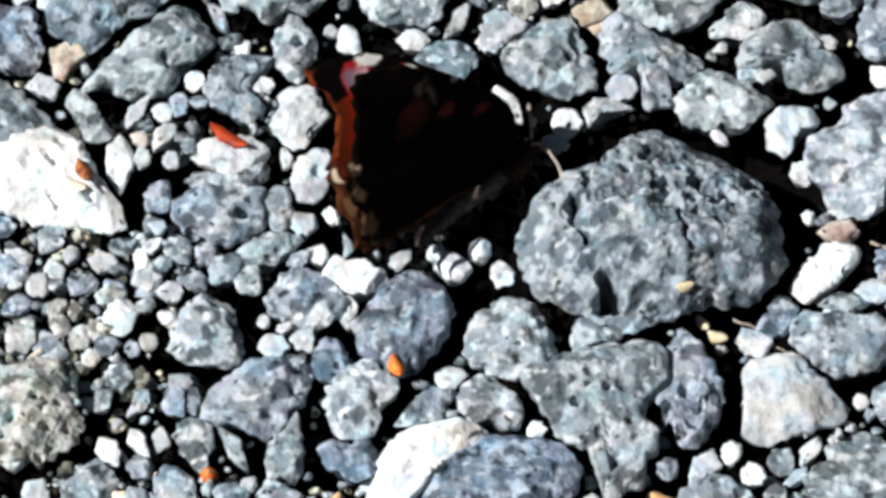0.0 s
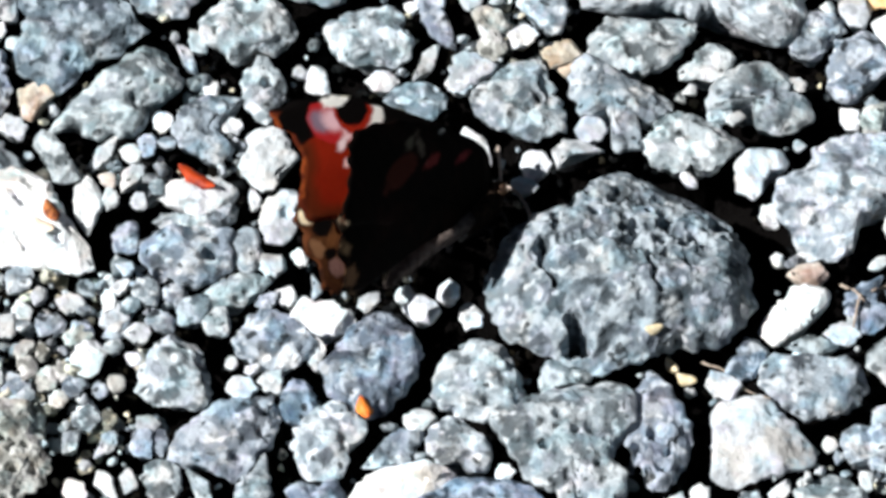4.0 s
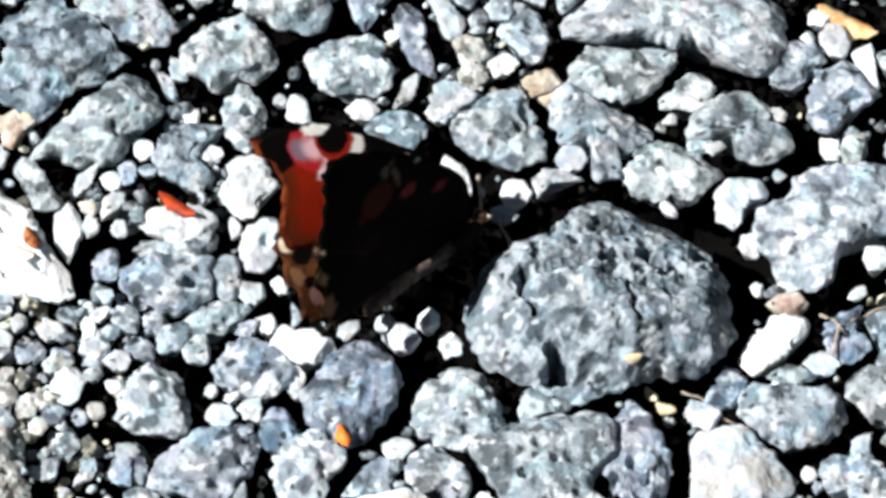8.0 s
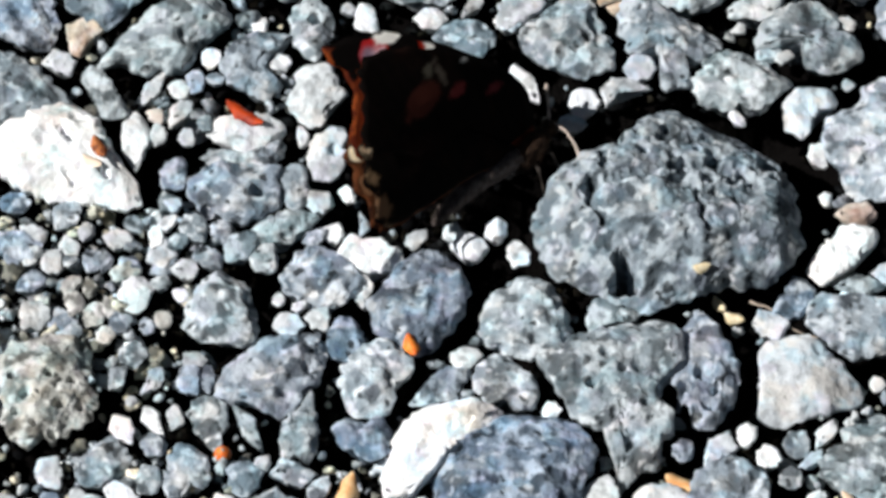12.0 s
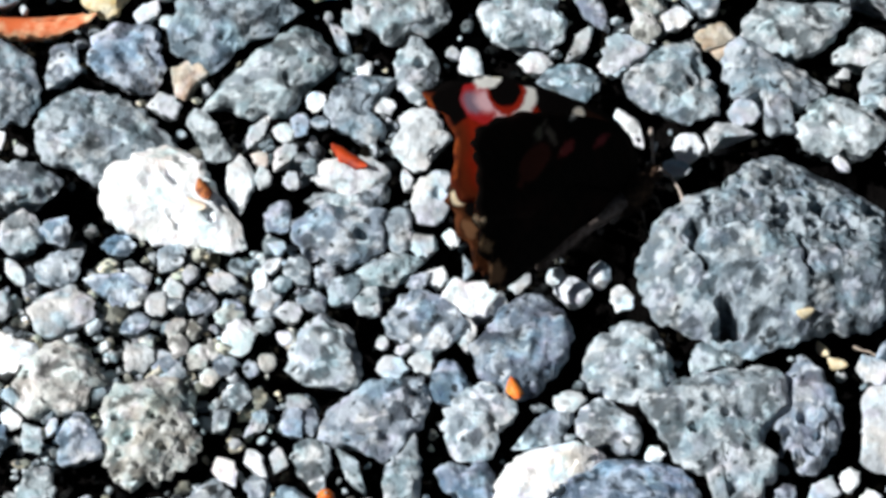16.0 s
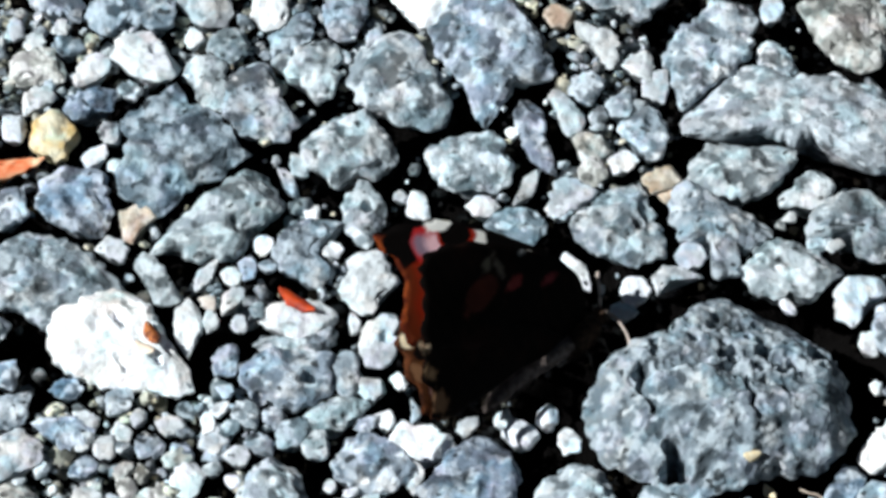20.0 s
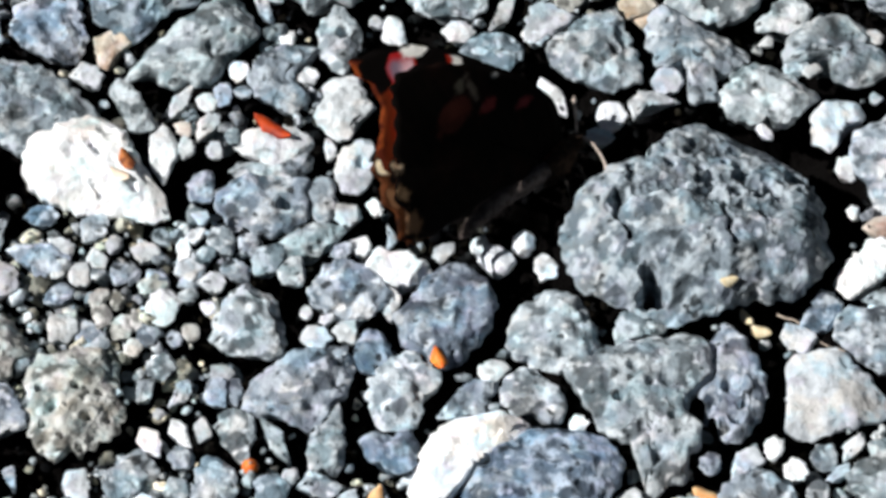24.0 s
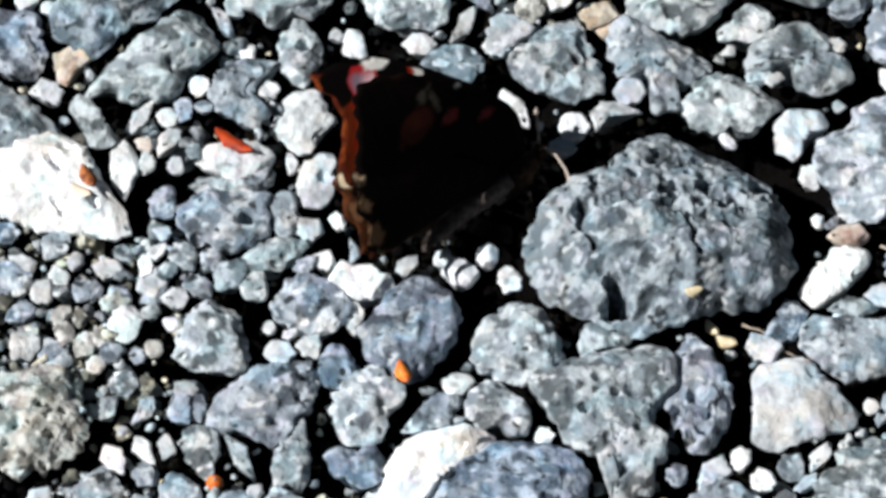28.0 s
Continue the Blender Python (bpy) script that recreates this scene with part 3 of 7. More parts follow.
stone(37.7, 47.5, 4.8, "v", (13.3, 13.7, 10.7, 8.8, 7.8, 7.2, 6.2, 5.6, 5.6, 5.9, 6.9, 10.8, 11.3, 11.5, 12.2, 13.3, 16.2, 15.6, 10.2, 5.4, 4.9, 4.7, 4.7, 4.8, 4.5, 4.2, 4.3, 6.1, 13.3, 14.2, 13.9, 13.5), 0.6)
stone(29.5, 38.8, 2.6, "l", (6.2, 7.5, 7.7, 6.3, 4.1, 3.4, 3.4, 3.6, 4.1, 4.7, 5.4, 5.5, 6.0, 7.0, 7.2, 6.5, 6.0, 4.9, 4.4, 4.4, 4.4, 4.5, 4.8, 4.8, 5.0, 5.5), 0.6)
stone(34.0, 65.3, 0.8, "c", (1.3, 1.6, 1.8, 2.3, 2.0, 2.0, 1.6, 1.3, 1.2, 1.2, 1.4, 1.8, 2.1, 2.3, 1.9, 1.4, 1.2, 1.2), 0.6)
stone(34.5, 57.2, 1.1, "l", (1.8, 1.6, 1.6, 1.6, 1.8, 2.2, 2.8, 2.8, 2.8, 2.6, 2.6, 2.4, 2.2, 1.7, 1.5, 1.4, 1.5, 1.9, 3.2, 3.3, 3.1, 2.1), 0.6)
stone(44.2, 62.3, 2.8, "t", (4.9, 5.1, 5.6, 5.7, 5.8, 5.6, 5.5, 5.8, 6.2, 6.5, 7.3, 7.4, 5.6, 4.7, 4.3, 4.3, 4.6, 4.9, 5.4, 6.2, 7.2, 7.2, 6.9, 6.4, 5.5, 5.0), 0.6)
stone(42.1, 54.3, 0.5, "w", (0.9, 0.8, 0.7, 0.7, 0.8, 0.6, 0.7, 0.9, 0.8, 0.6, 0.6, 0.8, 0.7, 0.7), 0.6)
stone(45.4, 29.8, 2.5, "g", (5.6, 3.4, 3.8, 4.5, 4.6, 4.7, 5.1, 5.0, 5.2, 5.7, 5.8, 6.0, 6.6, 7.3, 7.2, 2.2, 2.3, 2.6, 4.4, 4.5, 5.0, 6.0, 6.2, 6.4, 6.7, 6.0), 0.6)
stone(38.5, 35.5, 1.4, "l", (2.7, 2.8, 3.3, 3.6, 3.4, 2.8, 2.6, 2.2, 2.0, 1.9, 2.0, 2.3, 3.7, 4.3, 2.9, 2.5, 2.5, 2.5, 2.7, 2.6, 2.5, 2.6), 0.6)
stone(-56.3, 32.9, 2.4, "l", (4.0, 3.8, 4.0, 4.8, 5.8, 5.3, 5.1, 5.3, 5.5, 5.6, 5.2, 5.2, 5.2, 5.1, 5.0, 4.8, 4.6, 4.4, 4.3, 4.4, 5.1, 6.1, 6.5, 6.0, 5.1, 4.4), 0.6)
stone(-51.0, 25.0, 0.8, "c", (1.3, 1.1, 1.2, 1.5, 1.7, 1.6, 1.7, 2.1, 2.1, 2.2, 1.4, 1.1, 1.0, 1.1, 1.3, 1.8, 2.5, 2.3), 0.6)
stone(-59.9, 20.4, 3.6, "g", (9.0, 7.5, 6.6, 5.9, 5.6, 5.7, 6.0, 6.2, 6.4, 6.8, 9.4, 9.1, 8.7, 8.2, 7.8, 7.7, 7.8, 7.6, 7.4, 7.5, 7.3, 6.5, 6.5, 6.9, 7.8, 8.0, 7.1, 6.7, 6.8, 7.2, 8.0, 11.3), 0.6)
stone(-45.3, 19.9, 1.3, "l", (1.4, 1.3, 1.3, 1.4, 1.6, 2.2, 3.7, 4.4, 4.1, 3.2, 2.2, 1.7, 1.5, 1.4, 1.5, 1.8, 3.2, 3.5, 3.6, 3.9, 4.0, 1.9), 0.6)
stone(-41.0, 13.1, 1.1, "w", (1.2, 1.2, 1.2, 1.5, 2.1, 3.2, 3.2, 2.8, 2.3, 2.0, 1.9, 1.7, 1.6, 1.7, 1.9, 2.1, 2.4, 3.0, 3.9, 2.5, 1.8, 1.4), 0.6)
stone(-38.5, 13.9, 0.5, "c", (0.8, 0.9, 1.0, 1.4, 1.5, 1.5, 0.8, 0.7, 0.7, 0.9, 1.6, 1.6, 1.1, 0.8), 0.6)
stone(-38.7, 16.8, 0.5, "p", (0.7, 0.7, 0.8, 1.0, 0.9, 0.9, 0.8, 0.7, 0.7, 0.9, 0.9, 1.0, 0.9, 0.7), 0.6)
stone(-35.3, 17.7, 0.9, "c", (1.0, 1.7, 3.5, 1.6, 1.2, 1.1, 1.2, 1.2, 1.4, 1.8, 2.3, 2.7, 2.8, 2.1, 1.4, 1.0, 0.9, 0.9), 0.6)
stone(-35.9, 21.0, 0.5, "w", (0.9, 0.8, 1.0, 1.2, 1.3, 1.1, 1.1, 1.0, 0.9, 1.0, 1.1, 1.2, 1.2, 1.2), 0.6)
stone(-39.5, 20.5, 0.7, "c", (0.9, 1.4, 1.9, 2.5, 2.0, 1.2, 1.0, 0.9, 0.9, 1.0, 1.4, 1.9, 2.2, 2.4, 1.0, 0.6, 0.6, 0.6), 0.6)
stone(-33.9, 22.2, 0.5, "l", (0.9, 1.0, 1.4, 1.3, 1.2, 1.0, 1.0, 1.1, 1.0, 1.1, 1.7, 1.2, 1.1, 0.9), 0.6)
stone(-31.9, 26.0, 0.5, "w", (0.9, 0.9, 1.2, 1.2, 1.2, 1.0, 0.9, 0.8, 0.9, 1.1, 1.3, 1.2, 0.9, 0.8), 0.6)
stone(-31.4, 22.7, 0.5, "l", (0.8, 1.0, 0.8, 0.8, 0.8, 0.7, 0.8, 1.0, 0.8, 0.9, 0.8, 0.7, 0.8, 0.8), 0.6)
stone(-34.6, 13.3, 0.5, "c", (0.8, 0.8, 0.9, 1.1, 1.0, 0.9, 0.8, 0.8, 0.8, 0.9, 1.1, 1.0, 0.9, 0.8), 0.6)
stone(-32.4, 15.8, 0.5, "b", (0.7, 0.8, 0.8, 1.0, 1.0, 0.8, 0.8, 0.7, 0.7, 0.9, 0.9, 1.1, 0.9, 0.7), 0.6)
stone(-26.4, 25.0, 2.0, "g", (1.5, 1.6, 2.0, 5.9, 5.4, 5.3, 4.7, 4.3, 4.2, 4.0, 4.0, 3.9, 3.9, 3.9, 3.7, 3.9, 4.2, 4.0, 4.0, 4.3, 5.6, 5.6, 4.8, 4.1, 1.4, 1.4), 0.6)
stone(-23.1, 25.2, 0.5, "w", (0.9, 0.9, 1.1, 1.1, 1.2, 1.0, 1.0, 1.1, 0.9, 1.0, 1.0, 1.2, 1.0, 1.0), 0.6)
stone(-27.0, 14.2, 1.8, "w", (4.7, 4.6, 4.1, 3.3, 2.9, 2.7, 2.8, 2.8, 3.1, 3.9, 4.5, 5.5, 4.1, 3.2, 2.9, 3.0, 3.4, 3.4, 3.2, 3.2, 3.4, 4.0), 0.6)
stone(-27.0, 10.6, 1.3, "l", (4.5, 4.9, 3.8, 0.8, 0.4, 0.3, 0.2, 0.2, 0.2, 0.2, 4.4, 5.5, 4.4, 2.7, 2.1, 1.8, 1.6, 1.6, 1.8, 2.1, 2.7, 3.3), 0.6)
stone(-36.1, 7.7, 0.9, "l", (1.2, 1.3, 1.7, 2.4, 2.1, 2.1, 1.8, 1.8, 1.5, 1.4, 1.4, 1.7, 1.9, 2.3, 2.3, 1.9, 1.4, 1.2), 0.6)
stone(-27.9, 5.1, 2.4, "g", (5.6, 5.9, 6.0, 5.4, 4.5, 4.1, 3.9, 3.9, 4.2, 4.7, 5.3, 5.9, 6.1, 6.0, 5.6, 5.2, 4.9, 4.4, 4.3, 4.3, 4.7, 4.8, 4.9, 5.1, 5.4, 5.5), 0.6, ((2.4, -0.6, 1.0, 5.5), (-3.8, -3.2, 1.0, 1.5)))
stone(-20.7, 5.9, 1.1, "l", (1.2, 1.3, 1.6, 2.2, 2.9, 3.5, 3.1, 2.7, 2.1, 1.8, 1.7, 1.6, 1.6, 1.8, 2.1, 2.9, 3.1, 3.3, 3.0, 2.2, 1.5, 1.3), 0.6)
stone(-18.5, 20.2, 1.8, "c", (3.7, 3.4, 3.4, 3.8, 4.3, 4.8, 4.5, 4.1, 3.9, 2.5, 2.9, 3.3, 3.9, 3.7, 3.6, 4.2, 4.8, 4.7, 3.8, 3.0, 3.1, 3.4), 0.6)
stone(-16.7, 10.9, 1.5, "c", (2.1, 2.0, 2.1, 3.4, 4.7, 3.9, 3.3, 3.0, 2.9, 2.5, 2.3, 2.4, 2.6, 2.8, 3.1, 3.6, 4.2, 3.7, 3.4, 2.6, 2.4, 2.5), 0.6)
stone(-20.0, 13.4, 0.5, "c", (0.7, 0.6, 0.8, 1.3, 1.7, 1.0, 0.6, 0.5, 0.5, 0.7, 1.3, 1.6, 1.0, 0.8), 0.6)
stone(-17.7, 3.2, 0.8, "c", (1.9, 1.6, 1.5, 1.6, 1.8, 2.4, 1.7, 1.4, 1.4, 1.5, 1.8, 2.6, 1.2, 1.1, 1.1, 1.2, 2.0, 2.2), 0.6)
stone(-14.1, 4.5, 0.5, "w", (0.8, 0.7, 0.7, 0.9, 1.1, 1.1, 1.0, 0.7, 0.6, 0.6, 0.8, 1.4, 1.0, 0.9), 0.6)
stone(-22.2, -0.5, 1.4, "b", (3.1, 4.5, 4.0, 3.4, 2.5, 2.2, 1.9, 1.8, 1.9, 2.1, 2.7, 3.6, 4.1, 4.1, 3.1, 2.5, 2.2, 2.2, 2.4, 2.1, 1.9, 2.1), 0.6)
stone(-24.3, -5.0, 0.9, "l", (1.6, 1.6, 1.6, 1.7, 2.1, 2.0, 2.2, 2.6, 1.8, 1.5, 1.4, 1.5, 1.8, 2.0, 2.4, 2.2, 2.1, 1.9), 0.6)
stone(-18.0, -1.9, 0.6, "l", (1.0, 1.5, 1.5, 1.3, 0.9, 0.8, 0.9, 1.3, 1.3, 1.6, 1.3, 1.1, 0.9, 0.9), 0.6)
stone(-17.2, -8.2, 2.2, "l", (4.9, 4.6, 4.3, 4.2, 4.2, 4.3, 4.4, 4.7, 4.7, 4.8, 4.6, 4.5, 4.6, 4.8, 4.7, 4.9, 4.0, 4.7, 3.9, 4.1, 4.8, 4.8, 4.7, 4.5, 4.6, 5.0), 0.6)
stone(-12.3, -0.2, 0.5, "c", (0.8, 0.8, 0.9, 1.5, 1.8, 0.2, 0.1, 0.1, 0.1, 0.1, 1.6, 1.1, 0.9, 1.0), 0.6)
stone(-11.0, -4.6, 1.5, "w", (4.1, 3.0, 2.3, 2.4, 2.6, 2.3, 2.1, 2.2, 3.7, 4.0, 4.1, 3.8, 3.2, 2.7, 2.5, 2.4, 2.5, 2.7, 2.8, 3.1, 3.7, 4.3), 0.6)
stone(-4.8, -11.9, 3.2, "g", (5.7, 5.8, 6.0, 6.8, 7.4, 7.9, 8.5, 8.6, 7.5, 6.5, 5.9, 5.5, 5.2, 5.1, 5.1, 5.4, 6.1, 6.7, 7.0, 7.3, 7.4, 7.5, 7.7, 7.2, 7.9, 7.5, 6.4, 5.8, 5.6, 5.6, 5.5, 5.5), 0.6)
stone(-11.4, -10.1, 0.5, "c", (0.4, 0.5, 0.7, 1.2, 2.0, 0.7, 0.4, 0.4, 0.4, 0.6, 1.3, 2.2, 0.6, 0.4), 0.6)
stone(-14.1, -17.6, 1.2, "b", (2.3, 2.1, 2.2, 2.4, 2.6, 3.0, 3.1, 2.7, 2.3, 2.1, 2.0, 2.1, 2.2, 2.5, 2.7, 2.9, 2.8, 2.6, 2.5, 2.3, 2.4, 2.6), 0.6)
stone(-21.1, -15.3, 0.8, "w", (1.5, 1.2, 1.2, 1.5, 1.9, 1.7, 1.7, 1.5, 1.5, 1.7, 1.7, 1.5, 1.4, 1.4, 1.5, 1.7, 1.9, 1.7), 0.6)
stone(-17.4, -14.3, 0.7, "c", (1.1, 1.1, 1.2, 1.4, 2.0, 1.6, 1.4, 1.2, 1.1, 1.2, 1.3, 1.2, 1.3, 1.7, 1.7, 1.5, 1.2, 1.1), 0.6)
stone(-22.5, -11.5, 0.5, "w", (0.5, 0.6, 0.5, 0.6, 0.8, 0.6, 0.5, 0.6, 0.6, 0.6, 0.6, 0.6, 0.7, 0.5), 0.6)
stone(-19.9, -12.5, 0.5, "c", (0.7, 0.7, 0.8, 0.6, 0.4, 0.4, 0.5, 0.7, 0.7, 0.7, 0.7, 0.5, 0.4, 0.5), 0.6)
stone(-18.4, -17.6, 0.5, "l", (0.8, 1.9, 1.3, 0.6, 0.5, 0.4, 0.5, 0.8, 1.7, 1.2, 0.7, 0.5, 0.5, 0.5), 0.6)
stone(-29.2, -13.0, 2.5, "l", (4.3, 4.2, 4.1, 4.1, 5.6, 6.6, 6.0, 5.5, 5.3, 5.2, 4.8, 4.4, 4.2, 4.3, 4.9, 6.1, 5.3, 5.2, 4.9, 4.8, 5.3, 6.0, 6.0, 5.3, 4.8, 4.6), 0.6)
stone(-40.4, -10.8, 1.0, "w", (1.8, 2.1, 2.2, 2.6, 2.6, 2.4, 2.1, 1.9, 1.9, 2.0, 2.1, 2.1, 2.4, 2.6, 2.5, 2.3, 1.9, 1.7), 0.6)
stone(-31.3, -5.0, 0.7, "l", (1.5, 1.4, 1.2, 1.1, 1.3, 1.6, 1.7, 1.8, 1.9, 1.6, 1.5, 1.2, 1.1, 1.1, 1.4, 1.9, 1.9, 1.9), 0.6)
stone(-34.1, -7.1, 0.7, "c", (1.3, 1.3, 1.5, 1.4, 1.3, 1.4, 1.3, 1.3, 1.5, 1.5, 1.3, 1.4, 1.3, 1.4, 1.4, 1.3, 1.3, 1.5), 0.6)
stone(-33.3, -0.8, 0.8, "l", (1.4, 1.5, 1.5, 1.6, 1.9, 2.2, 2.2, 2.0, 1.7, 1.4, 1.2, 1.3, 1.4, 1.8, 2.4, 2.4, 1.7, 1.4), 0.6)
stone(-27.4, -3.4, 1.0, "b", (2.0, 2.0, 2.0, 2.3, 2.2, 2.3, 2.1, 2.0, 2.2, 2.0, 1.9, 2.0, 2.3, 2.3, 1.7, 2.1, 2.4, 2.0), 0.6)
stone(-35.5, -3.0, 0.6, "b", (1.2, 1.3, 1.4, 1.3, 1.2, 1.0, 1.0, 1.2, 1.2, 1.5, 1.3, 1.0, 0.9, 1.1), 0.6)
stone(-38.2, -2.0, 0.5, "w", (0.6, 0.7, 1.0, 1.1, 1.3, 0.9, 0.7, 0.8, 0.7, 0.8, 1.2, 1.1, 1.1, 0.7), 0.6)
stone(-42.8, -2.4, 0.6, "c", (1.3, 1.2, 1.1, 1.2, 1.3, 1.3, 1.6, 1.2, 1.2, 1.2, 1.4, 1.3, 1.4, 1.3), 0.6)
stone(-36.7, 0.1, 0.5, "w", (0.9, 1.3, 1.1, 0.7, 0.6, 0.6, 0.7, 1.2, 1.1, 1.1, 0.8, 0.7, 0.6, 0.7), 0.6)
stone(-41.0, -0.1, 0.5, "b", (0.9, 0.9, 0.8, 1.0, 1.1, 1.0, 1.0, 1.0, 0.8, 0.9, 0.9, 1.0, 1.2, 0.9), 0.6)
stone(-36.0, 2.8, 0.5, "c", (0.7, 0.7, 0.9, 1.0, 0.8, 0.8, 1.0, 0.8, 0.7, 0.7, 1.1, 0.9, 0.8, 0.9), 0.6)
stone(-49.3, 1.4, 0.8, "l", (1.6, 1.8, 1.8, 1.9, 1.9, 1.8, 1.8, 1.6, 1.5, 1.8, 1.7, 1.7, 2.1, 1.8, 1.8, 1.7, 1.7, 1.6), 0.6)
stone(-46.9, -1.4, 0.5, "c", (0.7, 0.7, 0.9, 0.9, 1.0, 0.8, 0.7, 0.8, 0.8, 0.8, 1.0, 0.9, 0.8, 0.9), 0.6)
stone(-49.1, -3.5, 0.5, "w", (1.0, 0.9, 1.0, 1.3, 1.2, 1.2, 1.0, 1.0, 1.1, 1.0, 1.0, 1.2, 1.3, 1.0), 0.6)
stone(-53.4, -1.6, 0.5, "c", (1.1, 0.8, 0.7, 0.8, 0.8, 1.2, 1.9, 1.2, 0.8, 0.6, 0.6, 0.8, 1.4, 1.7), 0.6)
stone(-50.8, -6.2, 0.7, "c", (1.3, 1.4, 1.7, 1.6, 1.6, 1.5, 1.4, 1.4, 1.4, 1.3, 1.3, 1.5, 1.6, 1.9, 1.5, 1.3, 1.3, 1.3), 0.6)
stone(-54.1, -4.9, 0.8, "l", (1.6, 1.9, 1.6, 1.7, 1.9, 1.6, 1.6, 1.8, 1.7, 1.5, 1.4, 1.5, 2.0, 1.8, 1.6, 1.6, 1.6, 1.5), 0.6)
stone(-63.1, -7.0, 1.8, "c", (4.0, 4.1, 3.8, 3.6, 3.6, 3.9, 3.5, 3.5, 3.5, 3.7, 3.8, 3.7, 3.7, 3.7, 4.0, 4.3, 3.8, 3.1, 3.0, 3.1, 3.5, 4.2), 0.6)
stone(-53.2, -14.0, 1.0, "c", (1.8, 1.8, 2.0, 2.1, 2.1, 2.4, 2.3, 2.5, 1.9, 1.5, 1.5, 1.6, 1.9, 2.9, 2.5, 2.0, 1.9, 2.0), 0.6)
stone(-48.0, -12.1, 0.6, "t", (0.9, 1.1, 1.4, 1.5, 1.4, 1.0, 1.0, 1.1, 1.0, 1.3, 1.6, 1.4, 1.2, 0.9), 0.6)
stone(-46.1, -10.0, 0.5, "t", (0.8, 0.8, 0.8, 1.1, 1.1, 0.9, 0.8, 0.9, 0.7, 0.8, 1.0, 1.3, 0.8, 0.7), 0.6)
stone(-48.6, -9.4, 0.5, "t", (1.0, 1.1, 1.1, 1.2, 0.8, 0.7, 0.8, 1.2, 1.0, 1.0, 1.2, 0.9, 0.8, 0.8), 0.6)
stone(-44.3, -5.7, 0.5, "l", (0.8, 0.7, 0.8, 1.2, 1.1, 1.0, 0.9, 0.7, 0.7, 0.8, 1.2, 1.1, 0.9, 0.9), 0.6)
stone(-46.1, -5.6, 0.6, "l", (0.8, 1.0, 1.5, 1.6, 1.4, 1.0, 1.0, 1.1, 1.1, 1.2, 1.7, 1.5, 1.2, 0.9), 0.6)
stone(-45.4, -14.0, 0.7, "t", (1.0, 1.1, 1.6, 1.7, 1.9, 1.5, 1.2, 1.1, 1.2, 1.2, 1.1, 1.3, 1.7, 1.8, 1.6, 1.4, 1.1, 0.9), 0.6)
stone(-43.8, -12.9, 0.5, "t", (0.6, 0.6, 0.7, 1.0, 1.5, 0.9, 0.6, 0.5, 0.5, 0.6, 1.3, 1.3, 1.1, 0.7), 0.6)
stone(-42.3, -15.4, 0.5, "l", (1.0, 0.9, 0.9, 1.2, 1.3, 1.0, 0.9, 1.0, 0.9, 0.9, 1.2, 1.3, 1.0, 0.9), 0.6)
stone(-44.1, -17.1, 0.5, "t", (1.2, 0.9, 0.9, 1.1, 1.0, 0.9, 0.9, 1.3, 0.9, 0.9, 1.0, 1.2, 0.9, 0.9), 0.6)
stone(-37.3, -9.1, 0.5, "l", (1.0, 0.9, 0.9, 1.0, 0.8, 0.8, 1.0, 1.2, 0.8, 0.8, 0.9, 1.0, 0.9, 1.0), 0.6)
stone(-36.8, -14.5, 0.5, "t", (0.8, 1.1, 1.1, 1.3, 1.2, 0.9, 0.9, 1.0, 0.9, 1.1, 1.3, 1.3, 1.0, 0.8), 0.6)
stone(-34.8, -10.9, 0.5, "w", (0.8, 0.6, 0.7, 0.8, 0.7, 0.7, 0.8, 0.7, 0.6, 0.6, 0.8, 0.8, 0.7, 0.7), 0.6)
stone(-38.9, -15.7, 0.5, "l", (0.8, 0.7, 0.7, 1.0, 1.0, 0.9, 0.9, 0.7, 0.6, 0.6, 0.8, 1.2, 0.8, 0.8), 0.6)
stone(-51.1, -25.3, 3.4, "t", (5.9, 5.1, 5.6, 6.5, 8.1, 8.2, 7.7, 7.5, 7.3, 7.4, 7.4, 7.5, 7.0, 6.8, 6.3, 6.0, 5.9, 6.0, 6.2, 6.5, 7.1, 7.6, 8.5, 8.9, 6.6, 7.2, 7.1, 6.7, 6.7, 7.0, 7.0, 6.8), 0.6, ((-2.4, -0.9, 0.9, 1.8), (0.4, 1.7, 0.6, 1.4), (1.9, -2.6, 0.9, 1.8), (-1.0, -5.3, 0.7, 1.6), (3.3, 0.8, 0.6, 1.2), (-3.5, -3.6, 0.6, 1.4), (1.2, -7.0, 0.6, 1.4), (-4.2, 1.6, 0.6, 1.2), (4.4, -2.6, 0.6, 1.2)))
stone(-42.1, -23.4, 0.7, "l", (0.8, 1.0, 1.3, 2.3, 2.1, 1.7, 1.4, 1.2, 1.0, 0.9, 1.0, 1.3, 1.8, 2.2, 2.1, 1.3, 0.9, 0.8), 0.6)
stone(-40.4, -26.9, 0.5, "c", (0.5, 0.4, 0.4, 0.5, 0.5, 0.4, 0.4, 0.6, 0.4, 0.4, 0.4, 0.6, 0.4, 0.4), 0.6)
stone(-41.3, -30.9, 0.7, "w", (1.3, 1.0, 1.0, 1.1, 1.3, 2.1, 2.0, 1.7, 1.4, 1.4, 1.5, 1.5, 1.3, 1.2, 1.4, 1.9, 2.0, 2.0), 0.6)
stone(-43.5, -36.0, 1.5, "l", (3.2, 3.5, 3.3, 3.4, 3.6, 3.6, 3.2, 2.9, 2.8, 2.8, 2.8, 2.9, 3.2, 3.5, 3.9, 3.7, 3.3, 2.8, 2.6, 2.7, 2.9, 3.2), 0.6)
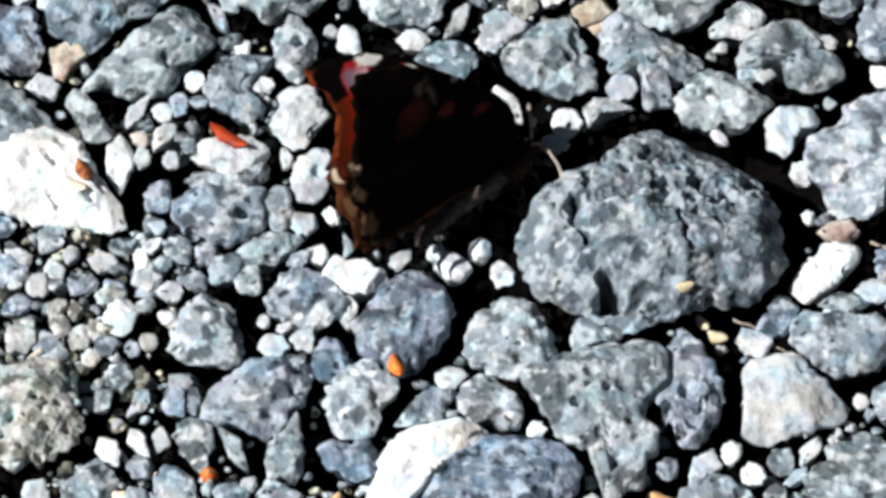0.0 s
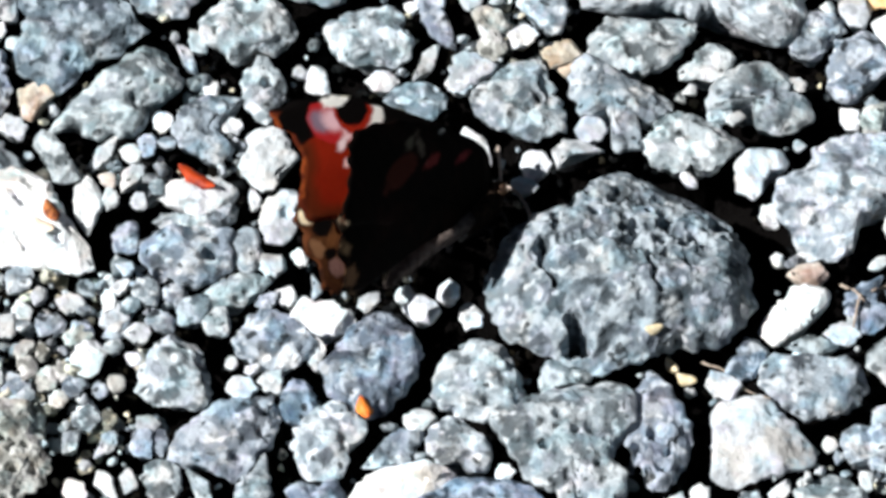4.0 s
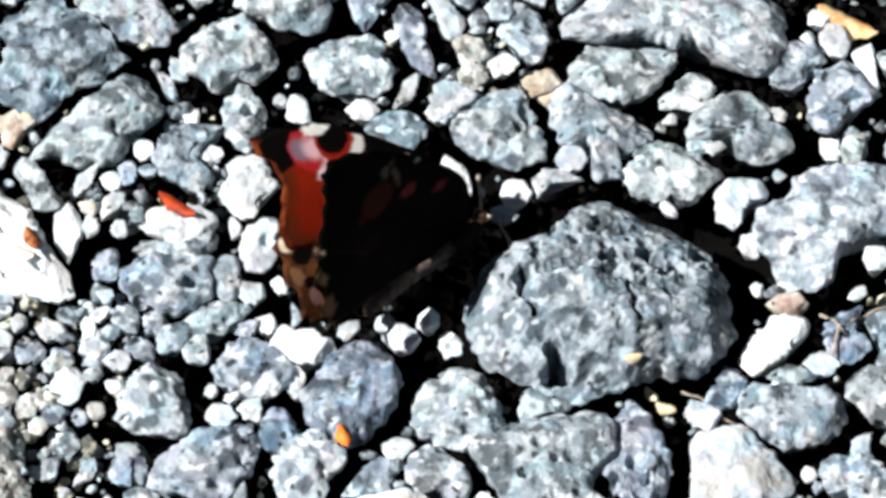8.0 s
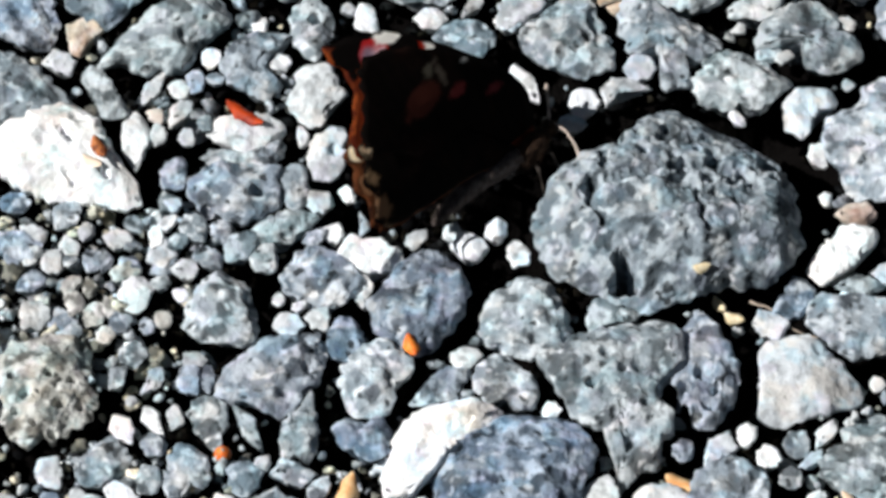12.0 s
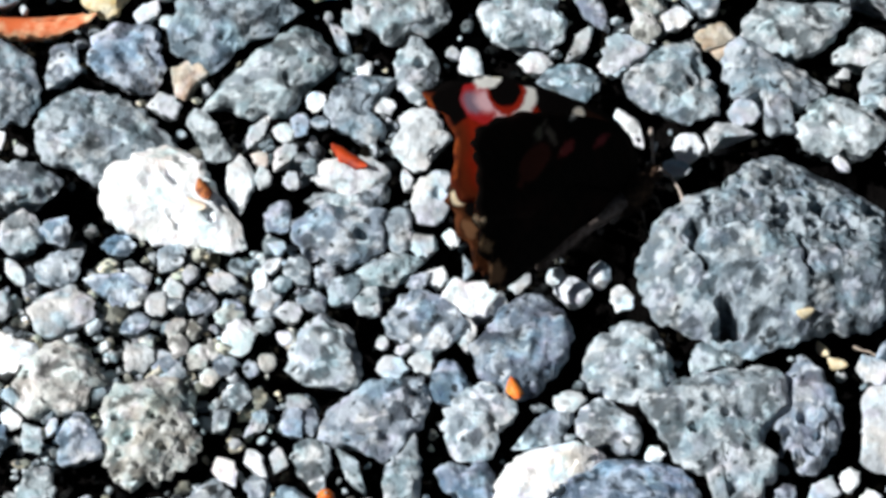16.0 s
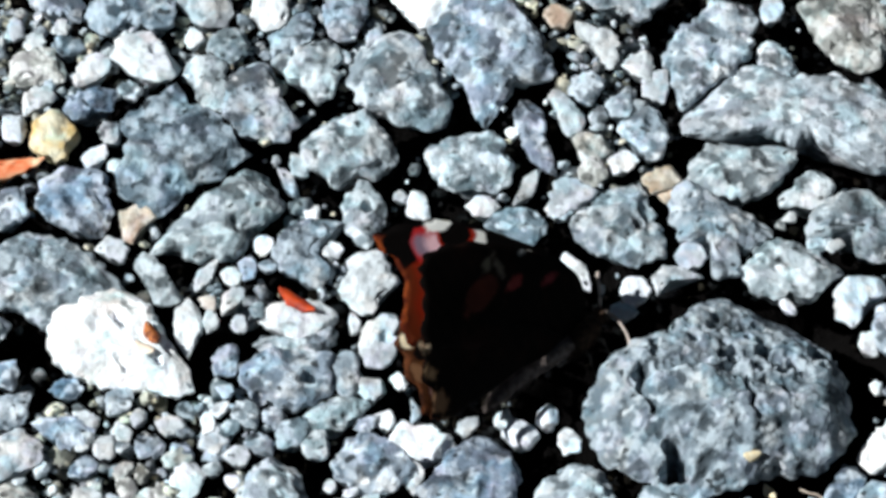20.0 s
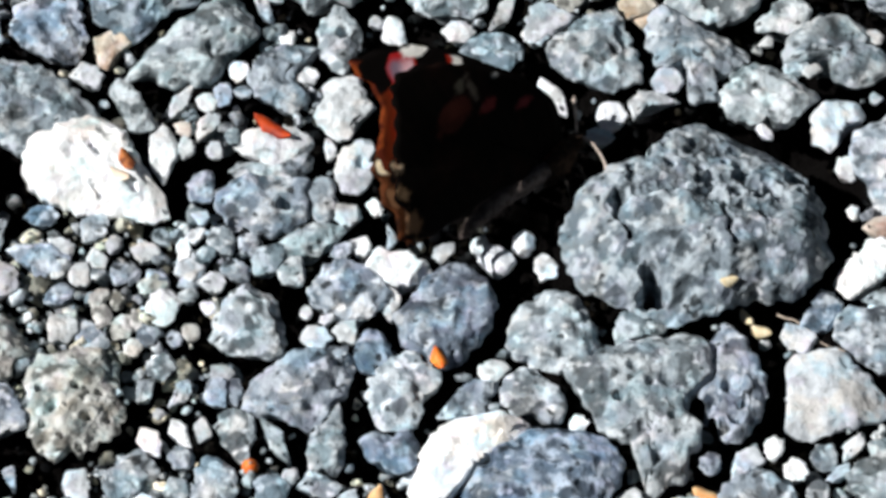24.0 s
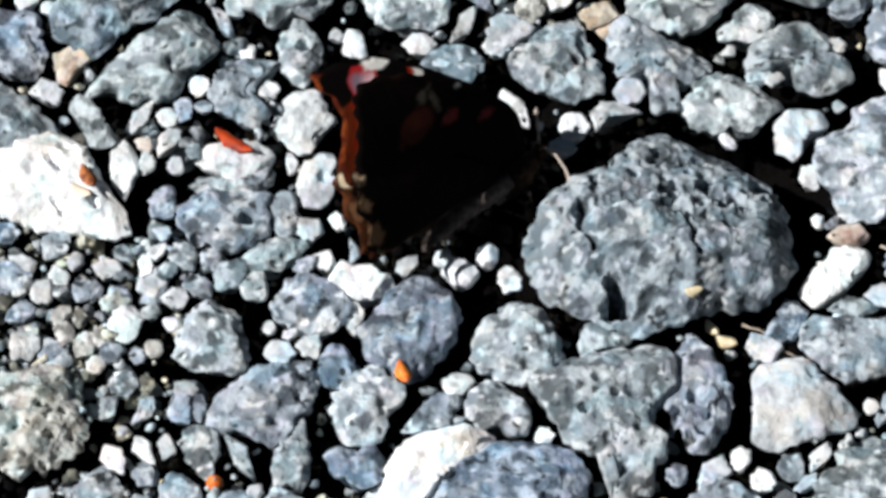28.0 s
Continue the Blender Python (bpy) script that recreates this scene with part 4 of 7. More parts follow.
stone(-50.2, -37.3, 0.9, "c", (1.4, 1.5, 1.7, 2.0, 2.5, 2.4, 2.3, 2.0, 1.7, 1.4, 1.4, 1.5, 1.8, 2.4, 2.6, 2.2, 1.8, 1.6), 0.6)
stone(-37.6, -29.6, 0.7, "w", (0.7, 0.7, 0.8, 1.2, 2.4, 2.1, 1.8, 1.7, 1.5, 1.0, 0.9, 0.8, 1.0, 1.3, 2.6, 2.3, 1.1, 0.8), 0.6)
stone(-34.8, -29.1, 0.6, "c", (0.8, 0.8, 1.1, 1.5, 1.5, 1.1, 1.0, 0.9, 0.9, 1.2, 1.4, 1.7, 1.3, 0.9), 0.6)
stone(-33.4, -23.7, 0.8, "l", (1.2, 1.2, 1.3, 1.6, 2.7, 2.2, 1.9, 1.3, 1.1, 1.1, 1.2, 1.5, 1.7, 2.3, 2.3, 1.9, 1.4, 1.2), 0.6)
stone(-37.8, -23.2, 0.7, "l", (1.3, 1.5, 1.5, 1.6, 2.0, 2.6, 1.0, 0.4, 0.4, 0.4, 0.5, 0.8, 2.0, 2.8, 1.3, 1.2, 1.2, 1.2), 0.6)
stone(-30.6, -29.7, 1.3, "l", (2.1, 2.1, 2.2, 2.7, 2.8, 3.1, 3.4, 3.4, 3.0, 2.6, 2.3, 2.1, 2.0, 2.1, 2.1, 2.2, 3.0, 4.1, 3.6, 2.3, 2.1, 2.1), 0.6)
stone(-22.6, -22.5, 2.9, "l", (5.7, 6.3, 7.5, 7.8, 7.2, 6.5, 5.5, 5.0, 4.6, 4.5, 4.6, 4.8, 5.3, 6.0, 7.5, 8.2, 6.7, 5.4, 5.3, 5.7, 6.4, 5.9, 5.0, 4.4, 4.6, 5.3), 0.6)
stone(-25.7, -30.8, 0.8, "b", (0.8, 0.7, 0.8, 1.0, 1.5, 3.0, 3.3, 1.6, 1.0, 0.8, 0.7, 0.8, 0.9, 1.3, 2.7, 2.9, 1.4, 0.9), 0.6)
stone(-19.0, -30.6, 1.5, "l", (1.6, 1.6, 1.7, 2.1, 3.0, 5.3, 2.8, 2.2, 2.1, 2.1, 2.3, 2.3, 2.6, 3.0, 3.6, 5.1, 3.7, 5.3, 3.7, 2.5, 1.9, 1.7), 0.6)
stone(-33.4, -37.0, 1.4, "l", (2.7, 2.7, 2.8, 2.9, 3.1, 3.7, 3.8, 3.4, 2.7, 2.4, 2.3, 2.3, 2.4, 2.8, 3.4, 4.3, 3.6, 2.5, 1.9, 3.2, 3.2, 3.1), 0.6)
stone(-37.1, -33.1, 0.7, "l", (1.4, 1.7, 1.8, 1.5, 1.4, 1.3, 1.4, 1.7, 1.7, 1.4, 1.3, 1.4, 1.5, 1.9, 1.6, 1.5, 1.5, 1.3), 0.6)
stone(-37.8, -38.2, 0.8, "l", (1.4, 1.5, 1.6, 2.0, 2.2, 1.8, 1.7, 1.8, 1.6, 1.3, 1.3, 1.5, 1.9, 2.2, 2.2, 1.7, 1.4, 1.3), 0.6)
stone(-40.4, -42.0, 1.1, "w", (1.7, 1.5, 1.4, 1.5, 1.7, 2.1, 2.5, 3.4, 3.2, 3.1, 2.0, 1.5, 1.3, 1.3, 1.3, 1.6, 2.1, 2.7, 3.2, 3.5, 2.5, 2.0), 0.6)
stone(-46.5, -40.7, 0.5, "c", (0.9, 0.7, 0.7, 0.9, 1.0, 0.8, 0.8, 0.9, 0.9, 0.7, 0.7, 1.0, 0.9, 0.9), 0.6)
stone(-43.9, -43.6, 0.7, "l", (1.1, 1.1, 1.2, 1.4, 1.5, 1.8, 1.5, 1.2, 1.1, 1.1, 1.1, 1.3, 1.6, 1.6, 1.4, 1.4, 1.5, 1.3), 0.6)
stone(-49.9, -42.5, 0.7, "b", (1.2, 1.4, 1.3, 1.5, 1.9, 1.8, 1.7, 1.9, 1.3, 1.1, 1.1, 1.2, 1.5, 1.8, 2.0, 1.8, 1.4, 1.2), 0.6)
stone(-26.2, -37.9, 1.0, "b", (1.9, 2.1, 2.2, 2.3, 2.5, 2.0, 2.1, 3.0, 2.1, 1.7, 1.7, 1.8, 2.2, 2.6, 2.7, 2.2, 2.1, 1.9), 0.6)
stone(-28.5, -42.4, 0.8, "w", (1.3, 1.1, 1.2, 1.4, 1.8, 2.8, 2.3, 1.6, 1.4, 1.4, 1.3, 1.3, 1.7, 2.0, 2.2, 2.2, 2.0, 1.6), 0.6)
stone(-24.1, -35.9, 0.5, "c", (1.1, 1.1, 1.0, 1.1, 0.8, 0.7, 0.8, 1.2, 1.1, 0.8, 0.8, 1.0, 0.9, 0.9), 0.6)
stone(-20.3, -37.2, 0.8, "l", (2.3, 1.7, 1.5, 1.3, 1.3, 1.4, 1.7, 1.9, 2.5, 2.4, 1.7, 1.2, 1.1, 1.1, 1.2, 1.7, 2.4, 2.3), 0.6)
stone(-17.0, -39.4, 0.7, "l", (1.2, 1.5, 1.9, 2.2, 2.0, 1.3, 1.0, 1.0, 1.0, 1.2, 1.6, 2.0, 2.2, 1.9, 1.4, 1.2, 1.2, 1.1), 0.6)
stone(-21.8, -42.4, 1.2, "l", (2.9, 2.7, 2.1, 1.8, 1.8, 2.0, 2.5, 2.6, 2.7, 2.9, 2.9, 2.7, 2.5, 2.5, 2.5, 2.1, 1.9, 1.9, 2.1, 2.5, 3.4, 3.1), 0.6)
stone(-16.6, -43.0, 0.6, "b", (0.9, 1.0, 1.3, 1.4, 1.4, 1.1, 1.0, 1.0, 1.0, 1.4, 1.3, 1.3, 1.4, 1.0), 0.6)
stone(-10.5, -23.2, 2.3, "l", (4.3, 4.9, 5.2, 4.9, 4.8, 5.5, 5.6, 5.5, 5.1, 4.4, 4.1, 3.9, 4.0, 3.9, 4.0, 4.3, 4.7, 5.5, 5.8, 5.8, 5.7, 5.3, 4.0, 3.3, 3.1, 3.1), 0.6)
stone(-11.3, -31.9, 1.5, "b", (3.6, 3.2, 3.2, 3.2, 3.1, 2.4, 2.1, 2.4, 3.1, 3.7, 4.1, 3.5, 3.2, 2.7, 2.5, 2.5, 2.7, 3.1, 3.3, 3.4, 3.1, 3.3), 0.6)
stone(-4.9, -42.3, 0.6, "w", (1.0, 1.4, 1.6, 1.9, 1.6, 1.3, 1.0, 0.8, 0.8, 0.9, 1.2, 1.8, 1.7, 1.8, 1.3, 0.9, 0.8, 0.8), 0.6)
stone(-1.7, -24.3, 1.3, "g", (2.0, 2.7, 4.0, 3.9, 3.1, 2.6, 2.0, 1.8, 1.7, 1.7, 1.8, 2.2, 3.0, 4.7, 3.5, 2.6, 2.2, 2.1, 2.2, 2.3, 2.0, 1.9), 0.6)
stone(0.6, -19.8, 0.7, "c", (1.8, 1.7, 1.7, 1.7, 1.2, 1.1, 1.1, 1.3, 1.5, 1.6, 2.1, 1.7, 1.4, 1.2, 1.2, 1.3, 1.4, 1.5), 0.6)
stone(5.9, -23.8, 1.7, "l", (3.6, 3.3, 2.8, 2.7, 2.8, 3.5, 4.0, 4.1, 4.1, 4.1, 3.8, 3.7, 3.6, 3.5, 3.7, 2.8, 2.5, 2.7, 3.9, 4.8, 4.4, 4.0), 0.6)
stone(8.8, -14.6, 2.8, "l", (5.4, 5.1, 5.1, 5.4, 5.6, 5.8, 6.2, 6.4, 5.6, 5.4, 5.7, 5.8, 6.0, 5.9, 6.2, 6.2, 5.9, 5.5, 5.3, 5.2, 5.3, 5.4, 5.9, 6.5, 7.1, 6.1), 0.6)
stone(11.5, -27.7, 0.5, "w", (0.8, 0.8, 1.0, 1.2, 1.1, 0.8, 0.7, 0.8, 1.1, 1.0, 1.0, 1.3, 0.9, 0.8), 0.6)
stone(17.4, -40.0, 1.1, "c", (2.1, 2.1, 2.1, 2.4, 2.7, 2.2, 2.1, 2.1, 2.0, 2.1, 2.3, 2.7, 2.3, 2.2, 2.1, 2.1, 2.1, 2.4, 2.3, 2.3, 2.5, 2.2), 0.6)
stone(42.5, -23.5, 3.0, "c", (6.6, 5.7, 5.4, 5.4, 5.7, 6.3, 6.4, 6.8, 7.1, 7.5, 6.7, 5.8, 5.2, 5.0, 5.2, 5.9, 6.8, 7.9, 7.5, 5.8, 4.9, 5.0, 5.4, 6.2, 7.2, 7.6), 0.6)
stone(35.8, -31.3, 0.6, "w", (0.9, 1.3, 1.7, 1.4, 1.4, 1.0, 1.0, 1.1, 1.1, 1.4, 1.9, 1.1, 0.9, 0.9), 0.6)
stone(31.9, -33.4, 0.9, "c", (1.9, 2.2, 2.5, 2.1, 2.0, 1.6, 1.4, 1.4, 1.4, 1.5, 1.9, 2.8, 2.4, 1.7, 1.3, 1.2, 1.2, 1.4), 0.6)
stone(33.5, -41.0, 2.7, "l", (4.5, 4.5, 4.9, 5.6, 6.5, 6.5, 6.3, 6.0, 5.7, 5.7, 5.3, 5.2, 5.1, 5.3, 5.3, 5.4, 5.4, 5.6, 6.2, 6.0, 6.0, 6.3, 6.0, 5.6, 5.5, 4.8), 0.6)
stone(41.8, -32.5, 0.8, "l", (1.3, 1.4, 1.4, 1.7, 1.9, 1.8, 1.9, 1.5, 1.3, 1.3, 1.5, 1.6, 1.5, 1.7, 1.9, 2.0, 1.5, 1.3), 0.6)
stone(45.7, -30.6, 0.6, "w", (0.9, 1.2, 1.9, 1.9, 1.5, 1.1, 0.9, 0.8, 0.8, 1.0, 1.4, 1.7, 2.2, 1.6, 1.1, 0.8, 0.8, 0.8), 0.6)
stone(43.5, -34.8, 0.5, "c", (0.8, 1.0, 1.2, 0.9, 0.7, 0.7, 0.6, 0.7, 1.2, 1.0, 1.0, 0.8, 0.6, 0.6), 0.6)
stone(38.3, -34.6, 0.6, "w", (1.2, 1.2, 1.2, 1.2, 1.4, 1.2, 1.3, 1.7, 1.2, 1.0, 1.0, 1.3, 1.4, 1.5), 0.6)
stone(41.0, -37.3, 0.6, "l", (1.2, 1.2, 1.4, 1.3, 1.4, 1.2, 1.3, 1.4, 1.2, 1.3, 1.3, 1.4, 1.3, 1.4), 0.6)
stone(51.7, -36.3, 3.4, "g", (6.2, 6.4, 6.1, 6.1, 6.4, 6.9, 7.6, 8.7, 9.1, 8.3, 7.5, 7.1, 6.6, 6.4, 6.7, 7.3, 7.0, 6.5, 5.9, 5.5, 5.9, 6.7, 8.1, 8.2, 8.0, 8.2, 8.6, 8.0, 7.1, 6.6, 6.2, 6.1), 0.6)
stone(42.2, -42.0, 0.7, "c", (1.7, 1.8, 2.0, 0.8, 1.0, 1.3, 1.6, 1.4, 1.5, 1.7, 1.6, 1.7, 1.8, 1.4, 1.3, 1.4, 1.3, 1.4), 0.6)
stone(46.6, -42.5, 0.6, "w", (1.1, 1.1, 1.4, 1.4, 1.4, 1.1, 1.0, 1.1, 1.2, 1.4, 1.4, 1.2, 1.2, 1.3), 0.6)
stone(24.8, -41.4, 1.5, "w", (3.8, 3.6, 3.2, 3.2, 2.8, 2.6, 2.5, 2.7, 3.0, 3.3, 3.3, 3.6, 3.9, 3.9, 3.1, 2.6, 2.3, 2.2, 2.4, 2.8, 3.6, 3.7), 0.6)
stone(27.8, -33.5, 0.6, "l", (1.1, 1.1, 1.4, 1.6, 1.4, 1.1, 1.0, 1.0, 1.4, 1.4, 1.5, 1.4, 1.1, 1.2), 0.6)
stone(19.1, -13.1, 1.2, "b", (3.4, 3.3, 2.8, 2.4, 2.2, 2.2, 2.4, 2.4, 2.5, 2.5, 2.4, 2.6, 3.0, 3.4, 3.8, 2.0, 1.6, 1.6, 1.6, 1.9, 2.4, 3.0), 0.6)
stone(48.2, -3.8, 1.7, "w", (3.0, 3.9, 5.1, 5.4, 4.6, 3.6, 3.0, 2.5, 2.3, 2.3, 2.5, 3.0, 3.8, 5.1, 5.3, 5.0, 3.5, 2.8, 2.4, 2.2, 2.3, 2.5), 0.6)
stone(42.2, -10.8, 1.2, "b", (2.0, 2.2, 2.6, 2.7, 3.0, 3.6, 2.6, 2.0, 1.6, 1.5, 1.5, 1.6, 2.2, 3.3, 2.9, 2.8, 2.7, 2.5, 2.3, 2.1, 2.1, 2.0), 0.6)
stone(38.9, -14.8, 0.8, "c", (1.8, 1.5, 1.4, 1.5, 1.6, 1.8, 2.1, 2.0, 1.8, 1.6, 1.5, 1.5, 1.5, 1.8, 1.8, 1.8, 2.0, 1.9), 0.6)
stone(50.6, -14.5, 2.7, "l", (6.5, 6.9, 6.9, 6.5, 4.5, 3.4, 3.6, 4.2, 4.4, 4.5, 6.6, 6.9, 6.9, 6.8, 6.3, 5.6, 5.2, 5.1, 5.3, 5.0, 4.9, 4.8, 5.0, 5.5, 6.1, 6.4), 0.6)
stone(50.6, -8.9, 0.9, "b", (2.6, 1.8, 1.5, 1.5, 1.4, 1.4, 1.6, 2.1, 2.3, 2.9, 2.5, 1.5, 1.1, 1.0, 1.1, 1.3, 1.9, 2.9), 0.6)
stone(54.1, -6.9, 0.7, "c", (1.6, 1.5, 1.6, 1.7, 1.3, 1.2, 1.3, 1.4, 1.7, 2.0, 1.5, 1.4, 1.3, 1.3, 1.4, 1.7, 1.6, 1.6), 0.6)
stone(50.3, 2.0, 1.1, "p", (2.7, 2.4, 2.2, 1.8, 1.7, 1.8, 1.9, 2.2, 2.7, 2.8, 2.8, 2.3, 1.3, 1.1, 1.2, 1.6, 2.7, 2.9), 0.6)
stone(46.4, 4.3, 0.5, "w", (0.6, 0.7, 0.6, 0.7, 0.7, 0.6, 0.6, 0.6, 0.6, 0.7, 0.6, 0.6, 0.7, 0.6), 0.6)
stone(56.0, -3.6, 0.8, "l", (1.0, 1.0, 1.3, 2.0, 2.3, 2.0, 1.5, 1.1, 1.0, 1.0, 1.1, 1.5, 1.9, 2.3, 2.0, 1.6, 1.2, 1.0), 0.6)
stone(55.9, 14.8, 4.3, "l", (11.3, 10.3, 10.1, 10.3, 11.2, 10.8, 10.2, 8.7, 8.0, 7.9, 7.9, 8.2, 6.4, 6.6, 7.7, 9.4, 9.3, 9.4, 9.7, 10.1, 10.9, 12.6, 10.7, 10.2, 9.1, 5.3, 4.8, 4.6, 4.5, 4.8, 5.6, 10.6), 0.6)
stone(61.5, 9.2, 1.0, "c", (1.5, 1.9, 1.9, 2.1, 2.4, 3.0, 2.4, 2.1, 1.5, 1.1, 1.1, 1.1, 1.4, 4.4, 2.6, 1.7, 1.4, 1.4), 0.6)
stone(59.0, 3.9, 0.5, "c", (0.8, 0.9, 1.0, 0.7, 0.5, 0.5, 0.5, 0.8, 0.9, 1.0, 0.7, 0.5, 0.5, 0.5), 0.6)
stone(57.8, 35.2, 2.2, "l", (4.9, 5.6, 4.3, 4.5, 4.9, 5.5, 5.3, 5.1, 4.4, 4.0, 3.7, 3.6, 3.7, 3.7, 3.9, 4.4, 5.5, 5.9, 6.2, 5.2, 3.9, 3.3, 3.1, 3.3, 3.5, 3.8), 0.6)
stone(56.4, 26.6, 0.7, "w", (1.0, 1.0, 1.1, 1.5, 1.8, 2.3, 1.9, 1.4, 1.0, 0.9, 0.8, 0.9, 1.2, 2.1, 2.4, 1.5, 1.3, 1.1), 0.6)
stone(59.5, 26.6, 0.9, "t", (1.8, 1.7, 1.9, 1.9, 2.0, 2.1, 1.9, 2.0, 1.7, 1.6, 1.7, 1.9, 2.4, 2.0, 1.8, 1.7, 1.9, 2.1), 0.6)
stone(68.4, 26.1, 2.9, "l", (3.7, 3.8, 4.3, 5.1, 6.8, 8.2, 8.1, 6.7, 6.5, 6.4, 5.9, 5.6, 5.7, 5.3, 3.9, 2.9, 4.3, 5.6, 6.7, 7.8, 9.0, 8.7, 6.0, 4.7, 4.1, 3.7), 0.6)
stone(67.0, 39.3, 1.6, "l", (3.2, 3.6, 4.4, 3.4, 3.0, 2.8, 2.9, 3.3, 4.2, 4.4, 3.6, 2.9, 2.5, 2.5, 2.6, 3.1, 4.1, 4.6, 3.6, 3.1, 2.9, 3.0), 0.6)
stone(51.9, 40.5, 1.8, "l", (3.7, 4.5, 5.3, 3.9, 3.2, 3.0, 3.0, 3.2, 3.9, 4.1, 3.7, 3.5, 3.5, 3.8, 4.0, 4.3, 4.1, 3.8, 3.2, 2.8, 2.7, 2.9), 0.6)
stone(49.5, 32.2, 0.5, "c", (0.9, 0.9, 0.8, 0.8, 0.9, 0.8, 0.9, 0.9, 0.9, 0.9, 0.8, 0.8, 1.0, 0.9), 0.6)
stone(68.3, 8.9, 0.6, "w", (0.9, 0.9, 1.2, 1.6, 1.5, 1.1, 1.0, 1.0, 1.0, 1.4, 1.5, 1.3, 1.4, 1.1), 0.6)
stone(66.4, 4.1, 1.5, "c", (2.7, 2.8, 2.8, 3.1, 3.4, 3.6, 3.2, 2.9, 2.9, 2.8, 3.0, 3.2, 2.8, 2.7, 2.8, 3.2, 3.5, 3.5, 3.1, 3.0, 2.9, 2.7), 0.6)
stone(57.4, -2.6, 1.5, "b", (1.7, 1.2, 1.0, 1.7, 5.0, 4.2, 3.7, 3.4, 3.0, 2.8, 2.5, 2.5, 2.6, 2.9, 3.0, 3.4, 3.7, 3.8, 3.7, 3.4, 3.4, 2.8), 0.6)
stone(64.0, -2.5, 2.0, "b", (3.7, 4.0, 4.0, 4.1, 4.5, 4.4, 4.6, 4.3, 4.3, 4.4, 4.5, 4.5, 3.9, 3.2, 2.4, 2.5, 3.1, 5.1, 5.2, 5.3, 4.5, 4.0, 4.0, 3.7, 3.7, 3.7), 0.6)
stone(62.5, -11.9, 2.2, "l", (4.7, 4.0, 4.0, 4.1, 3.8, 3.4, 3.4, 4.0, 4.9, 5.9, 5.9, 5.7, 5.4, 5.1, 4.1, 3.7, 3.8, 3.7, 3.5, 3.7, 4.2, 4.7, 5.8, 6.0, 6.0, 5.3), 0.6)
stone(58.5, -19.0, 0.8, "c", (1.0, 1.1, 1.5, 2.2, 2.8, 1.7, 1.0, 0.7, 0.7, 0.8, 1.2, 1.9, 2.5, 2.6, 1.8, 1.5, 1.1, 1.0), 0.6)
stone(62.9, -17.9, 0.6, "t", (1.2, 1.8, 1.4, 1.1, 0.9, 0.9, 1.2, 1.6, 1.4, 1.3, 1.4, 1.2, 1.0, 1.0), 0.6)
stone(65.9, -22.8, 1.4, "w", (2.0, 2.1, 2.5, 3.3, 3.4, 3.2, 2.9, 2.9, 3.0, 3.1, 3.2, 2.5, 2.3, 2.2, 2.4, 2.5, 2.9, 3.5, 4.4, 2.9, 2.3, 2.1), 0.6)
stone(57.9, -24.4, 1.8, "l", (4.1, 3.9, 3.5, 3.3, 3.2, 3.2, 3.3, 3.6, 4.4, 4.7, 4.8, 4.1, 4.3, 3.7, 2.4, 2.4, 2.7, 3.3, 4.0, 4.8, 4.7, 4.5), 0.6)
stone(51.8, -23.6, 0.5, "w", (0.7, 0.8, 0.7, 0.9, 0.8, 0.7, 0.7, 0.8, 0.7, 0.8, 0.8, 0.8, 0.8, 0.7), 0.6)
stone(56.2, -29.2, 0.5, "c", (0.6, 0.7, 0.9, 1.2, 1.7, 1.1, 0.6, 0.5, 0.5, 0.6, 1.2, 2.0, 0.9, 0.7), 0.6)
stone(63.3, -28.8, 0.7, "w", (1.3, 1.5, 2.0, 2.4, 1.6, 1.2, 1.0, 1.0, 1.0, 1.2, 1.8, 2.1, 2.2, 1.6, 1.3, 1.1, 1.1, 1.2), 0.6)
stone(65.5, -31.1, 0.8, "l", (1.2, 1.3, 1.8, 2.0, 1.9, 1.5, 1.4, 1.4, 1.5, 1.3, 1.3, 1.6, 1.8, 2.1, 1.7, 1.4, 1.3, 1.1), 0.6)
stone(59.9, -32.8, 0.8, "c", (0.7, 1.0, 2.0, 2.7, 2.3, 1.5, 1.1, 1.0, 1.0, 1.1, 1.2, 1.5, 2.4, 2.8, 1.3, 0.8, 0.7, 0.6), 0.6)
stone(62.5, -35.4, 1.0, "t", (2.2, 2.1, 2.4, 2.2, 2.0, 2.1, 1.8, 1.7, 1.8, 2.2, 2.3, 2.6, 2.1, 1.9, 1.7, 1.6, 1.8, 2.3), 0.6)
stone(66.2, -34.8, 0.6, "l", (1.0, 1.0, 1.2, 1.9, 1.5, 1.4, 0.9, 0.8, 0.9, 1.2, 2.0, 1.3, 1.2, 1.2), 0.6)
stone(-74.0, 45.8, 2.4, "b", (4.3, 4.6, 5.3, 5.9, 6.2, 5.5, 5.1, 5.1, 5.4, 4.9, 4.4, 4.2, 4.3, 4.7, 4.9, 4.9, 5.3, 6.1, 6.1, 5.3, 5.0, 5.0, 4.7, 4.6, 4.6, 4.3), 0.6)
stone(-64.9, 31.4, 1.2, "l", (2.0, 1.9, 1.9, 2.5, 3.7, 3.4, 3.0, 2.6, 2.2, 1.8, 1.6, 1.6, 1.7, 2.0, 2.7, 3.9, 2.8, 2.3, 2.2, 2.1, 2.2, 2.4), 0.6)
stone(-73.2, 28.5, 2.9, "g", (5.1, 5.0, 5.1, 5.2, 5.3, 5.7, 6.4, 7.6, 7.6, 8.1, 6.5, 5.4, 4.8, 4.6, 4.7, 5.0, 5.8, 6.6, 6.2, 6.4, 7.0, 6.5, 7.8, 6.9, 6.5, 5.6), 0.6)
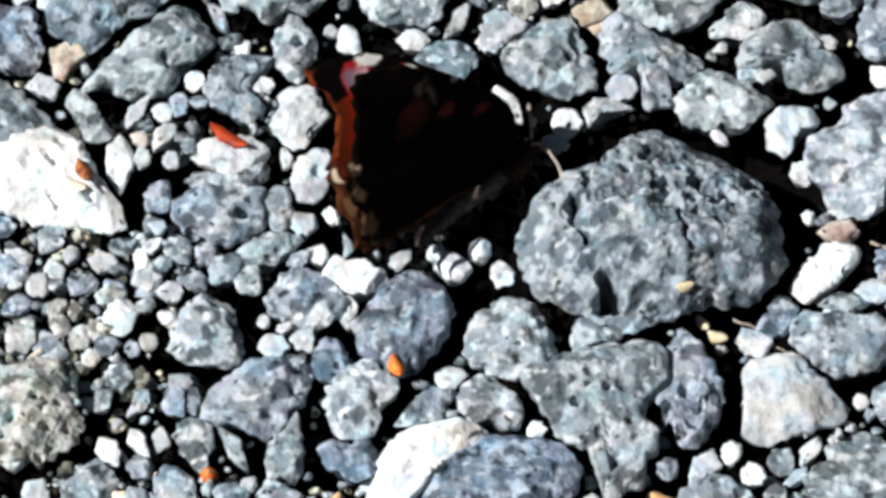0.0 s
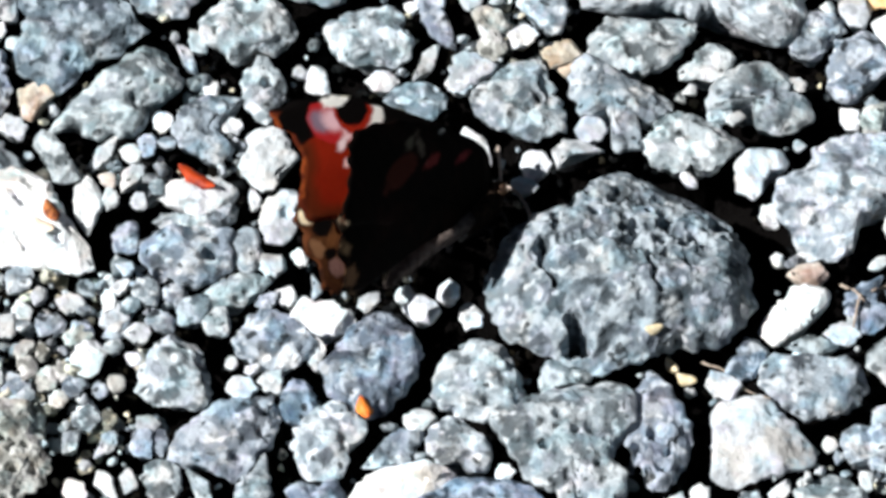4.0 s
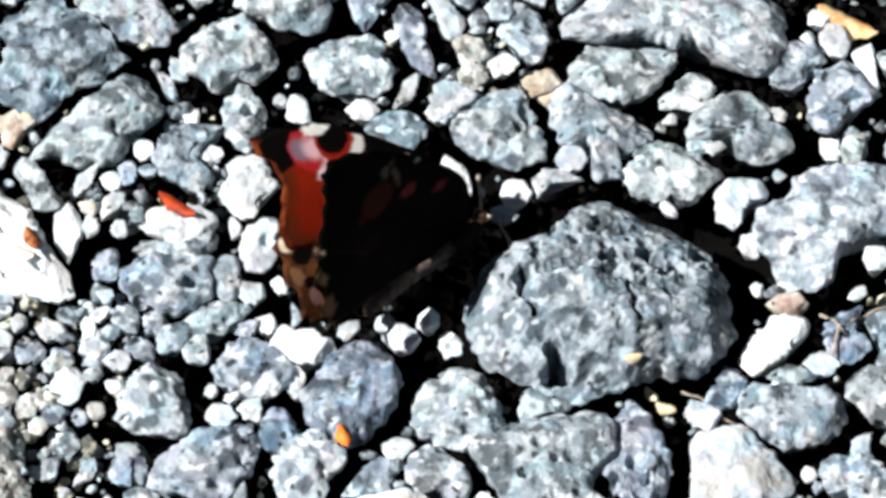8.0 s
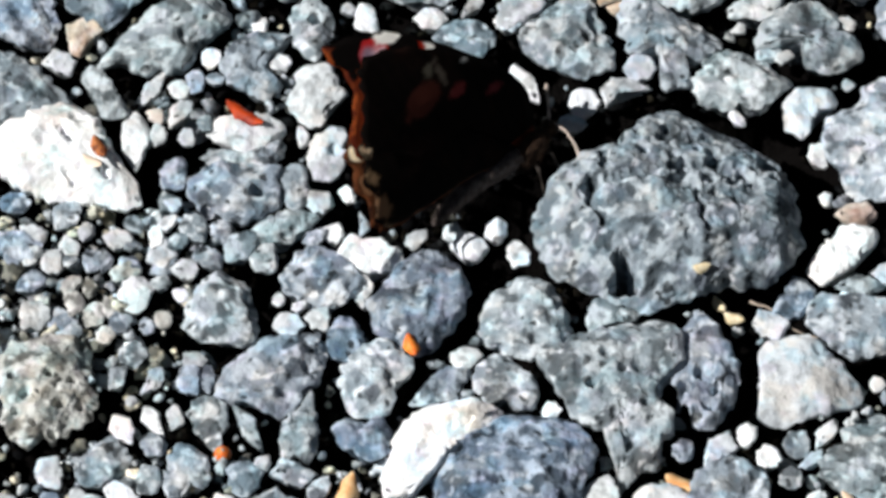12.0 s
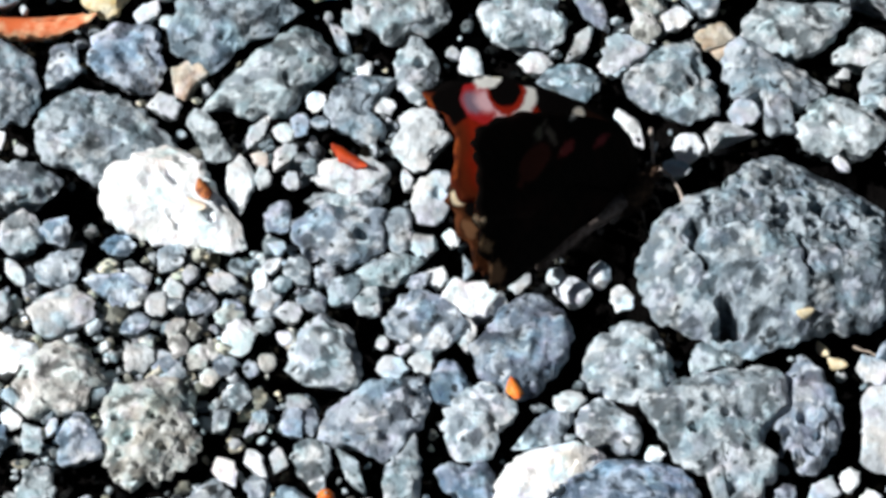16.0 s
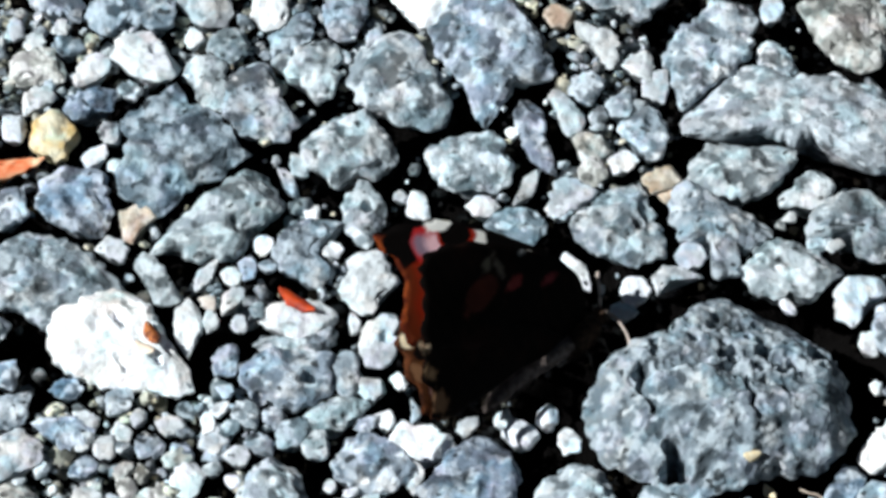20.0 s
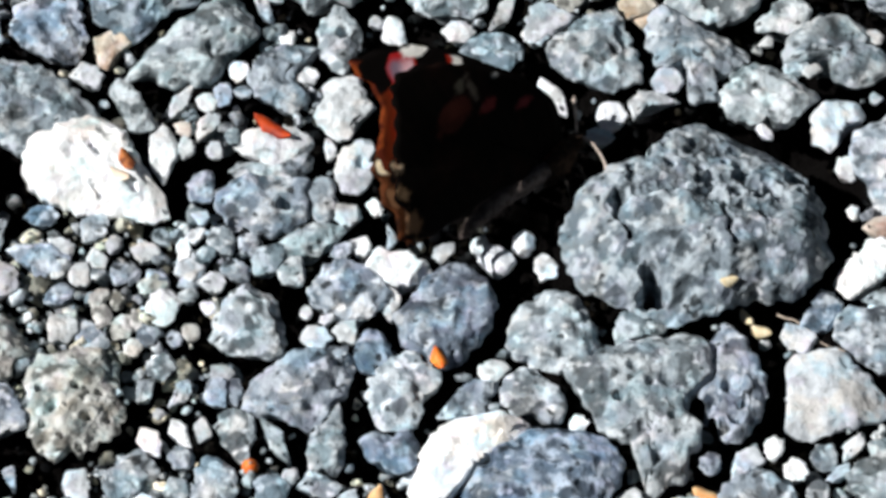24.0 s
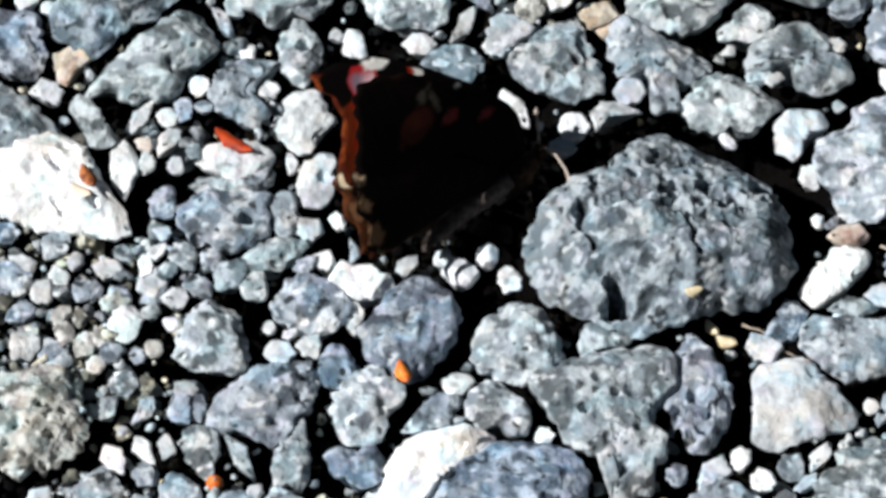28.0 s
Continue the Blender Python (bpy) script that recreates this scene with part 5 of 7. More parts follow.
stone(-70.5, 12.5, 2.3, "l", (6.7, 6.3, 5.2, 4.3, 3.8, 3.6, 3.5, 3.6, 3.9, 4.5, 5.3, 6.0, 5.7, 5.4, 5.5, 5.8, 5.2, 4.7, 4.0, 3.7, 3.6, 3.6, 3.9, 4.5, 5.2, 6.1), 0.6)
stone(-72.8, 18.8, 0.6, "w", (0.8, 1.0, 1.5, 1.7, 1.4, 0.9, 0.8, 0.8, 1.0, 1.4, 1.8, 1.2, 0.8, 0.7), 0.6)
stone(-69.5, 17.9, 0.5, "c", (0.6, 0.7, 0.6, 0.7, 0.7, 0.6, 0.6, 0.6, 0.6, 0.6, 0.7, 0.6, 0.7, 0.5), 0.6)
stone(-68.9, 4.6, 1.4, "l", (2.7, 2.6, 2.8, 2.9, 3.0, 3.1, 2.8, 2.7, 2.7, 2.6, 2.7, 3.0, 2.9, 3.0, 2.8, 2.9, 3.0, 2.8, 2.8, 2.8, 2.7, 2.9), 0.6)
stone(-64.3, 5.2, 1.0, "l", (1.5, 1.4, 1.5, 1.9, 2.3, 2.5, 2.4, 2.0, 1.8, 1.7, 1.7, 2.0, 2.0, 2.2, 2.2, 2.4, 2.4, 2.1), 0.6)
stone(-63.5, -0.7, 1.2, "l", (2.3, 2.3, 2.8, 3.8, 2.7, 2.3, 2.0, 2.0, 2.1, 2.3, 2.4, 2.8, 2.9, 2.8, 2.9, 2.6, 2.4, 2.3, 2.3, 2.4, 2.5, 2.4), 0.6)
stone(-69.2, -1.2, 0.7, "w", (1.0, 0.9, 0.8, 0.9, 1.2, 1.9, 1.9, 2.2, 1.3, 1.0, 0.9, 0.9, 1.0, 1.2, 2.0, 1.9, 1.9, 1.4), 0.6)
stone(-71.1, -6.4, 0.9, "c", (1.6, 1.7, 1.7, 1.8, 2.3, 1.9, 1.9, 2.1, 1.7, 1.5, 1.6, 1.9, 1.9, 2.1, 1.9, 2.0, 1.9, 1.6), 0.6)
stone(-70.0, -13.6, 1.5, "w", (4.0, 4.1, 2.9, 2.5, 2.4, 2.5, 2.8, 3.1, 3.2, 3.6, 3.8, 3.5, 3.6, 3.2, 2.9, 2.7, 2.6, 2.9, 3.0, 3.0, 3.3, 3.5), 0.6)
stone(-62.9, -17.7, 2.6, "t", (6.2, 6.0, 5.7, 5.5, 5.7, 6.1, 6.0, 5.4, 4.9, 4.5, 4.5, 4.7, 5.2, 5.8, 5.9, 5.9, 6.1, 6.5, 6.3, 4.3, 4.8, 4.6, 5.0, 5.2, 4.6, 5.3), 0.6)
stone(-56.2, 3.2, 0.7, "b", (1.6, 1.6, 1.5, 1.5, 1.6, 1.3, 1.3, 1.4, 1.6, 1.8, 2.0, 1.4, 1.3, 1.2, 1.3, 1.5, 1.8, 1.6), 0.6)
stone(-56.0, -3.6, 1.3, "l", (3.3, 2.7, 2.4, 2.2, 2.2, 2.3, 2.3, 2.5, 3.0, 3.5, 4.2, 3.1, 2.2, 1.8, 1.6, 2.0, 2.7, 3.2, 2.4, 2.6, 3.5, 3.7), 0.6)
stone(-59.8, -26.8, 1.4, "l", (2.6, 2.4, 2.3, 2.3, 2.9, 4.0, 3.7, 3.0, 2.7, 2.5, 2.3, 2.3, 2.4, 2.7, 3.4, 3.6, 3.0, 2.7, 2.7, 2.9, 3.5, 2.9), 0.6)
stone(-68.3, -23.6, 0.5, "w", (0.9, 0.8, 0.8, 1.1, 1.4, 1.2, 1.2, 0.9, 0.8, 0.9, 1.1, 1.3, 1.3, 1.1), 0.6)
stone(-70.4, -27.0, 0.9, "b", (1.3, 1.5, 1.8, 2.1, 2.7, 2.1, 1.8, 1.4, 1.2, 1.2, 1.3, 1.7, 2.6, 2.3, 2.3, 1.7, 1.3, 1.2), 0.6)
stone(-63.1, -24.3, 0.5, "c", (0.4, 0.5, 0.8, 1.4, 0.7, 0.4, 0.4, 0.4, 0.5, 1.0, 1.3, 0.7, 0.5, 0.4), 0.6)
stone(-65.5, -26.5, 0.7, "l", (1.0, 1.0, 1.2, 1.4, 1.7, 2.3, 1.8, 1.7, 1.2, 1.0, 1.0, 1.1, 1.4, 2.3, 1.9, 1.8, 1.6, 1.2), 0.6)
stone(1.2, -3.5, 1.6, "w", (2.1, 2.0, 1.6, 1.5, 1.7, 2.3, 2.2, 1.5, 1.3, 1.5, 1.8, 2.0), 0.4, dome=0.8, sharp=3.2)
stone(4.6, -0.9, 1.3, "w", (1.1, 1.7, 2.0, 1.6, 1.1, 1.2, 1.3, 1.5, 1.3, 1.0), 0.6, dome=0.8, sharp=3.2)
stone(7.3, -4.1, 0.6, "w", (1.1, 0.9, 0.9, 1.2, 2.0, 1.5, 1.0, 0.8, 0.9, 1.0, 1.5, 1.7, 1.5, 1.1), 0.6)
stone(-5.3, -2.1, 0.5, "c", (0.8, 1.4, 1.3, 1.1, 0.8, 0.7, 0.8, 1.2, 1.2, 1.3, 1.3, 0.8, 0.7, 0.7), 0.6)
stone(0.9, 29.6, 1.4, "b", (3.3, 3.4, 2.9, 2.8, 2.8, 2.5, 2.5, 2.6, 2.7, 3.1, 3.4, 4.3, 3.2, 2.5, 2.2, 2.2, 2.4, 2.8, 3.1, 3.3, 3.2, 3.3), 0.6)
stone(8.1, 22.7, 1.0, "w", (1.4, 1.2, 1.2, 1.3, 1.7, 2.8, 3.0, 2.8, 2.8, 1.6, 1.2, 1.2, 1.3, 1.6, 2.3, 3.6, 3.2, 2.0), 0.6)
stone(6.0, 32.2, 0.7, "c", (1.5, 1.5, 1.4, 1.2, 1.2, 1.3, 1.4, 1.4, 1.6, 1.5, 1.4, 1.4, 1.3, 1.3, 1.4, 1.3, 1.3, 1.6), 0.6)
stone(-3.8, 32.5, 0.8, "w", (1.9, 1.8, 1.6, 1.3, 1.2, 1.3, 1.5, 1.6, 1.7, 2.0, 1.7, 1.7, 1.4, 1.3, 1.3, 1.4, 1.5, 1.8), 0.6)
stone(23.0, 25.0, 0.9, "c", (1.6, 1.6, 1.8, 2.0, 2.3, 1.9, 1.7, 1.5, 1.5, 1.7, 1.8, 1.9, 2.0, 2.0, 2.0, 1.7, 1.7, 1.7), 0.6)
stone(20.1, 21.5, 0.8, "c", (3.1, 2.9, 2.1, 1.6, 1.5, 1.3, 1.3, 1.4, 1.8, 1.9, 2.5, 2.7, 2.5, 0.8, 0.5, 0.5, 0.5, 0.6), 0.6)
stone(15.7, 19.1, 0.9, "w", (1.7, 1.9, 1.7, 1.8, 2.0, 2.3, 2.2, 1.8, 1.7, 1.8, 1.7, 1.9, 2.4, 1.3, 2.5, 2.0, 1.9, 1.7), 0.6)
stone(14.3, 16.1, 0.6, "c", (1.6, 1.3, 1.2, 1.2, 1.1, 1.2, 1.3, 1.5, 1.5, 1.2, 1.0, 1.0, 1.1, 1.5), 0.6)
stone(26.5, 29.8, 2.8, "l", (7.4, 6.3, 4.4, 3.7, 3.6, 3.7, 4.2, 5.2, 7.6, 7.6, 7.6, 6.9, 5.9, 5.3, 5.1, 5.3, 4.2, 2.5, 2.6, 7.5, 8.0, 8.3, 4.3, 5.9, 6.1, 7.0), 0.6)
stone(35.4, 22.6, 2.5, "l", (6.9, 5.4, 5.0, 5.1, 3.9, 4.8, 5.2, 5.0, 4.8, 4.8, 4.9, 4.9, 5.2, 5.5, 6.4, 6.1, 5.2, 4.6, 4.3, 3.9, 3.7, 4.8, 5.4, 5.3, 5.3, 5.7), 0.6)
stone(44.2, 18.6, 1.6, "w", (3.3, 3.8, 3.8, 3.9, 4.0, 3.9, 3.2, 2.9, 2.7, 2.7, 2.8, 2.7, 2.8, 3.2, 4.1, 3.9, 4.6, 3.4, 1.7, 1.5, 1.5, 1.6), 0.6)
stone(45.3, 11.3, 0.7, "w", (0.8, 0.9, 1.3, 1.8, 1.6, 1.6, 1.4, 1.5, 1.6, 1.1, 1.0, 1.0, 1.1, 1.6, 1.9, 2.0, 1.1, 0.8), 0.6)
stone(41.5, 26.9, 0.5, "c", (0.9, 1.3, 1.0, 0.7, 0.5, 0.5, 0.6, 1.1, 1.2, 1.0, 0.8, 0.6, 0.6, 0.8), 0.6)
stone(36.0, 31.3, 0.5, "w", (0.5, 0.8, 0.6, 0.6, 0.5, 0.4, 0.4, 0.5, 0.8, 0.6, 0.5, 0.6, 0.5, 0.4), 0.6)
stone(49.6, 22.3, 0.5, "c", (0.5, 0.4, 0.4, 0.6, 0.6, 0.5, 0.4, 0.5, 0.4, 0.4, 0.6, 0.6, 0.5, 0.4), 0.6)
stone(35.3, 17.0, 0.5, "w", (0.6, 0.5, 0.5, 0.6, 1.1, 1.2, 1.0, 0.7, 0.5, 0.5, 0.6, 0.9, 1.2, 1.1), 0.6)
stone(-12.5, -10.4, 0.4, "w", (0.5, 0.6, 1.2, 2.1, 0.7, 0.5, 0.6, 1.2, 2.1, 0.7), 0.1)
stone(-55.2, -43.0, 1.2, "l", (2.2, 2.0, 2.5, 2.4, 2.6, 1.8, 2.0, 2.4, 2.8, 2.0), 0.2)
stone(-64.8, -36.8, 1.3, "l", (2.3, 2.6, 3.7, 6.5, 5.2, 3.4, 2.7, 2.4, 2.6, 3.6, 7.1, 5.4, 3.2, 2.6), 0.2)
stone(-58.9, -40.8, 0.6, "l", (0.9, 0.9, 1.5, 1.3, 0.8, 0.9, 1.1, 1.6, 1.3, 1.0), 0.1)
stone(-58.4, -35.7, 0.5, "l", (0.6, 0.7, 1.3, 2.4, 0.8, 0.6, 0.6, 1.3, 2.4, 0.8), 0.1)
stone(-30.1, -0.6, 1.0, "l", (1.6, 1.3, 1.6, 1.6, 1.6, 1.4, 1.2, 1.7, 1.6, 1.5), 0.1)
stone(18.8, 52.9, 1.0, "c", (1.3, 1.5, 2.9, 2.4, 1.7, 1.8, 1.9, 2.7, 2.9, 1.8), 0.1)
stone(55.6, 48.4, 0.7, "w", (1.1, 1.1, 1.5, 1.1, 1.2, 1.2, 1.1, 1.3, 1.1, 1.5), 0.1)
stone(57.7, 44.6, 1.2, "c", (2.0, 1.9, 2.2, 2.6, 2.0, 2.0, 1.8, 2.3, 2.9, 1.9), 0.2)
stone(61.3, 41.5, 1.2, "w", (1.1, 1.2, 2.2, 3.5, 1.9, 1.1, 1.0, 1.5, 4.5, 1.7), 0.2)
stone(39.4, 27.6, 0.6, "l", (1.8, 1.1, 1.1, 1.0, 1.2, 1.6, 1.1, 1.1, 1.1, 1.2), 0.1)
stone(-37.6, -4.5, 1.1, "c", (1.7, 1.7, 2.1, 1.6, 1.9, 1.7, 1.6, 2.2, 1.7, 1.8), 0.2)
stone(-53.7, -8.8, 0.9, "l", (1.9, 1.6, 2.0, 1.4, 1.6, 1.9, 1.6, 2.0, 1.4, 1.6), 0.1)
stone(-41.3, -6.5, 0.7, "l", (1.3, 1.3, 1.5, 1.3, 1.6, 1.3, 1.3, 1.5, 1.3, 1.7), 0.1)
stone(-50.0, -14.5, 0.9, "l", (1.6, 1.3, 1.7, 1.5, 1.9, 1.4, 1.2, 1.7, 1.5, 1.6), 0.1)
stone(-40.6, -19.6, 0.9, "l", (1.5, 1.4, 1.8, 1.4, 1.7, 1.4, 1.4, 1.8, 1.4, 1.6), 0.1)
stone(-31.3, -23.5, 0.7, "l", (1.0, 1.0, 1.6, 1.5, 1.5, 1.0, 1.0, 1.7, 1.4, 1.5), 0.1)
stone(-15.7, -1.3, 0.7, "w", (1.0, 1.0, 1.4, 1.2, 1.6, 1.0, 1.0, 1.4, 1.2, 1.5), 0.1)
stone(-1.0, -1.4, 0.6, "c", (1.0, 0.9, 1.2, 0.8, 0.9, 1.1, 0.9, 1.0, 0.9, 0.9), 0.6)
stone(-40.4, -18.8, 0.7, "w", (1.3, 1.5, 1.3, 1.4, 1.1, 1.5, 1.3, 1.1, 1.3, 1.3), 0.1)
stone(-32.6, -20.4, 0.9, "c", (1.0, 0.9, 1.3, 1.9, 1.4, 1.5, 1.3, 1.1, 1.4, 2.1), 0.1)
stone(-42.1, -7.4, 1.0, "t", (1.8, 1.5, 1.7, 1.3, 1.4, 1.8, 1.4, 1.5, 1.4, 1.3), 0.1)
stone(-37.1, -6.1, 0.9, "l", (1.5, 1.4, 1.8, 1.1, 1.0, 1.6, 1.4, 1.8, 1.1, 1.0), 0.1)
stone(-48.7, -16.2, 1.0, "l", (1.6, 1.7, 1.9, 1.7, 1.6, 1.7, 1.6, 1.9, 1.9, 1.6), 0.1)
stone(-50.0, 9.5, 3.7, "s", (6.3, 5.7, 5.6, 5.9, 6.1, 6.6, 7.4, 8.1, 8.5, 8.3, 8.1, 8.1, 8.4, 8.9, 9.0, 8.7, 8.5, 8.1, 7.9, 7.4, 6.5, 6.1, 6.2, 6.5, 6.4, 6.5, 7.1, 8.2, 10.6, 11.5, 9.8, 7.7), 0.6, ((-0.6, 3.4, 0.52, 1.60), (-0.3, 3.0, 0.52, 1.60), (0.0, 2.6, 0.52, 1.60), (0.4, 2.2, 0.52, 1.60), (0.7, 1.8, 0.52, 1.60), (0.3, -2.9, 0.70, 0.45), (0.7, -3.4, 0.70, 0.45), (1.1, -3.9, 0.70, 0.45), (1.4, -4.4, 0.70, 0.45), (5.0, -2.8, 0.55, 1.20), (5.3, -3.5, 0.55, 1.20)), 0.8)
rock = stone(-2.9, -32.6, 2.8, "s", (4.2, 6.4, 10.0, 8.4, 7.2, 6.2, 5.3, 4.9, 4.7, 4.7, 4.6, 4.6, 4.5, 4.7, 5.2, 6.3, 8.4, 9.8, 8.4, 5.4, 3.7, 2.9, 2.4, 2.3, 2.5, 2.9), 0.6, ((-2.0, -9.1, 1.7, 2.5),), 0.75)
lobe(rock, 7.2, -38.4, 4.6, "b", (8.4, 9.4, 10.0, 10.4, 10.7, 10.8, 10.4, 10.0, 10.0, 9.3, 8.7, 8.3, 8.1, 8.0, 8.2, 9.2, 10.1, 10.4, 10.5, 10.3, 10.0, 9.9, 9.5, 9.5, 9.6, 9.3, 9.4, 9.9, 9.5, 8.7, 8.3, 8.1), 0.6, (), 0.7)
rock = stone(20.3, -24.7, 4.3, "l", (4.5, 5.3, 8.3, 9.2, 10.6, 11.3, 10.9, 10.1, 9.5, 9.2, 9.0, 9.0, 9.0, 9.3, 10.9, 8.9, 7.8, 7.3, 7.4, 7.5, 6.8, 6.4, 6.5, 8.0, 15.7, 12.0, 11.9, 8.4, 8.5, 7.5, 4.5, 4.4), 0.6, ((-3.9, -0.4, 0.7, 2.0), (0.0, 2.0, 0.6, 1.2), (-0.6, -4.6, 1.1, 1.0), (2.2, 2.4, 1.0, 1.0), (0.8, -8.1, 0.9, 1.2), (3.0, -2.8, 0.9, 1.2), (-2.0, 4.1, 0.9, 1.0)), 0.6)
lobe(rock, 30.7, -22.0, 2.6, "l", (4.0, 3.8, 3.9, 4.1, 4.6, 5.6, 7.4, 9.1, 7.4, 5.6, 4.3, 3.6, 3.5, 3.6, 4.0, 4.1, 4.5, 5.0, 5.8, 8.4, 8.0, 6.6, 5.7, 5.0, 4.7, 4.5), 0.6, ((-2.5, -2.4, 1.1, 2.0), (-3.6, -3.7, 0.9, 3.0), (-0.7, -0.6, 0.9, 1.5), (1.1, -2.8, 0.6, 2.0), (0.5, -1.5, 0.6, 1.5), (0.3, -5.4, 0.9, 2.0), (-1.4, -6.7, 0.9, 1.5)))
# the large round stone: a hole in its front, cracks over its top, a pitted slope behind the ridge
CRACKS = [(-10.6 + 0.5 * math.sin(i * 0.35) + 0.02 * i * i * 0.12, 3.2 - 0.26 * i, 0.42, 1.5) for i in range(28)] + [(2.6 + 0.05 * i + 0.3 * math.sin(i * 0.5), 1.6 - 0.26 * i, 0.38, 1.2) for i in range(30)]
PITS = [(-6.6, -8.6, 1.3, 12.0), (-6.0, -10.2, 1.3, 12.0), (-5.2, -11.6, 1.3, 12.0), (-6.9, -11.6, 1.3, 12.0), (1.4, 5.2, 1.1, 1.8), (3.0, 4.9, 1.1, 1.8), (5.0, 5.6, 1.2, 2.0), (6.6, 5.0, 0.9, 1.6), (8.9, 3.6, 1.2, 2.0), (7.6, 2.2, 0.9, 1.4)]
pick = random.Random(8)
for i in range(40):
    x, y = pick.uniform(-9, 14), pick.uniform(3, 13)
    PITS.append((x, y - 0.45 * max(0, x - 4), pick.uniform(0.45, 1.25), pick.uniform(0.5, 1.5)))
# a shallow groove under the ridge at the back, with deeper hollows along it
GROOVE = ((-10.9, 1.3), (-8.0, 2.7), (-4.6, 3.4), (-1.3, 2.7), (3.0, 1.3), (7.2, -0.2), (10.6, -1.8))
for (x0, y0), (x1, y1) in zip(GROOVE, GROOVE[1:]):
    for i in range(3):
        PITS.append((x0 + (x1 - x0) * i / 3 + pick.uniform(-0.3, 0.3), y0 + (y1 - y0) * i / 3 + pick.uniform(-0.3, 0.3), pick.uniform(0.9, 1.5), pick.uniform(0.25, 0.7)))
PITS += [(-10.3, 2.0, 1.3, 1.2), (1.0, 2.6, 1.0, 1.1), (2.3, 1.8, 0.9, 1.2), (6.4, 4.2, 1.4, 1.3), (4.4, 2.6, 1.1, 0.9)]
PITS += [(pick.uniform(-12, 13), pick.uniform(-11, 4), pick.uniform(0.4, 0.9), pick.uniform(0.25, 0.6)) for i in range(10)]
stone(26.8, 1.0, 7.4, "h", (16.7, 15.6, 15.3, 15.8, 16.4, 16.2, 15.8, 16.9, 16.2, 14.5, 13.1, 12.1, 12.4, 13.8, 15.2, 16.3, 17.2, 18.0, 18.1, 17.6, 15.9, 15.2, 15.3, 15.5, 13.6, 12.9, 12.5, 13.2, 15.4, 16.3, 16.5, 17.4), 2.0, PITS + CRACKS, 0.85, ((0.30, 0.62, 0.72, 9.9), (0.80, 0.10, 0.59, 12.6), (-0.5, -0.2, 0.84, 8.2), (0.1, -0.75, 0.66, 10.6)), 2.3)


def covered(x, y, slack):
    """Whether a stone lies over this place."""
    for sx, sy, girth, _ in STONES:
        a, b = x - sx, y - sy
        far = math.hypot(a, b)
        if far < 25:
            k = len(girth)
            if far < girth[int(round(math.atan2(b, a) / (2 * math.pi) * k)) % k] * slack:
                return True
    return False


# ---------------------------------------------------------------- grit between the stones
def strewn(x, y, chance):
    """Whether loose grit lies here: thick in the patches, none in the hollows, thin elsewhere."""
    if any(math.hypot(x - a, y - b) < r for a, b, r in HOLLOWS):
        return False
    return chance < (0.95 if any(math.hypot(x - a, y - b) < r for a, b, r in PATCHES) else THIN)


def grit(name, label, count, box, sizes, depth, slack, gap, seed, level=2, hole=None, material=None):
    """Loose gravel strewn over a box (mm) between the stones, as one mass."""
    rng = np.random.default_rng(seed)
    cell, verts, faces, at = {}, [], [], 0
    shapes = []
    for i in range(24):
        v, f = rock_shape(level, rng.uniform(0.55, 0.9), rng.uniform(0.45, 1.5, 7) * rng.uniform(0.85, 1.1), seed * 100 + i, 6, 0.10, dome=1.0, sharp=3.0)
        shapes.append((v, f))
    for _ in range(count):
        x, y = rng.uniform(box[0], box[1]), rng.uniform(box[2], box[3])
        s = sizes[0] * (sizes[1] / sizes[0]) ** (rng.random() ** 1.5)
        if hole and hole[0] < x < hole[1] and hole[2] < y < hole[3]:
            continue
        if level == 2 and any(math.hypot(x - a, y - b) < r * 1.1 for a, b, r in HOLLOWS):
            continue
        if covered(x, y, slack) or level == 3 and not hole and not strewn(x, y, rng.random()):
            continue
        z = rng.uniform(*depth) + (floor_of(x, y) if level == 2 else 0)
        c = (int(x // 5), int(y // 5))
        near = [q for i in (-1, 0, 1) for j in (-1, 0, 1) for q in cell.get((c[0] + i, c[1] + j), ())]
        if any((q[0] - x) ** 2 + (q[1] - y) ** 2 + (q[3] - z) ** 2 < ((q[2] + s) * gap) ** 2 for q in near):
            continue
        cell.setdefault(c, []).append((x, y, s, z))
        v, f = shapes[rng.integers(24)]
        a, e = rng.uniform(0, 6.28), rng.uniform(-0.5, 0.5)
        turn = np.array(Euler((e, rng.uniform(-0.5, 0.5), a)).to_matrix())
        stretch = np.array((rng.uniform(0.85, 1.35), 1, 1))
        verts.append(((v * stretch) @ turn.T * s + (x, y, z)) * MM)
        faces.append(f + at)
        at += len(v)
    ob = new(name, mesh_of(name, np.concatenate(verts), np.concatenate(faces), [material or GRIT]))
    return tagged(ob, label, "gravel", kind="stuff")


grit("small_gravel", "loose light grey grit and pebbles between the stones", 30000, (-80, 82, -62, 84), (0.35, 1.6), (-3.6, 0.6), 0.98, 0.66, 3, 3)
grit("under_gravel", "grit deep between the stones, coloured near-black for the shade there", 22000, (-85, 87, -66, 90), (0.6, 1.5), (0.0, 2.8), 0.6, 0.8, 4, material=SHADE_GRIT)
grit("far_gravel", "light grey gravel round about", 9000, (-330, 330, -330, 330), (2.0, 7.0), (-3.0, 0.5), 1.1, 0.75, 5, 3, (-80, 82, -62, 84))

spots, sides, count = [], [], 0
for v, f in SHELLS:
    spots += [Vector(q) for q in v]
    sides += [tuple(int(i) + count for i in q) for q in f]
    count += len(v)
TOP = BVHTree.FromPolygons(spots, sides)


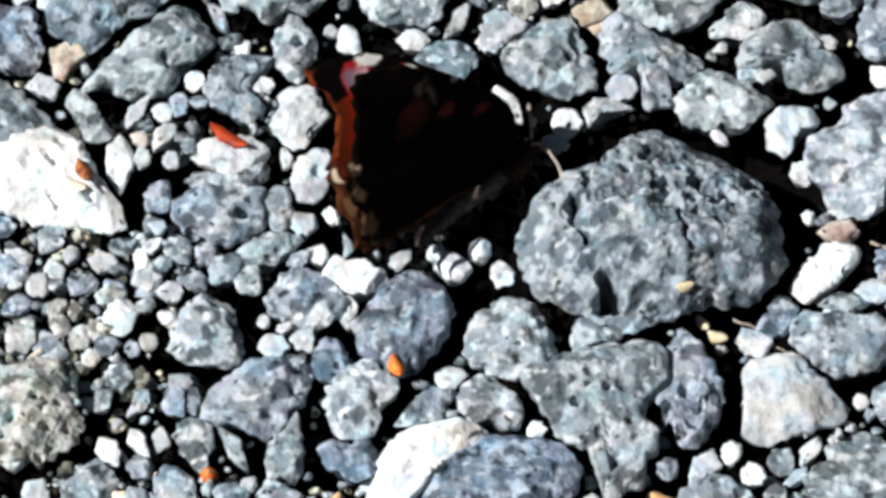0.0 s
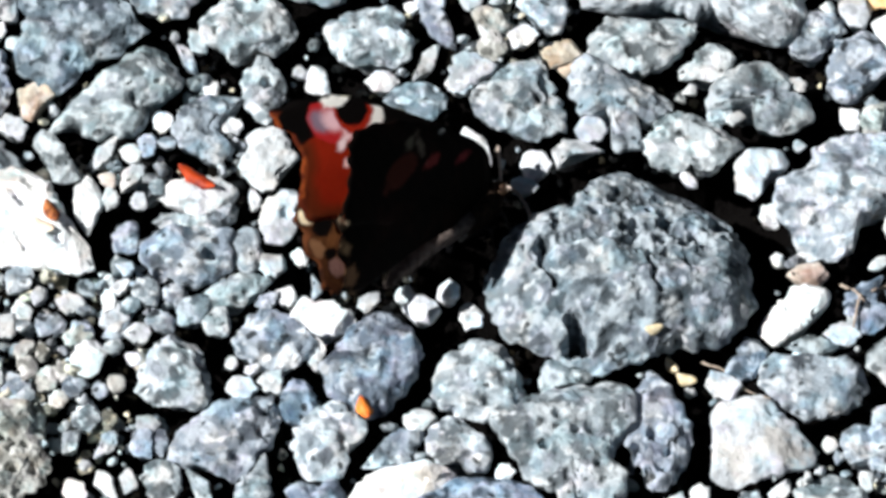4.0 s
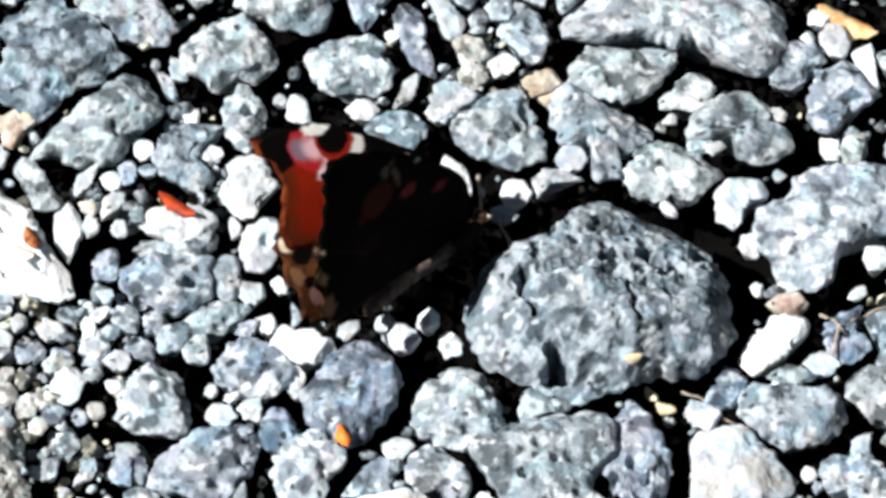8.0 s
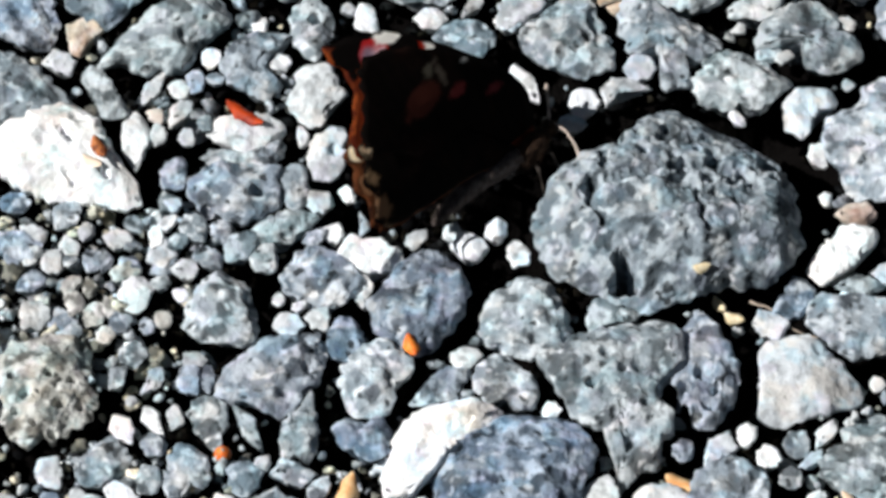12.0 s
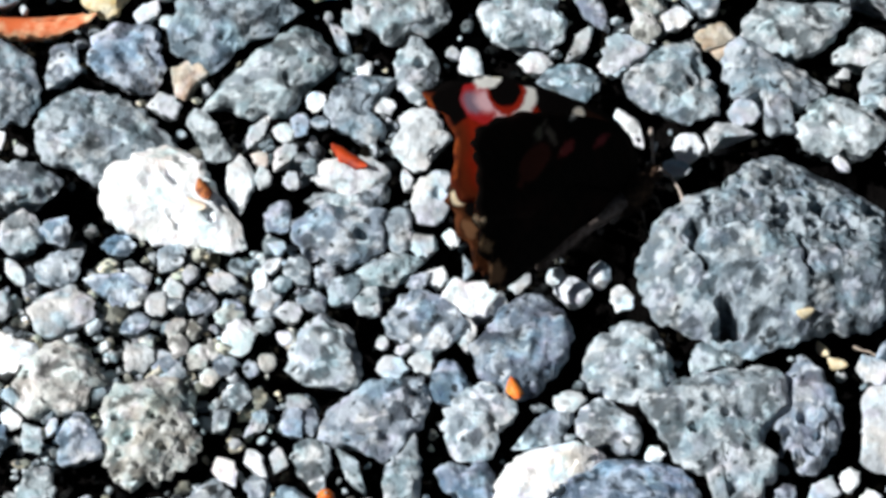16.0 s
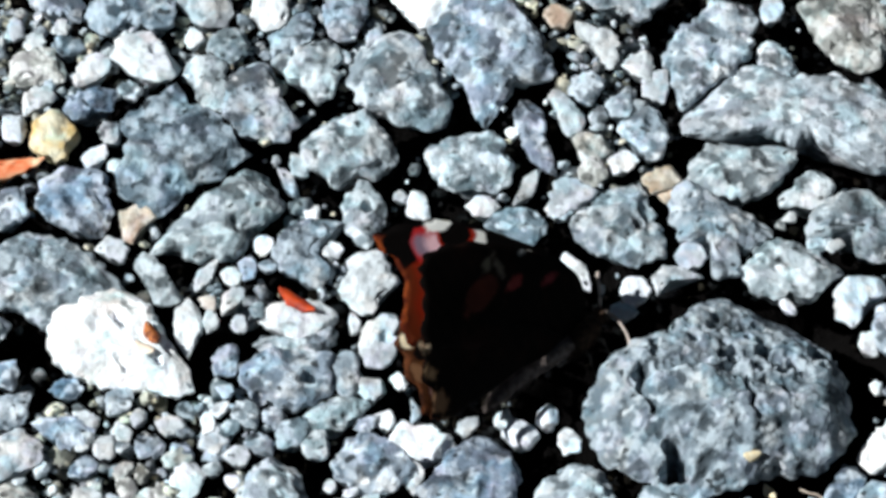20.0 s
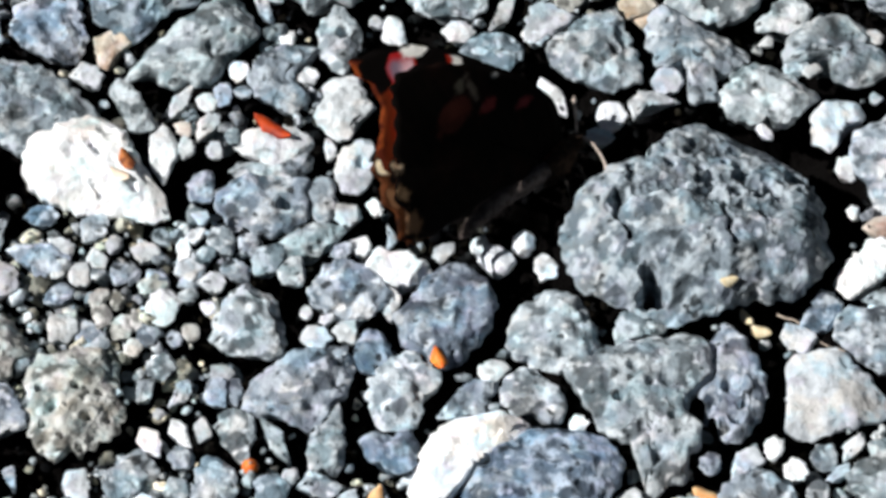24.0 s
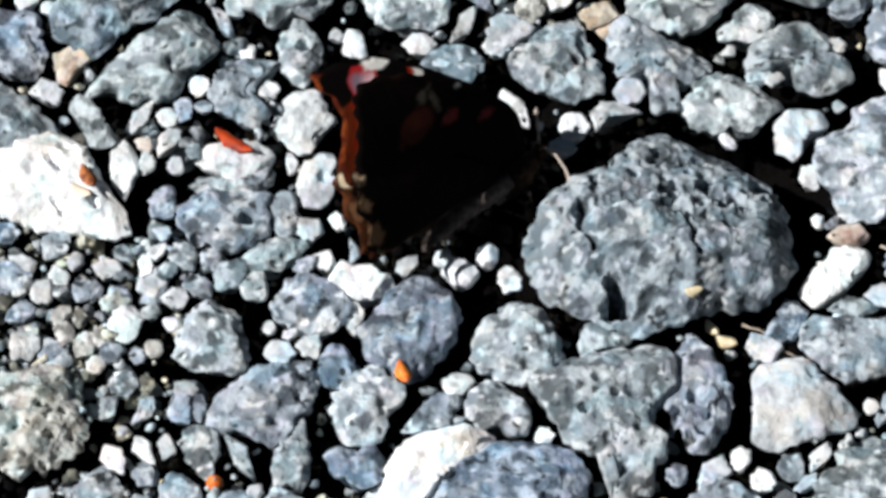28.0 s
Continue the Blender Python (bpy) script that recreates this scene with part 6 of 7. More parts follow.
def top_of(x, y):
    """The height of the stones at this place, mm."""
    hit = TOP.ray_cast(Vector((x, y, 100)), Vector((0, 0, -1)))[0]
    return hit.z if hit else -0.6


# ---------------------------------------------------------------- the butterfly
def smooth_loop(points, steps=6):
    """A closed line through the points."""
    p, n = [Vector(q) for q in points], len(points)
    out = []
    for i in range(n):
        a, b, c, d = p[i - 1], p[i], p[(i + 1) % n], p[(i + 2) % n]
        for k in range(steps):
            t = k / steps
            out.append(0.5 * (2 * b + (c - a) * t + (2 * a - 5 * b + 4 * c - d) * t * t + (3 * b - a - 3 * c + d) * t ** 3))
    return out


def wing_mesh(name, outline, upper, under, flip, lift, camber, scallop=0.0, rings=9):
    """A thin wing in its own plane (mm: x forward, y outward) with a top and an underside; rim runs from 0 at the edge to 1 inside."""
    loop = smooth_loop(outline)
    n = len(loop)
    mid = sum(loop, Vector((0, 0))) / n
    reach = max(q.y for q in loop)
    verts, rim = [], []
    for side in (1, -1):
        for r in range(rings):
            g = 1 - (r / rings) ** 1.0
            for i, q in enumerate(loop):
                s = scallop * math.sin(i * 1.05) * (1 if r == 0 and q.x < -6 else 0)
                p = mid + (q - mid) * g * (1 + s)
                z = camber * math.sin(math.pi * min(1, max(0, p.y / reach))) + 0.25 * math.sin(p.x * 0.55 + p.y * 0.3) * p.y / reach
                verts.append((p.x, p.y, z + lift + side * (0.05 if r else 0.015)))
                rim.append(r / rings)
        verts.append((mid.x, mid.y, camber * math.sin(math.pi * mid.y / reach) + lift + side * 0.05))
        rim.append(1.0)
    half = rings * n + 1
    faces, slots = [], []
    for k, side in enumerate((0, half)):
        for r in range(rings - 1):
            for i in range(n):
                j = (i + 1) % n
                q = (side + r * n + i, side + r * n + j, side + (r + 1) * n + j, side + (r + 1) * n + i)
                faces.append(q if k == 0 else q[::-1])
                slots.append(k)
        for i in range(n):
            q = (side + (rings - 1) * n + i, side + (rings - 1) * n + (i + 1) % n, side + rings * n)
            faces.append(q if k == 0 else q[::-1])
            slots.append(k)
    for i in range(n):
        j = (i + 1) % n
        faces.append((i, half + i, half + j, j))
        slots.append(1)
    me = mesh_of(name, np.array(verts) * MM, faces, [under, upper] if flip else [upper, under], slots)
    me.attributes.new("rim", "FLOAT", "POINT").data.foreach_set("value", rim)
    return me


def wing_upper(name, hind):
    """The upper side: rust red with dark costal patches and a big eye spot, browner towards the margin."""
    k = Mat(name, 0.75)
    at = k.where(False)
    sep = k.t.nodes.new("ShaderNodeSeparateXYZ")
    k.put(sep.inputs[0], at)
    attr = k.t.nodes.new("ShaderNodeAttribute")
    attr.attribute_name = "rim"
    rim = k.math("ADD", attr.outputs["Fac"], k.math("MULTIPLY", k.math("SUBTRACT", k.noise(at, 330, 3), 0.5), 0.16))
    wob = k.math("MULTIPLY", k.math("SUBTRACT", k.noise(at, 500, 4), 0.5), 0.0013)
    # the leading edge, against the outer margin
    front = k.ramp(k.math("ADD", k.math("MULTIPLY", sep.outputs["X"], 0.758), k.math("MULTIPLY", sep.outputs["Y"], 0.653)), 6.2 * MM, 7.0 * MM)

    def spot(x, y, r, sx=1.0, sy=1.0, soft=0.25, turn=0.0):
        u = k.math("SUBTRACT", sep.outputs["X"], x * MM)
        w = k.math("SUBTRACT", sep.outputs["Y"], y * MM)
        cs, sn = math.cos(radians(turn)), math.sin(radians(turn))
        a = k.math("MULTIPLY", k.math("ADD", k.math("MULTIPLY", u, cs), k.math("MULTIPLY", w, sn)), 1 / sx)
        b = k.math("MULTIPLY", k.math("SUBTRACT", k.math("MULTIPLY", w, cs), k.math("MULTIPLY", u, sn)), 1 / sy)
        d = k.math("ADD", k.math("SQRT", k.math("ADD", k.math("MULTIPLY", a, a), k.math("MULTIPLY", b, b))), wob)
        return k.ramp(d, (r + soft) * MM, (r - soft) * MM)

    k.p.inputs["Specular IOR Level"].default_value = 0.03
    scales = k.noise(at, 3500, 2, 0.8)
    black, cream = (0.0025, 0.002, 0.002), (0.98, 0.97, 0.92)
    if hind:
        c = k.mix(k.ramp(k.noise(at, 420, 4), 0.38, 0.62), (0.03, 0.010, 0.005), (0.13, 0.05, 0.018))
        c = k.mix(spot(-15.0, 11.5, 3.4), c, (0.30, 0.25, 0.2))
        c = k.mix(spot(-14.6, 11.5, 2.5), c, (0.012, 0.012, 0.016))
        c = k.mix(spot(-14.2, 11.8, 1.0), c, (0.10, 0.14, 0.38))
        c = k.mix(k.ramp(rim, 0.24, 0.06), c, k.mix(k.ramp(k.noise(at, 420, 3), 0.4, 0.6), (0.11, 0.036, 0.014), (0.022, 0.008, 0.005)))
        c = k.mix(spot(-20.3, 15.2, 0.95, 1.2, 1), c, (0.85, 0.72, 0.5))
        c = k.mix(spot(-19.6, 13.2, 1.2, 1.6, 1, 0.25, 30), c, black)
        c = k.mix(spot(-22.0, 8.2, 1.2), c, (0.26, 0.14, 0.12))
        c = k.mix(spot(-22.4, 11.4, 0.9, 1, 1.3), c, (0.24, 0.12, 0.06))
        c = k.mix(spot(-21.6, 9.9, 0.7, 1.5, 1), c, black)
    else:
        c = k.mix(k.noise(at, 260, 3), (0.20, 0.010, 0.003), (0.32, 0.022, 0.006))
        c = k.mix(k.ramp(rim, 0.34, 0.12), c, (0.12, 0.02, 0.006))
        c = k.mix(k.ramp(rim, 0.13, 0.05), c, k.mix(k.ramp(k.noise(at, 420, 3), 0.4, 0.6), (0.12, 0.026, 0.007), (0.03, 0.006, 0.004)))
        c = k.mix(spot(-1.6, 14.6, 4.2, 1, 1.25), c, black)
        c = k.mix(spot(0.6, 7.5, 4.6, 1.0, 1.3), c, (0.02, 0.008, 0.005))
        c = k.mix(spot(-14.0, 25.8, 3.4, 1.4, 1), c, (0.0025, 0.002, 0.002))
        edge = k.math("MULTIPLY", k.ramp(rim, 0.085, 0.055), k.math("SUBTRACT", 1.0, front))
        c = k.mix(edge, c, k.mix(k.ramp(k.noise(at, 500, 2), 0.42, 0.58), (0.20, 0.042, 0.010), (0.07, 0.012, 0.005)))
        c = k.mix(spot(-10.4, 22.6, 2.9, 1, 1.1), c, (0.44, 0.02, 0.022))
        c = k.mix(spot(-11.7, 23.2, 1.25, 0.9, 1.2, 0.6), c, (0.24, 0.17, 0.23))
        c = k.mix(spot(-10.3, 22.3, 1.2, 1.0, 1.3, 0.6), c, (0.86, 0.55, 0.60))
        c = k.mix(spot(-9.2, 20.1, 1.1, 1.6, 0.8, 0.5, 20), c, (0.80, 0.50, 0.52))
        c = k.mix(spot(-6.6, 20.9, 3.1), c, (0.40, 0.05, 0.012))
        c = k.mix(spot(-6.2, 20.6, 2.9), c, cream)
        c = k.mix(spot(-7.3, 21.3, 2.7), c, (0.34, 0.02, 0.008))
        c = k.mix(spot(-7.2, 21.7, 2.15), c, black)
        c = k.mix(k.math("MULTIPLY", k.ramp(rim, 0.11, 0.07), front), c, black)
        c = k.mix(spot(-8.0, 23.9, 0.95, 2.0, 0.95, 0.25, -16), c, cream)
        c = k.mix(spot(-11.3, 19.3, 0.5, 2.0, 1, 0.25, 14), c, (0.92, 0.74, 0.76))
        c = k.mix(spot(-12.3, 17.2, 0.42, 1.9, 1, 0.25, 14), c, (0.9, 0.6, 0.58))
        c = k.mix(spot(-0.9, 12.9, 0.75, 1.3, 1), c, (0.85, 0.80, 0.70))
    c = k.mix(k.math("MULTIPLY", scales, 0.14), c, (0.006, 0.004, 0.003))
    k.bump(scales, 0.5, 0.0002)
    return k.colour(c)


# dim marks of the underside, the red ones painted-in light through the wing: place, radius, stretch, colour
MARKS = ((-2.9, 16.0, 0.45, 1.2, 1, (0.700, 0.700, 0.675)), (-8.4, 18.2, 0.6, 1, 1, (0.092, 0.082, 0.063)), (-6.0, 13.5, 1.0, 1.3, 0.8, (0.155, 0.026, 0.026)), (-1.1, 10.2, 0.8, 1.2, 0.8, (0.128, 0.022, 0.026)), (-7.2, 16.9, 0.7, 0.8, 2.6, (0.100, 0.082, 0.066)),
         (-11.5, 15.5, 2.2, 1.5, 0.8, (0.055, 0.015, 0.011)), (-23.6, 8.2, 1.2, 1, 1.2, (0.182, 0.100, 0.055)), (-22.6, 12.0, 0.7, 1, 1, (0.292, 0.182, 0.100)),
         (-21.4, 15.2, 0.6, 1, 1, (0.540, 0.405, 0.270)), (-24.0, 4.5, 0.8, 1, 1.4, (0.146, 0.092, 0.055)))


def wing_under(name):
    """The underside: charcoal black with fine wavy lines and a dim brown cast; light through the wing is painted as red
    marks.
    """
    k = Mat(name, 0.9)
    k.p.inputs["Specular IOR Level"].default_value = 0.03
    at = k.where(False)
    wave = k.t.nodes.new("ShaderNodeTexWave")
    wave.inputs["Scale"].default_value, wave.inputs["Distortion"].default_value, wave.inputs["Detail"].default_value = 170, 9, 4
    k.put(wave.inputs["Vector"], at)
    c = k.mix(k.math("MULTIPLY", k.math("MULTIPLY", wave.outputs["Fac"], k.noise(at, 240, 3)), 0.9), (0.003, 0.0023, 0.002), (0.006, 0.004, 0.0035))
    c = k.mix(k.ramp(k.noise(at, 160, 3), 0.5, 0.75), c, (0.011, 0.005, 0.004))
    sep = k.t.nodes.new("ShaderNodeSeparateXYZ")
    k.put(sep.inputs[0], at)
    for x, y, r, sx, sy, tone in MARKS:
        a = k.math("MULTIPLY", k.math("SUBTRACT", sep.outputs["X"], x * MM), 1 / sx)
        b = k.math("MULTIPLY", k.math("SUBTRACT", sep.outputs["Y"], y * MM), 1 / sy)
        d = k.math("SQRT", k.math("ADD", k.math("MULTIPLY", a, a), k.math("MULTIPLY", b, b)))
        d = k.math("ADD", d, k.math("MULTIPLY", k.math("SUBTRACT", k.noise(at, 420, 4), 0.5), 0.003))
        c = k.mix(k.ramp(d, (r + 0.5) * MM, (r - 0.5) * MM), c, tone)
    k.bump(k.noise(at, 1800, 3), 0.2, 0.0001)
    return k.colour(c)


def tube(path, radii, sides=8):
    """A round rod along a path of points (mm), with a radius at each."""
    verts, faces = [], []
    pts = [Vector(q) for q in path]
    for i, q in enumerate(pts):
        way = (pts[min(i + 1, len(pts) - 1)] - pts[max(i - 1, 0)]).normalized()
        a = way.orthogonal().normalized()
        b = way.cross(a)
        for s in range(sides):
            t = 2 * math.pi * s / sides
            verts.append(q + (a * math.cos(t) + b * math.sin(t)) * radii[i])
    for i in range(len(pts) - 1):
        for s in range(sides):
            r = (s + 1) % sides
            faces.append((i * sides + s, i * sides + r, (i + 1) * sides + r, (i + 1) * sides + s))
    faces.append(tuple(range(sides))[::-1])
    faces.append(tuple((len(pts) - 1) * sides + s for s in range(sides)))
    return np.array([tuple(v) for v in verts]), faces


def blob(radii, at, seed=0, rough=0.0, level=4):
    d, f = ico(level)
    rng = np.random.default_rng(seed)
    p = d * np.array(radii)
    if rough:
        s = sum(np.sin(d @ (rng.normal(size=3) * 14) + rng.uniform(0, 6)) for _ in range(8)) / 8
        p = p * (1 + rough * s)[:, None]
    return p + np.array(at), f


def hairs(count, radii, at, length, seed):
    """Short fur standing on an egg-shaped body, leaning back."""
    rng = np.random.default_rng(seed)
    verts, faces = [], []
    for _ in range(count):
        d = rng.normal(size=3)
        d = d / np.linalg.norm(d)
        root = d * np.array(radii) + np.array(at)
        tip = root + (d + np.array((-0.8, 0, 0.1))) * length * rng.uniform(0.5, 1.0)
        side = np.cross(d, rng.normal(size=3))
        side = side / np.linalg.norm(side) * 0.05
        i = len(verts)
        verts += [root - side, root + side, tip]
        faces.append((i, i + 1, i + 2))
    return np.array(verts), faces


FUR = plain("brown_black_fur", (0.035, 0.022, 0.016), (0.07, 0.042, 0.028), 0.9, 1500, 0.1)
ABDOMEN = plain("grey_brown_abdomen", (0.085, 0.066, 0.06), (0.17, 0.138, 0.125), 0.9, 1200, 0.1)
CHITIN = plain("dark_chitin", (0.03, 0.02, 0.015), (0.06, 0.035, 0.02), 0.4, 1500, 0.5)
STALK = plain("pale_brown_antenna", (0.38, 0.31, 0.27), (0.5, 0.42, 0.37), 0.6, 2500)
LEG = plain("greyish_leg", (0.04, 0.032, 0.027), (0.09, 0.075, 0.065), 0.7, 2500)

butterfly = tagged(new("butterfly"), "peacock butterfly with dark, half-closed wings resting on the gravel", "butterfly")
butterfly.matrix_world = pose(BUTTERFLY[0] * MM, BUTTERFLY[1] * MM, BUTTERFLY[2] * MM, 0, 0, BUTTERFLY[3])


def both(a, b):
    va, fa = a
    vb, fb = b
    return np.concatenate([va, vb]), [tuple(q) for q in fa] + [tuple(int(i) + len(va) for i in q) for q in fb]


part("thorax", mesh_of("thorax", *[(v * MM if i == 0 else v) for i, v in enumerate(both(blob((3.2, 1.9, 2.0), (0.4, 0, 0), 1, 0.05), hairs(900, (3.1, 1.8, 1.9), (0.4, 0, 0), 1.1, 2)))], [FUR]), butterfly)
head = part("head", mesh_of("head", *[(v * MM if i == 0 else v) for i, v in enumerate(both(blob((1.15, 1.2, 1.1), (4.3, 0, 0.1), 2, 0.05, 3), hairs(250, (1.1, 1.1, 1.0), (4.3, 0, 0.1), 0.7, 3)))], [FUR]), butterfly)
for s in (1, -1):
    v, f = blob((0.62, 0.42, 0.66), (4.7, s * 0.95, 0.25), level=3)
    part("eye", mesh_of("eye", v * MM, f, [CHITIN]), head, "round dark eye")
v, f = tube([(5.2, 0, -0.2), (5.9, 0, 0.1), (6.4, 0, 0.6)], [0.32, 0.3, 0.1])
part("palp", mesh_of("palp", v * MM, f, [FUR]), head)
x = [-1.8 - i * 1.35 for i in range(12)]
r = [1.2, 1.4, 1.5, 1.52, 1.5, 1.45, 1.36, 1.24, 1.1, 0.9, 0.6, 0.15]
v, f = tube([(q, min(1.7, 0.32 * i), 0.75 - 0.03 * i - 0.003 * i * i) for i, q in enumerate(x)], [a * (1.05 if i % 2 else 0.97) for i, a in enumerate(r)], 16)
part("abdomen", mesh_of("abdomen", *[(w * MM if i == 0 else w) for i, w in enumerate(both((v, f), hairs(1500, (6.6, 1.35, 1.3), (-9.6, 1.6, 0.35), 0.6, 5)))], [ABDOMEN]), butterfly, "grey-brown furry abdomen")
for name, path in (("antenna", [(4.9, -0.5, 0.8), (4.7, -2.4, 1.2), (3.8, -4.6, 1.2), (2.7, -6.4, 1.0)]), ("antenna", [(4.9, 0.5, 0.8), (5.6, 1.2, 1.8), (6.6, 2.2, 2.6), (7.8, 3.4, 3.0)])):
    fine = []
    for i in range(13):
        u = i / 12 * (len(path) - 1)
        a = min(int(u), len(path) - 2)
        fine.append(Vector(path[a]).lerp(Vector(path[a + 1]), u - a))
    v, f = tube(fine, [0.2] * 10 + [0.22, 0.34, 0.22], 8)
    part(name, mesh_of(name, v * MM, f, [STALK]), butterfly, "thin pale antenna with a thickened tip")
for s in (1, -1):
    for x, fx, out in ((1.6, 2.0, 4.2), (-0.6, -1.8, 4.8)):
        v, f = tube([(x, s * 1.1, -1.0), (x + (fx - x) * 0.5, s * out * 0.6, -0.4), (fx, s * out * 0.85, -2.8), (fx - 0.3, s * out, -4.6)], [0.34, 0.3, 0.2, 0.13])
        part("leg", mesh_of("leg", v * MM, f, [LEG]), butterfly)

FORE = [(1.4, 0.6), (3.4, 6.6), (2.2, 11.0), (-0.4, 15.0), (-4.2, 20.6), (-7.6, 24.2), (-11.2, 26.4), (-15.2, 28.2), (-16.6, 26.6), (-15.8, 24.2), (-17.4, 21.0), (-20.2, 18.8),
        (-21.8, 15.6), (-17.0, 11.6), (-9.0, 5.2), (-3.0, 0.8)]
HIND = [(-1.5, 0.6), (-5.5, 6.4), (-12.0, 12.4), (-19.0, 16.6), (-22.0, 16.2), (-22.6, 13.8), (-24.2, 12.6), (-24.0, 9.8), (-25.4, 7.8), (-24.9, 6.2), (-24.2, 5.5), (-22.0, 4.8), (-17.5, 3.9), (-9.0, 2.4), (-3.5, 0.4)]
UPPER, UPPER_HIND, UNDER = wing_upper("rust_red_wing_with_eye_spot", False), wing_upper("brown_hind_wing", True), wing_under("charcoal_wing_underside")
# the right fore wing is a little shorter and its margin less hollow
FULL = [(1.4, 0.6), (3.2, 6.2), (1.6, 10.6), (-1.6, 14.8), (-5.0, 18.6), (-8.2, 21.6), (-11.4, 23.6), (-14.6, 24.8), (-16.6, 24.2), (-17.6, 22.9), (-18.8, 20.9), (-20.6, 18.5)] + FORE[12:]
WINGS = []
for flip in (False, True):
    up = -1 if flip else 1
    wing = part("wing", wing_mesh("wing", FULL if flip else FORE, UPPER, UNDER, flip, 0.12 * up, 1.3 if flip else 2.2, 0.026), butterfly, "rust-red wing with an eye spot and a black underside")
    part("hind_wing", wing_mesh("hind_wing", HIND, UPPER_HIND, UNDER, flip, -0.1 * up, 1.0 if flip else 1.6, 0.024), wing, "brown-edged hind wing with a black underside")
    WINGS.append(wing)


# ---------------------------------------------------------------- small litter
RED = plain("red_brown_bud_scale", (0.16, 0.008, 0.003), (0.55, 0.06, 0.007), 0.6, 420)
ORANGE = plain("orange_seed", (0.74, 0.14, 0.02), (0.9, 0.32, 0.05), 0.5, 900)
STRAW = plain("dry_straw", (0.74, 0.60, 0.36), (0.85, 0.76, 0.56), 0.7, 900)
TWIG = plain("pale_stalk", (0.34, 0.27, 0.22), (0.55, 0.46, 0.38), 0.8, 900)
RUST = plain("rust_brown_leaf", (0.10, 0.018, 0.006), (0.50, 0.17, 0.05), 0.7, 700)
PALE = plain("pale_peach_leaf", (0.72, 0.52, 0.36), (0.86, 0.74, 0.6), 0.7, 600)
FLAME = plain("red_and_cream_leaf", (0.72, 0.16, 0.05), (0.95, 0.78, 0.50), 0.7, 190)
LEAF = plain("dry_orange_leaf", (0.70, 0.33, 0.12), (0.85, 0.6, 0.33), 0.7, 500)


def scale_of_bud(name, label, category, x, y, length, width, turn, tilt, material, lift=0.35, thick=0.5):
    """A pointed, hollowed scale or husk, lying on what is under it."""
    d, f = ico(4)
    v = d * np.array((length / 2, width / 2, thick))
    v[:, 1] = v[:, 1] * (1.1 - 0.55 * np.abs(v[:, 0] / length * 2) ** 3) + 0.06 * width * np.sin(v[:, 0] * 3.1)
    v[:, 2] = v[:, 2] - 0.22 * width * (v[:, 1] / width * 2) ** 2 + 0.12 * length * (v[:, 0] / length * 2) ** 2
    ob = new(name, mesh_of(name, v * MM, f, [material]))
    ob.matrix_world = pose(x * MM, y * MM, (top_of(x, y) + lift) * MM, 0, tilt, turn)
    return tagged(ob, label, category)


def seed_ball(x, y, r, material, lift=0.6):
    ball = new("seed", mesh_of("seed", blob((r, r, r * 0.95), (0, 0, 0), 4, 0.03)[0] * MM, ico(4)[1], [material]))
    ball.location = (x * MM, y * MM, (top_of(x, y) + r * lift) * MM)
    v, f = tube([(0, 0, r * 0.9), (0.15 * r, 0, r * 1.12)], [0.25 * r, 0.16 * r])
    part("stub", mesh_of("stub", v * MM, f, [STALK]), ball)
    return tagged(ball, "round orange seed lying between stones", "seed")


def stalk(x0, y0, x1, y1, r, lift=0.3):
    n = 9
    pts = []
    for i in range(n):
        u = i / (n - 1)
        x, y = x0 + (x1 - x0) * u, y0 + (y1 - y0) * u + 0.5 * math.sin(u * 5)
        pts.append((x, y, max(top_of(x, y), -0.6) + lift))
    z = [q[2] for q in pts]
    pts = [(p[0], p[1], (z[max(i - 1, 0)] + z[i] + z[min(i + 1, n - 1)]) / 3 + 0.2) for i, p in enumerate(pts)]
    v, f = tube(pts, [r * (1 - 0.4 * i / n) for i in range(n)])
    return tagged(new("dry_stalk", mesh_of("dry_stalk", v * MM, f, [TWIG])), "thin dry plant stalk lying across stones", "stalk")


scale_of_bud("bud_scale", "red-brown bud scale lying on a white stone", "bud scale", -27.4, 16.2, 5.8, 1.9, -36, 4, RED, 0.6, 0.32)
scale_of_bud("bud_scale", "small orange bud scale caught beside a grey stone", "bud scale", -5.8, -19.2, 3.4, 1.7, -68, 0, ORANGE, 0.35, 0.5)
seed_ball(-28.9, -34.2, 1.05, ORANGE)
scale_of_bud("husk", "yellow dry husk lying between stones", "husk", 32.6, -11.2, 2.6, 1.2, -55, 0, STRAW, 0.35, 0.5)
scale_of_bud("husk", "cream dry husk beside a stalk", "husk", 34.4, -13.2, 2.8, 1.5, -20, 0, STRAW, 0.35, 0.5)
scale_of_bud("husk", "pale flat husk on a stone's edge", "husk", 30.2, -9.6, 2.4, 1.3, 10, 0, STRAW, 0.35, 0.5)
stalk(36.4, -10.8, 44.6, -17.2, 0.14)
scale_of_bud("leaf_scrap", "upright scrap of dry orange leaf", "leaf scrap", -13.6, -41.0, 7.5, 2.6, 80, 0, LEAF, 1.0, 0.5)
scale_of_bud("leaf_scrap", "yellow and pink scrap of dry leaf", "leaf scrap", 27.2, -37.9, 4.0, 2.4, -30, 0, LEAF, 0.35, 0.5)
scale_of_bud("leaf_scrap", "orange scrap of dry leaf beside a white stone", "leaf scrap", -45.6, 9.7, 3.6, 1.7, -62, 0, RUST, 0.3, 0.35)
scale_of_bud("leaf_scrap", "tan curled scrap of leaf on a white stone", "leaf scrap", -46.4, 7.6, 3.0, 1.5, -30, 0, PALE, 0.2, 0.3)
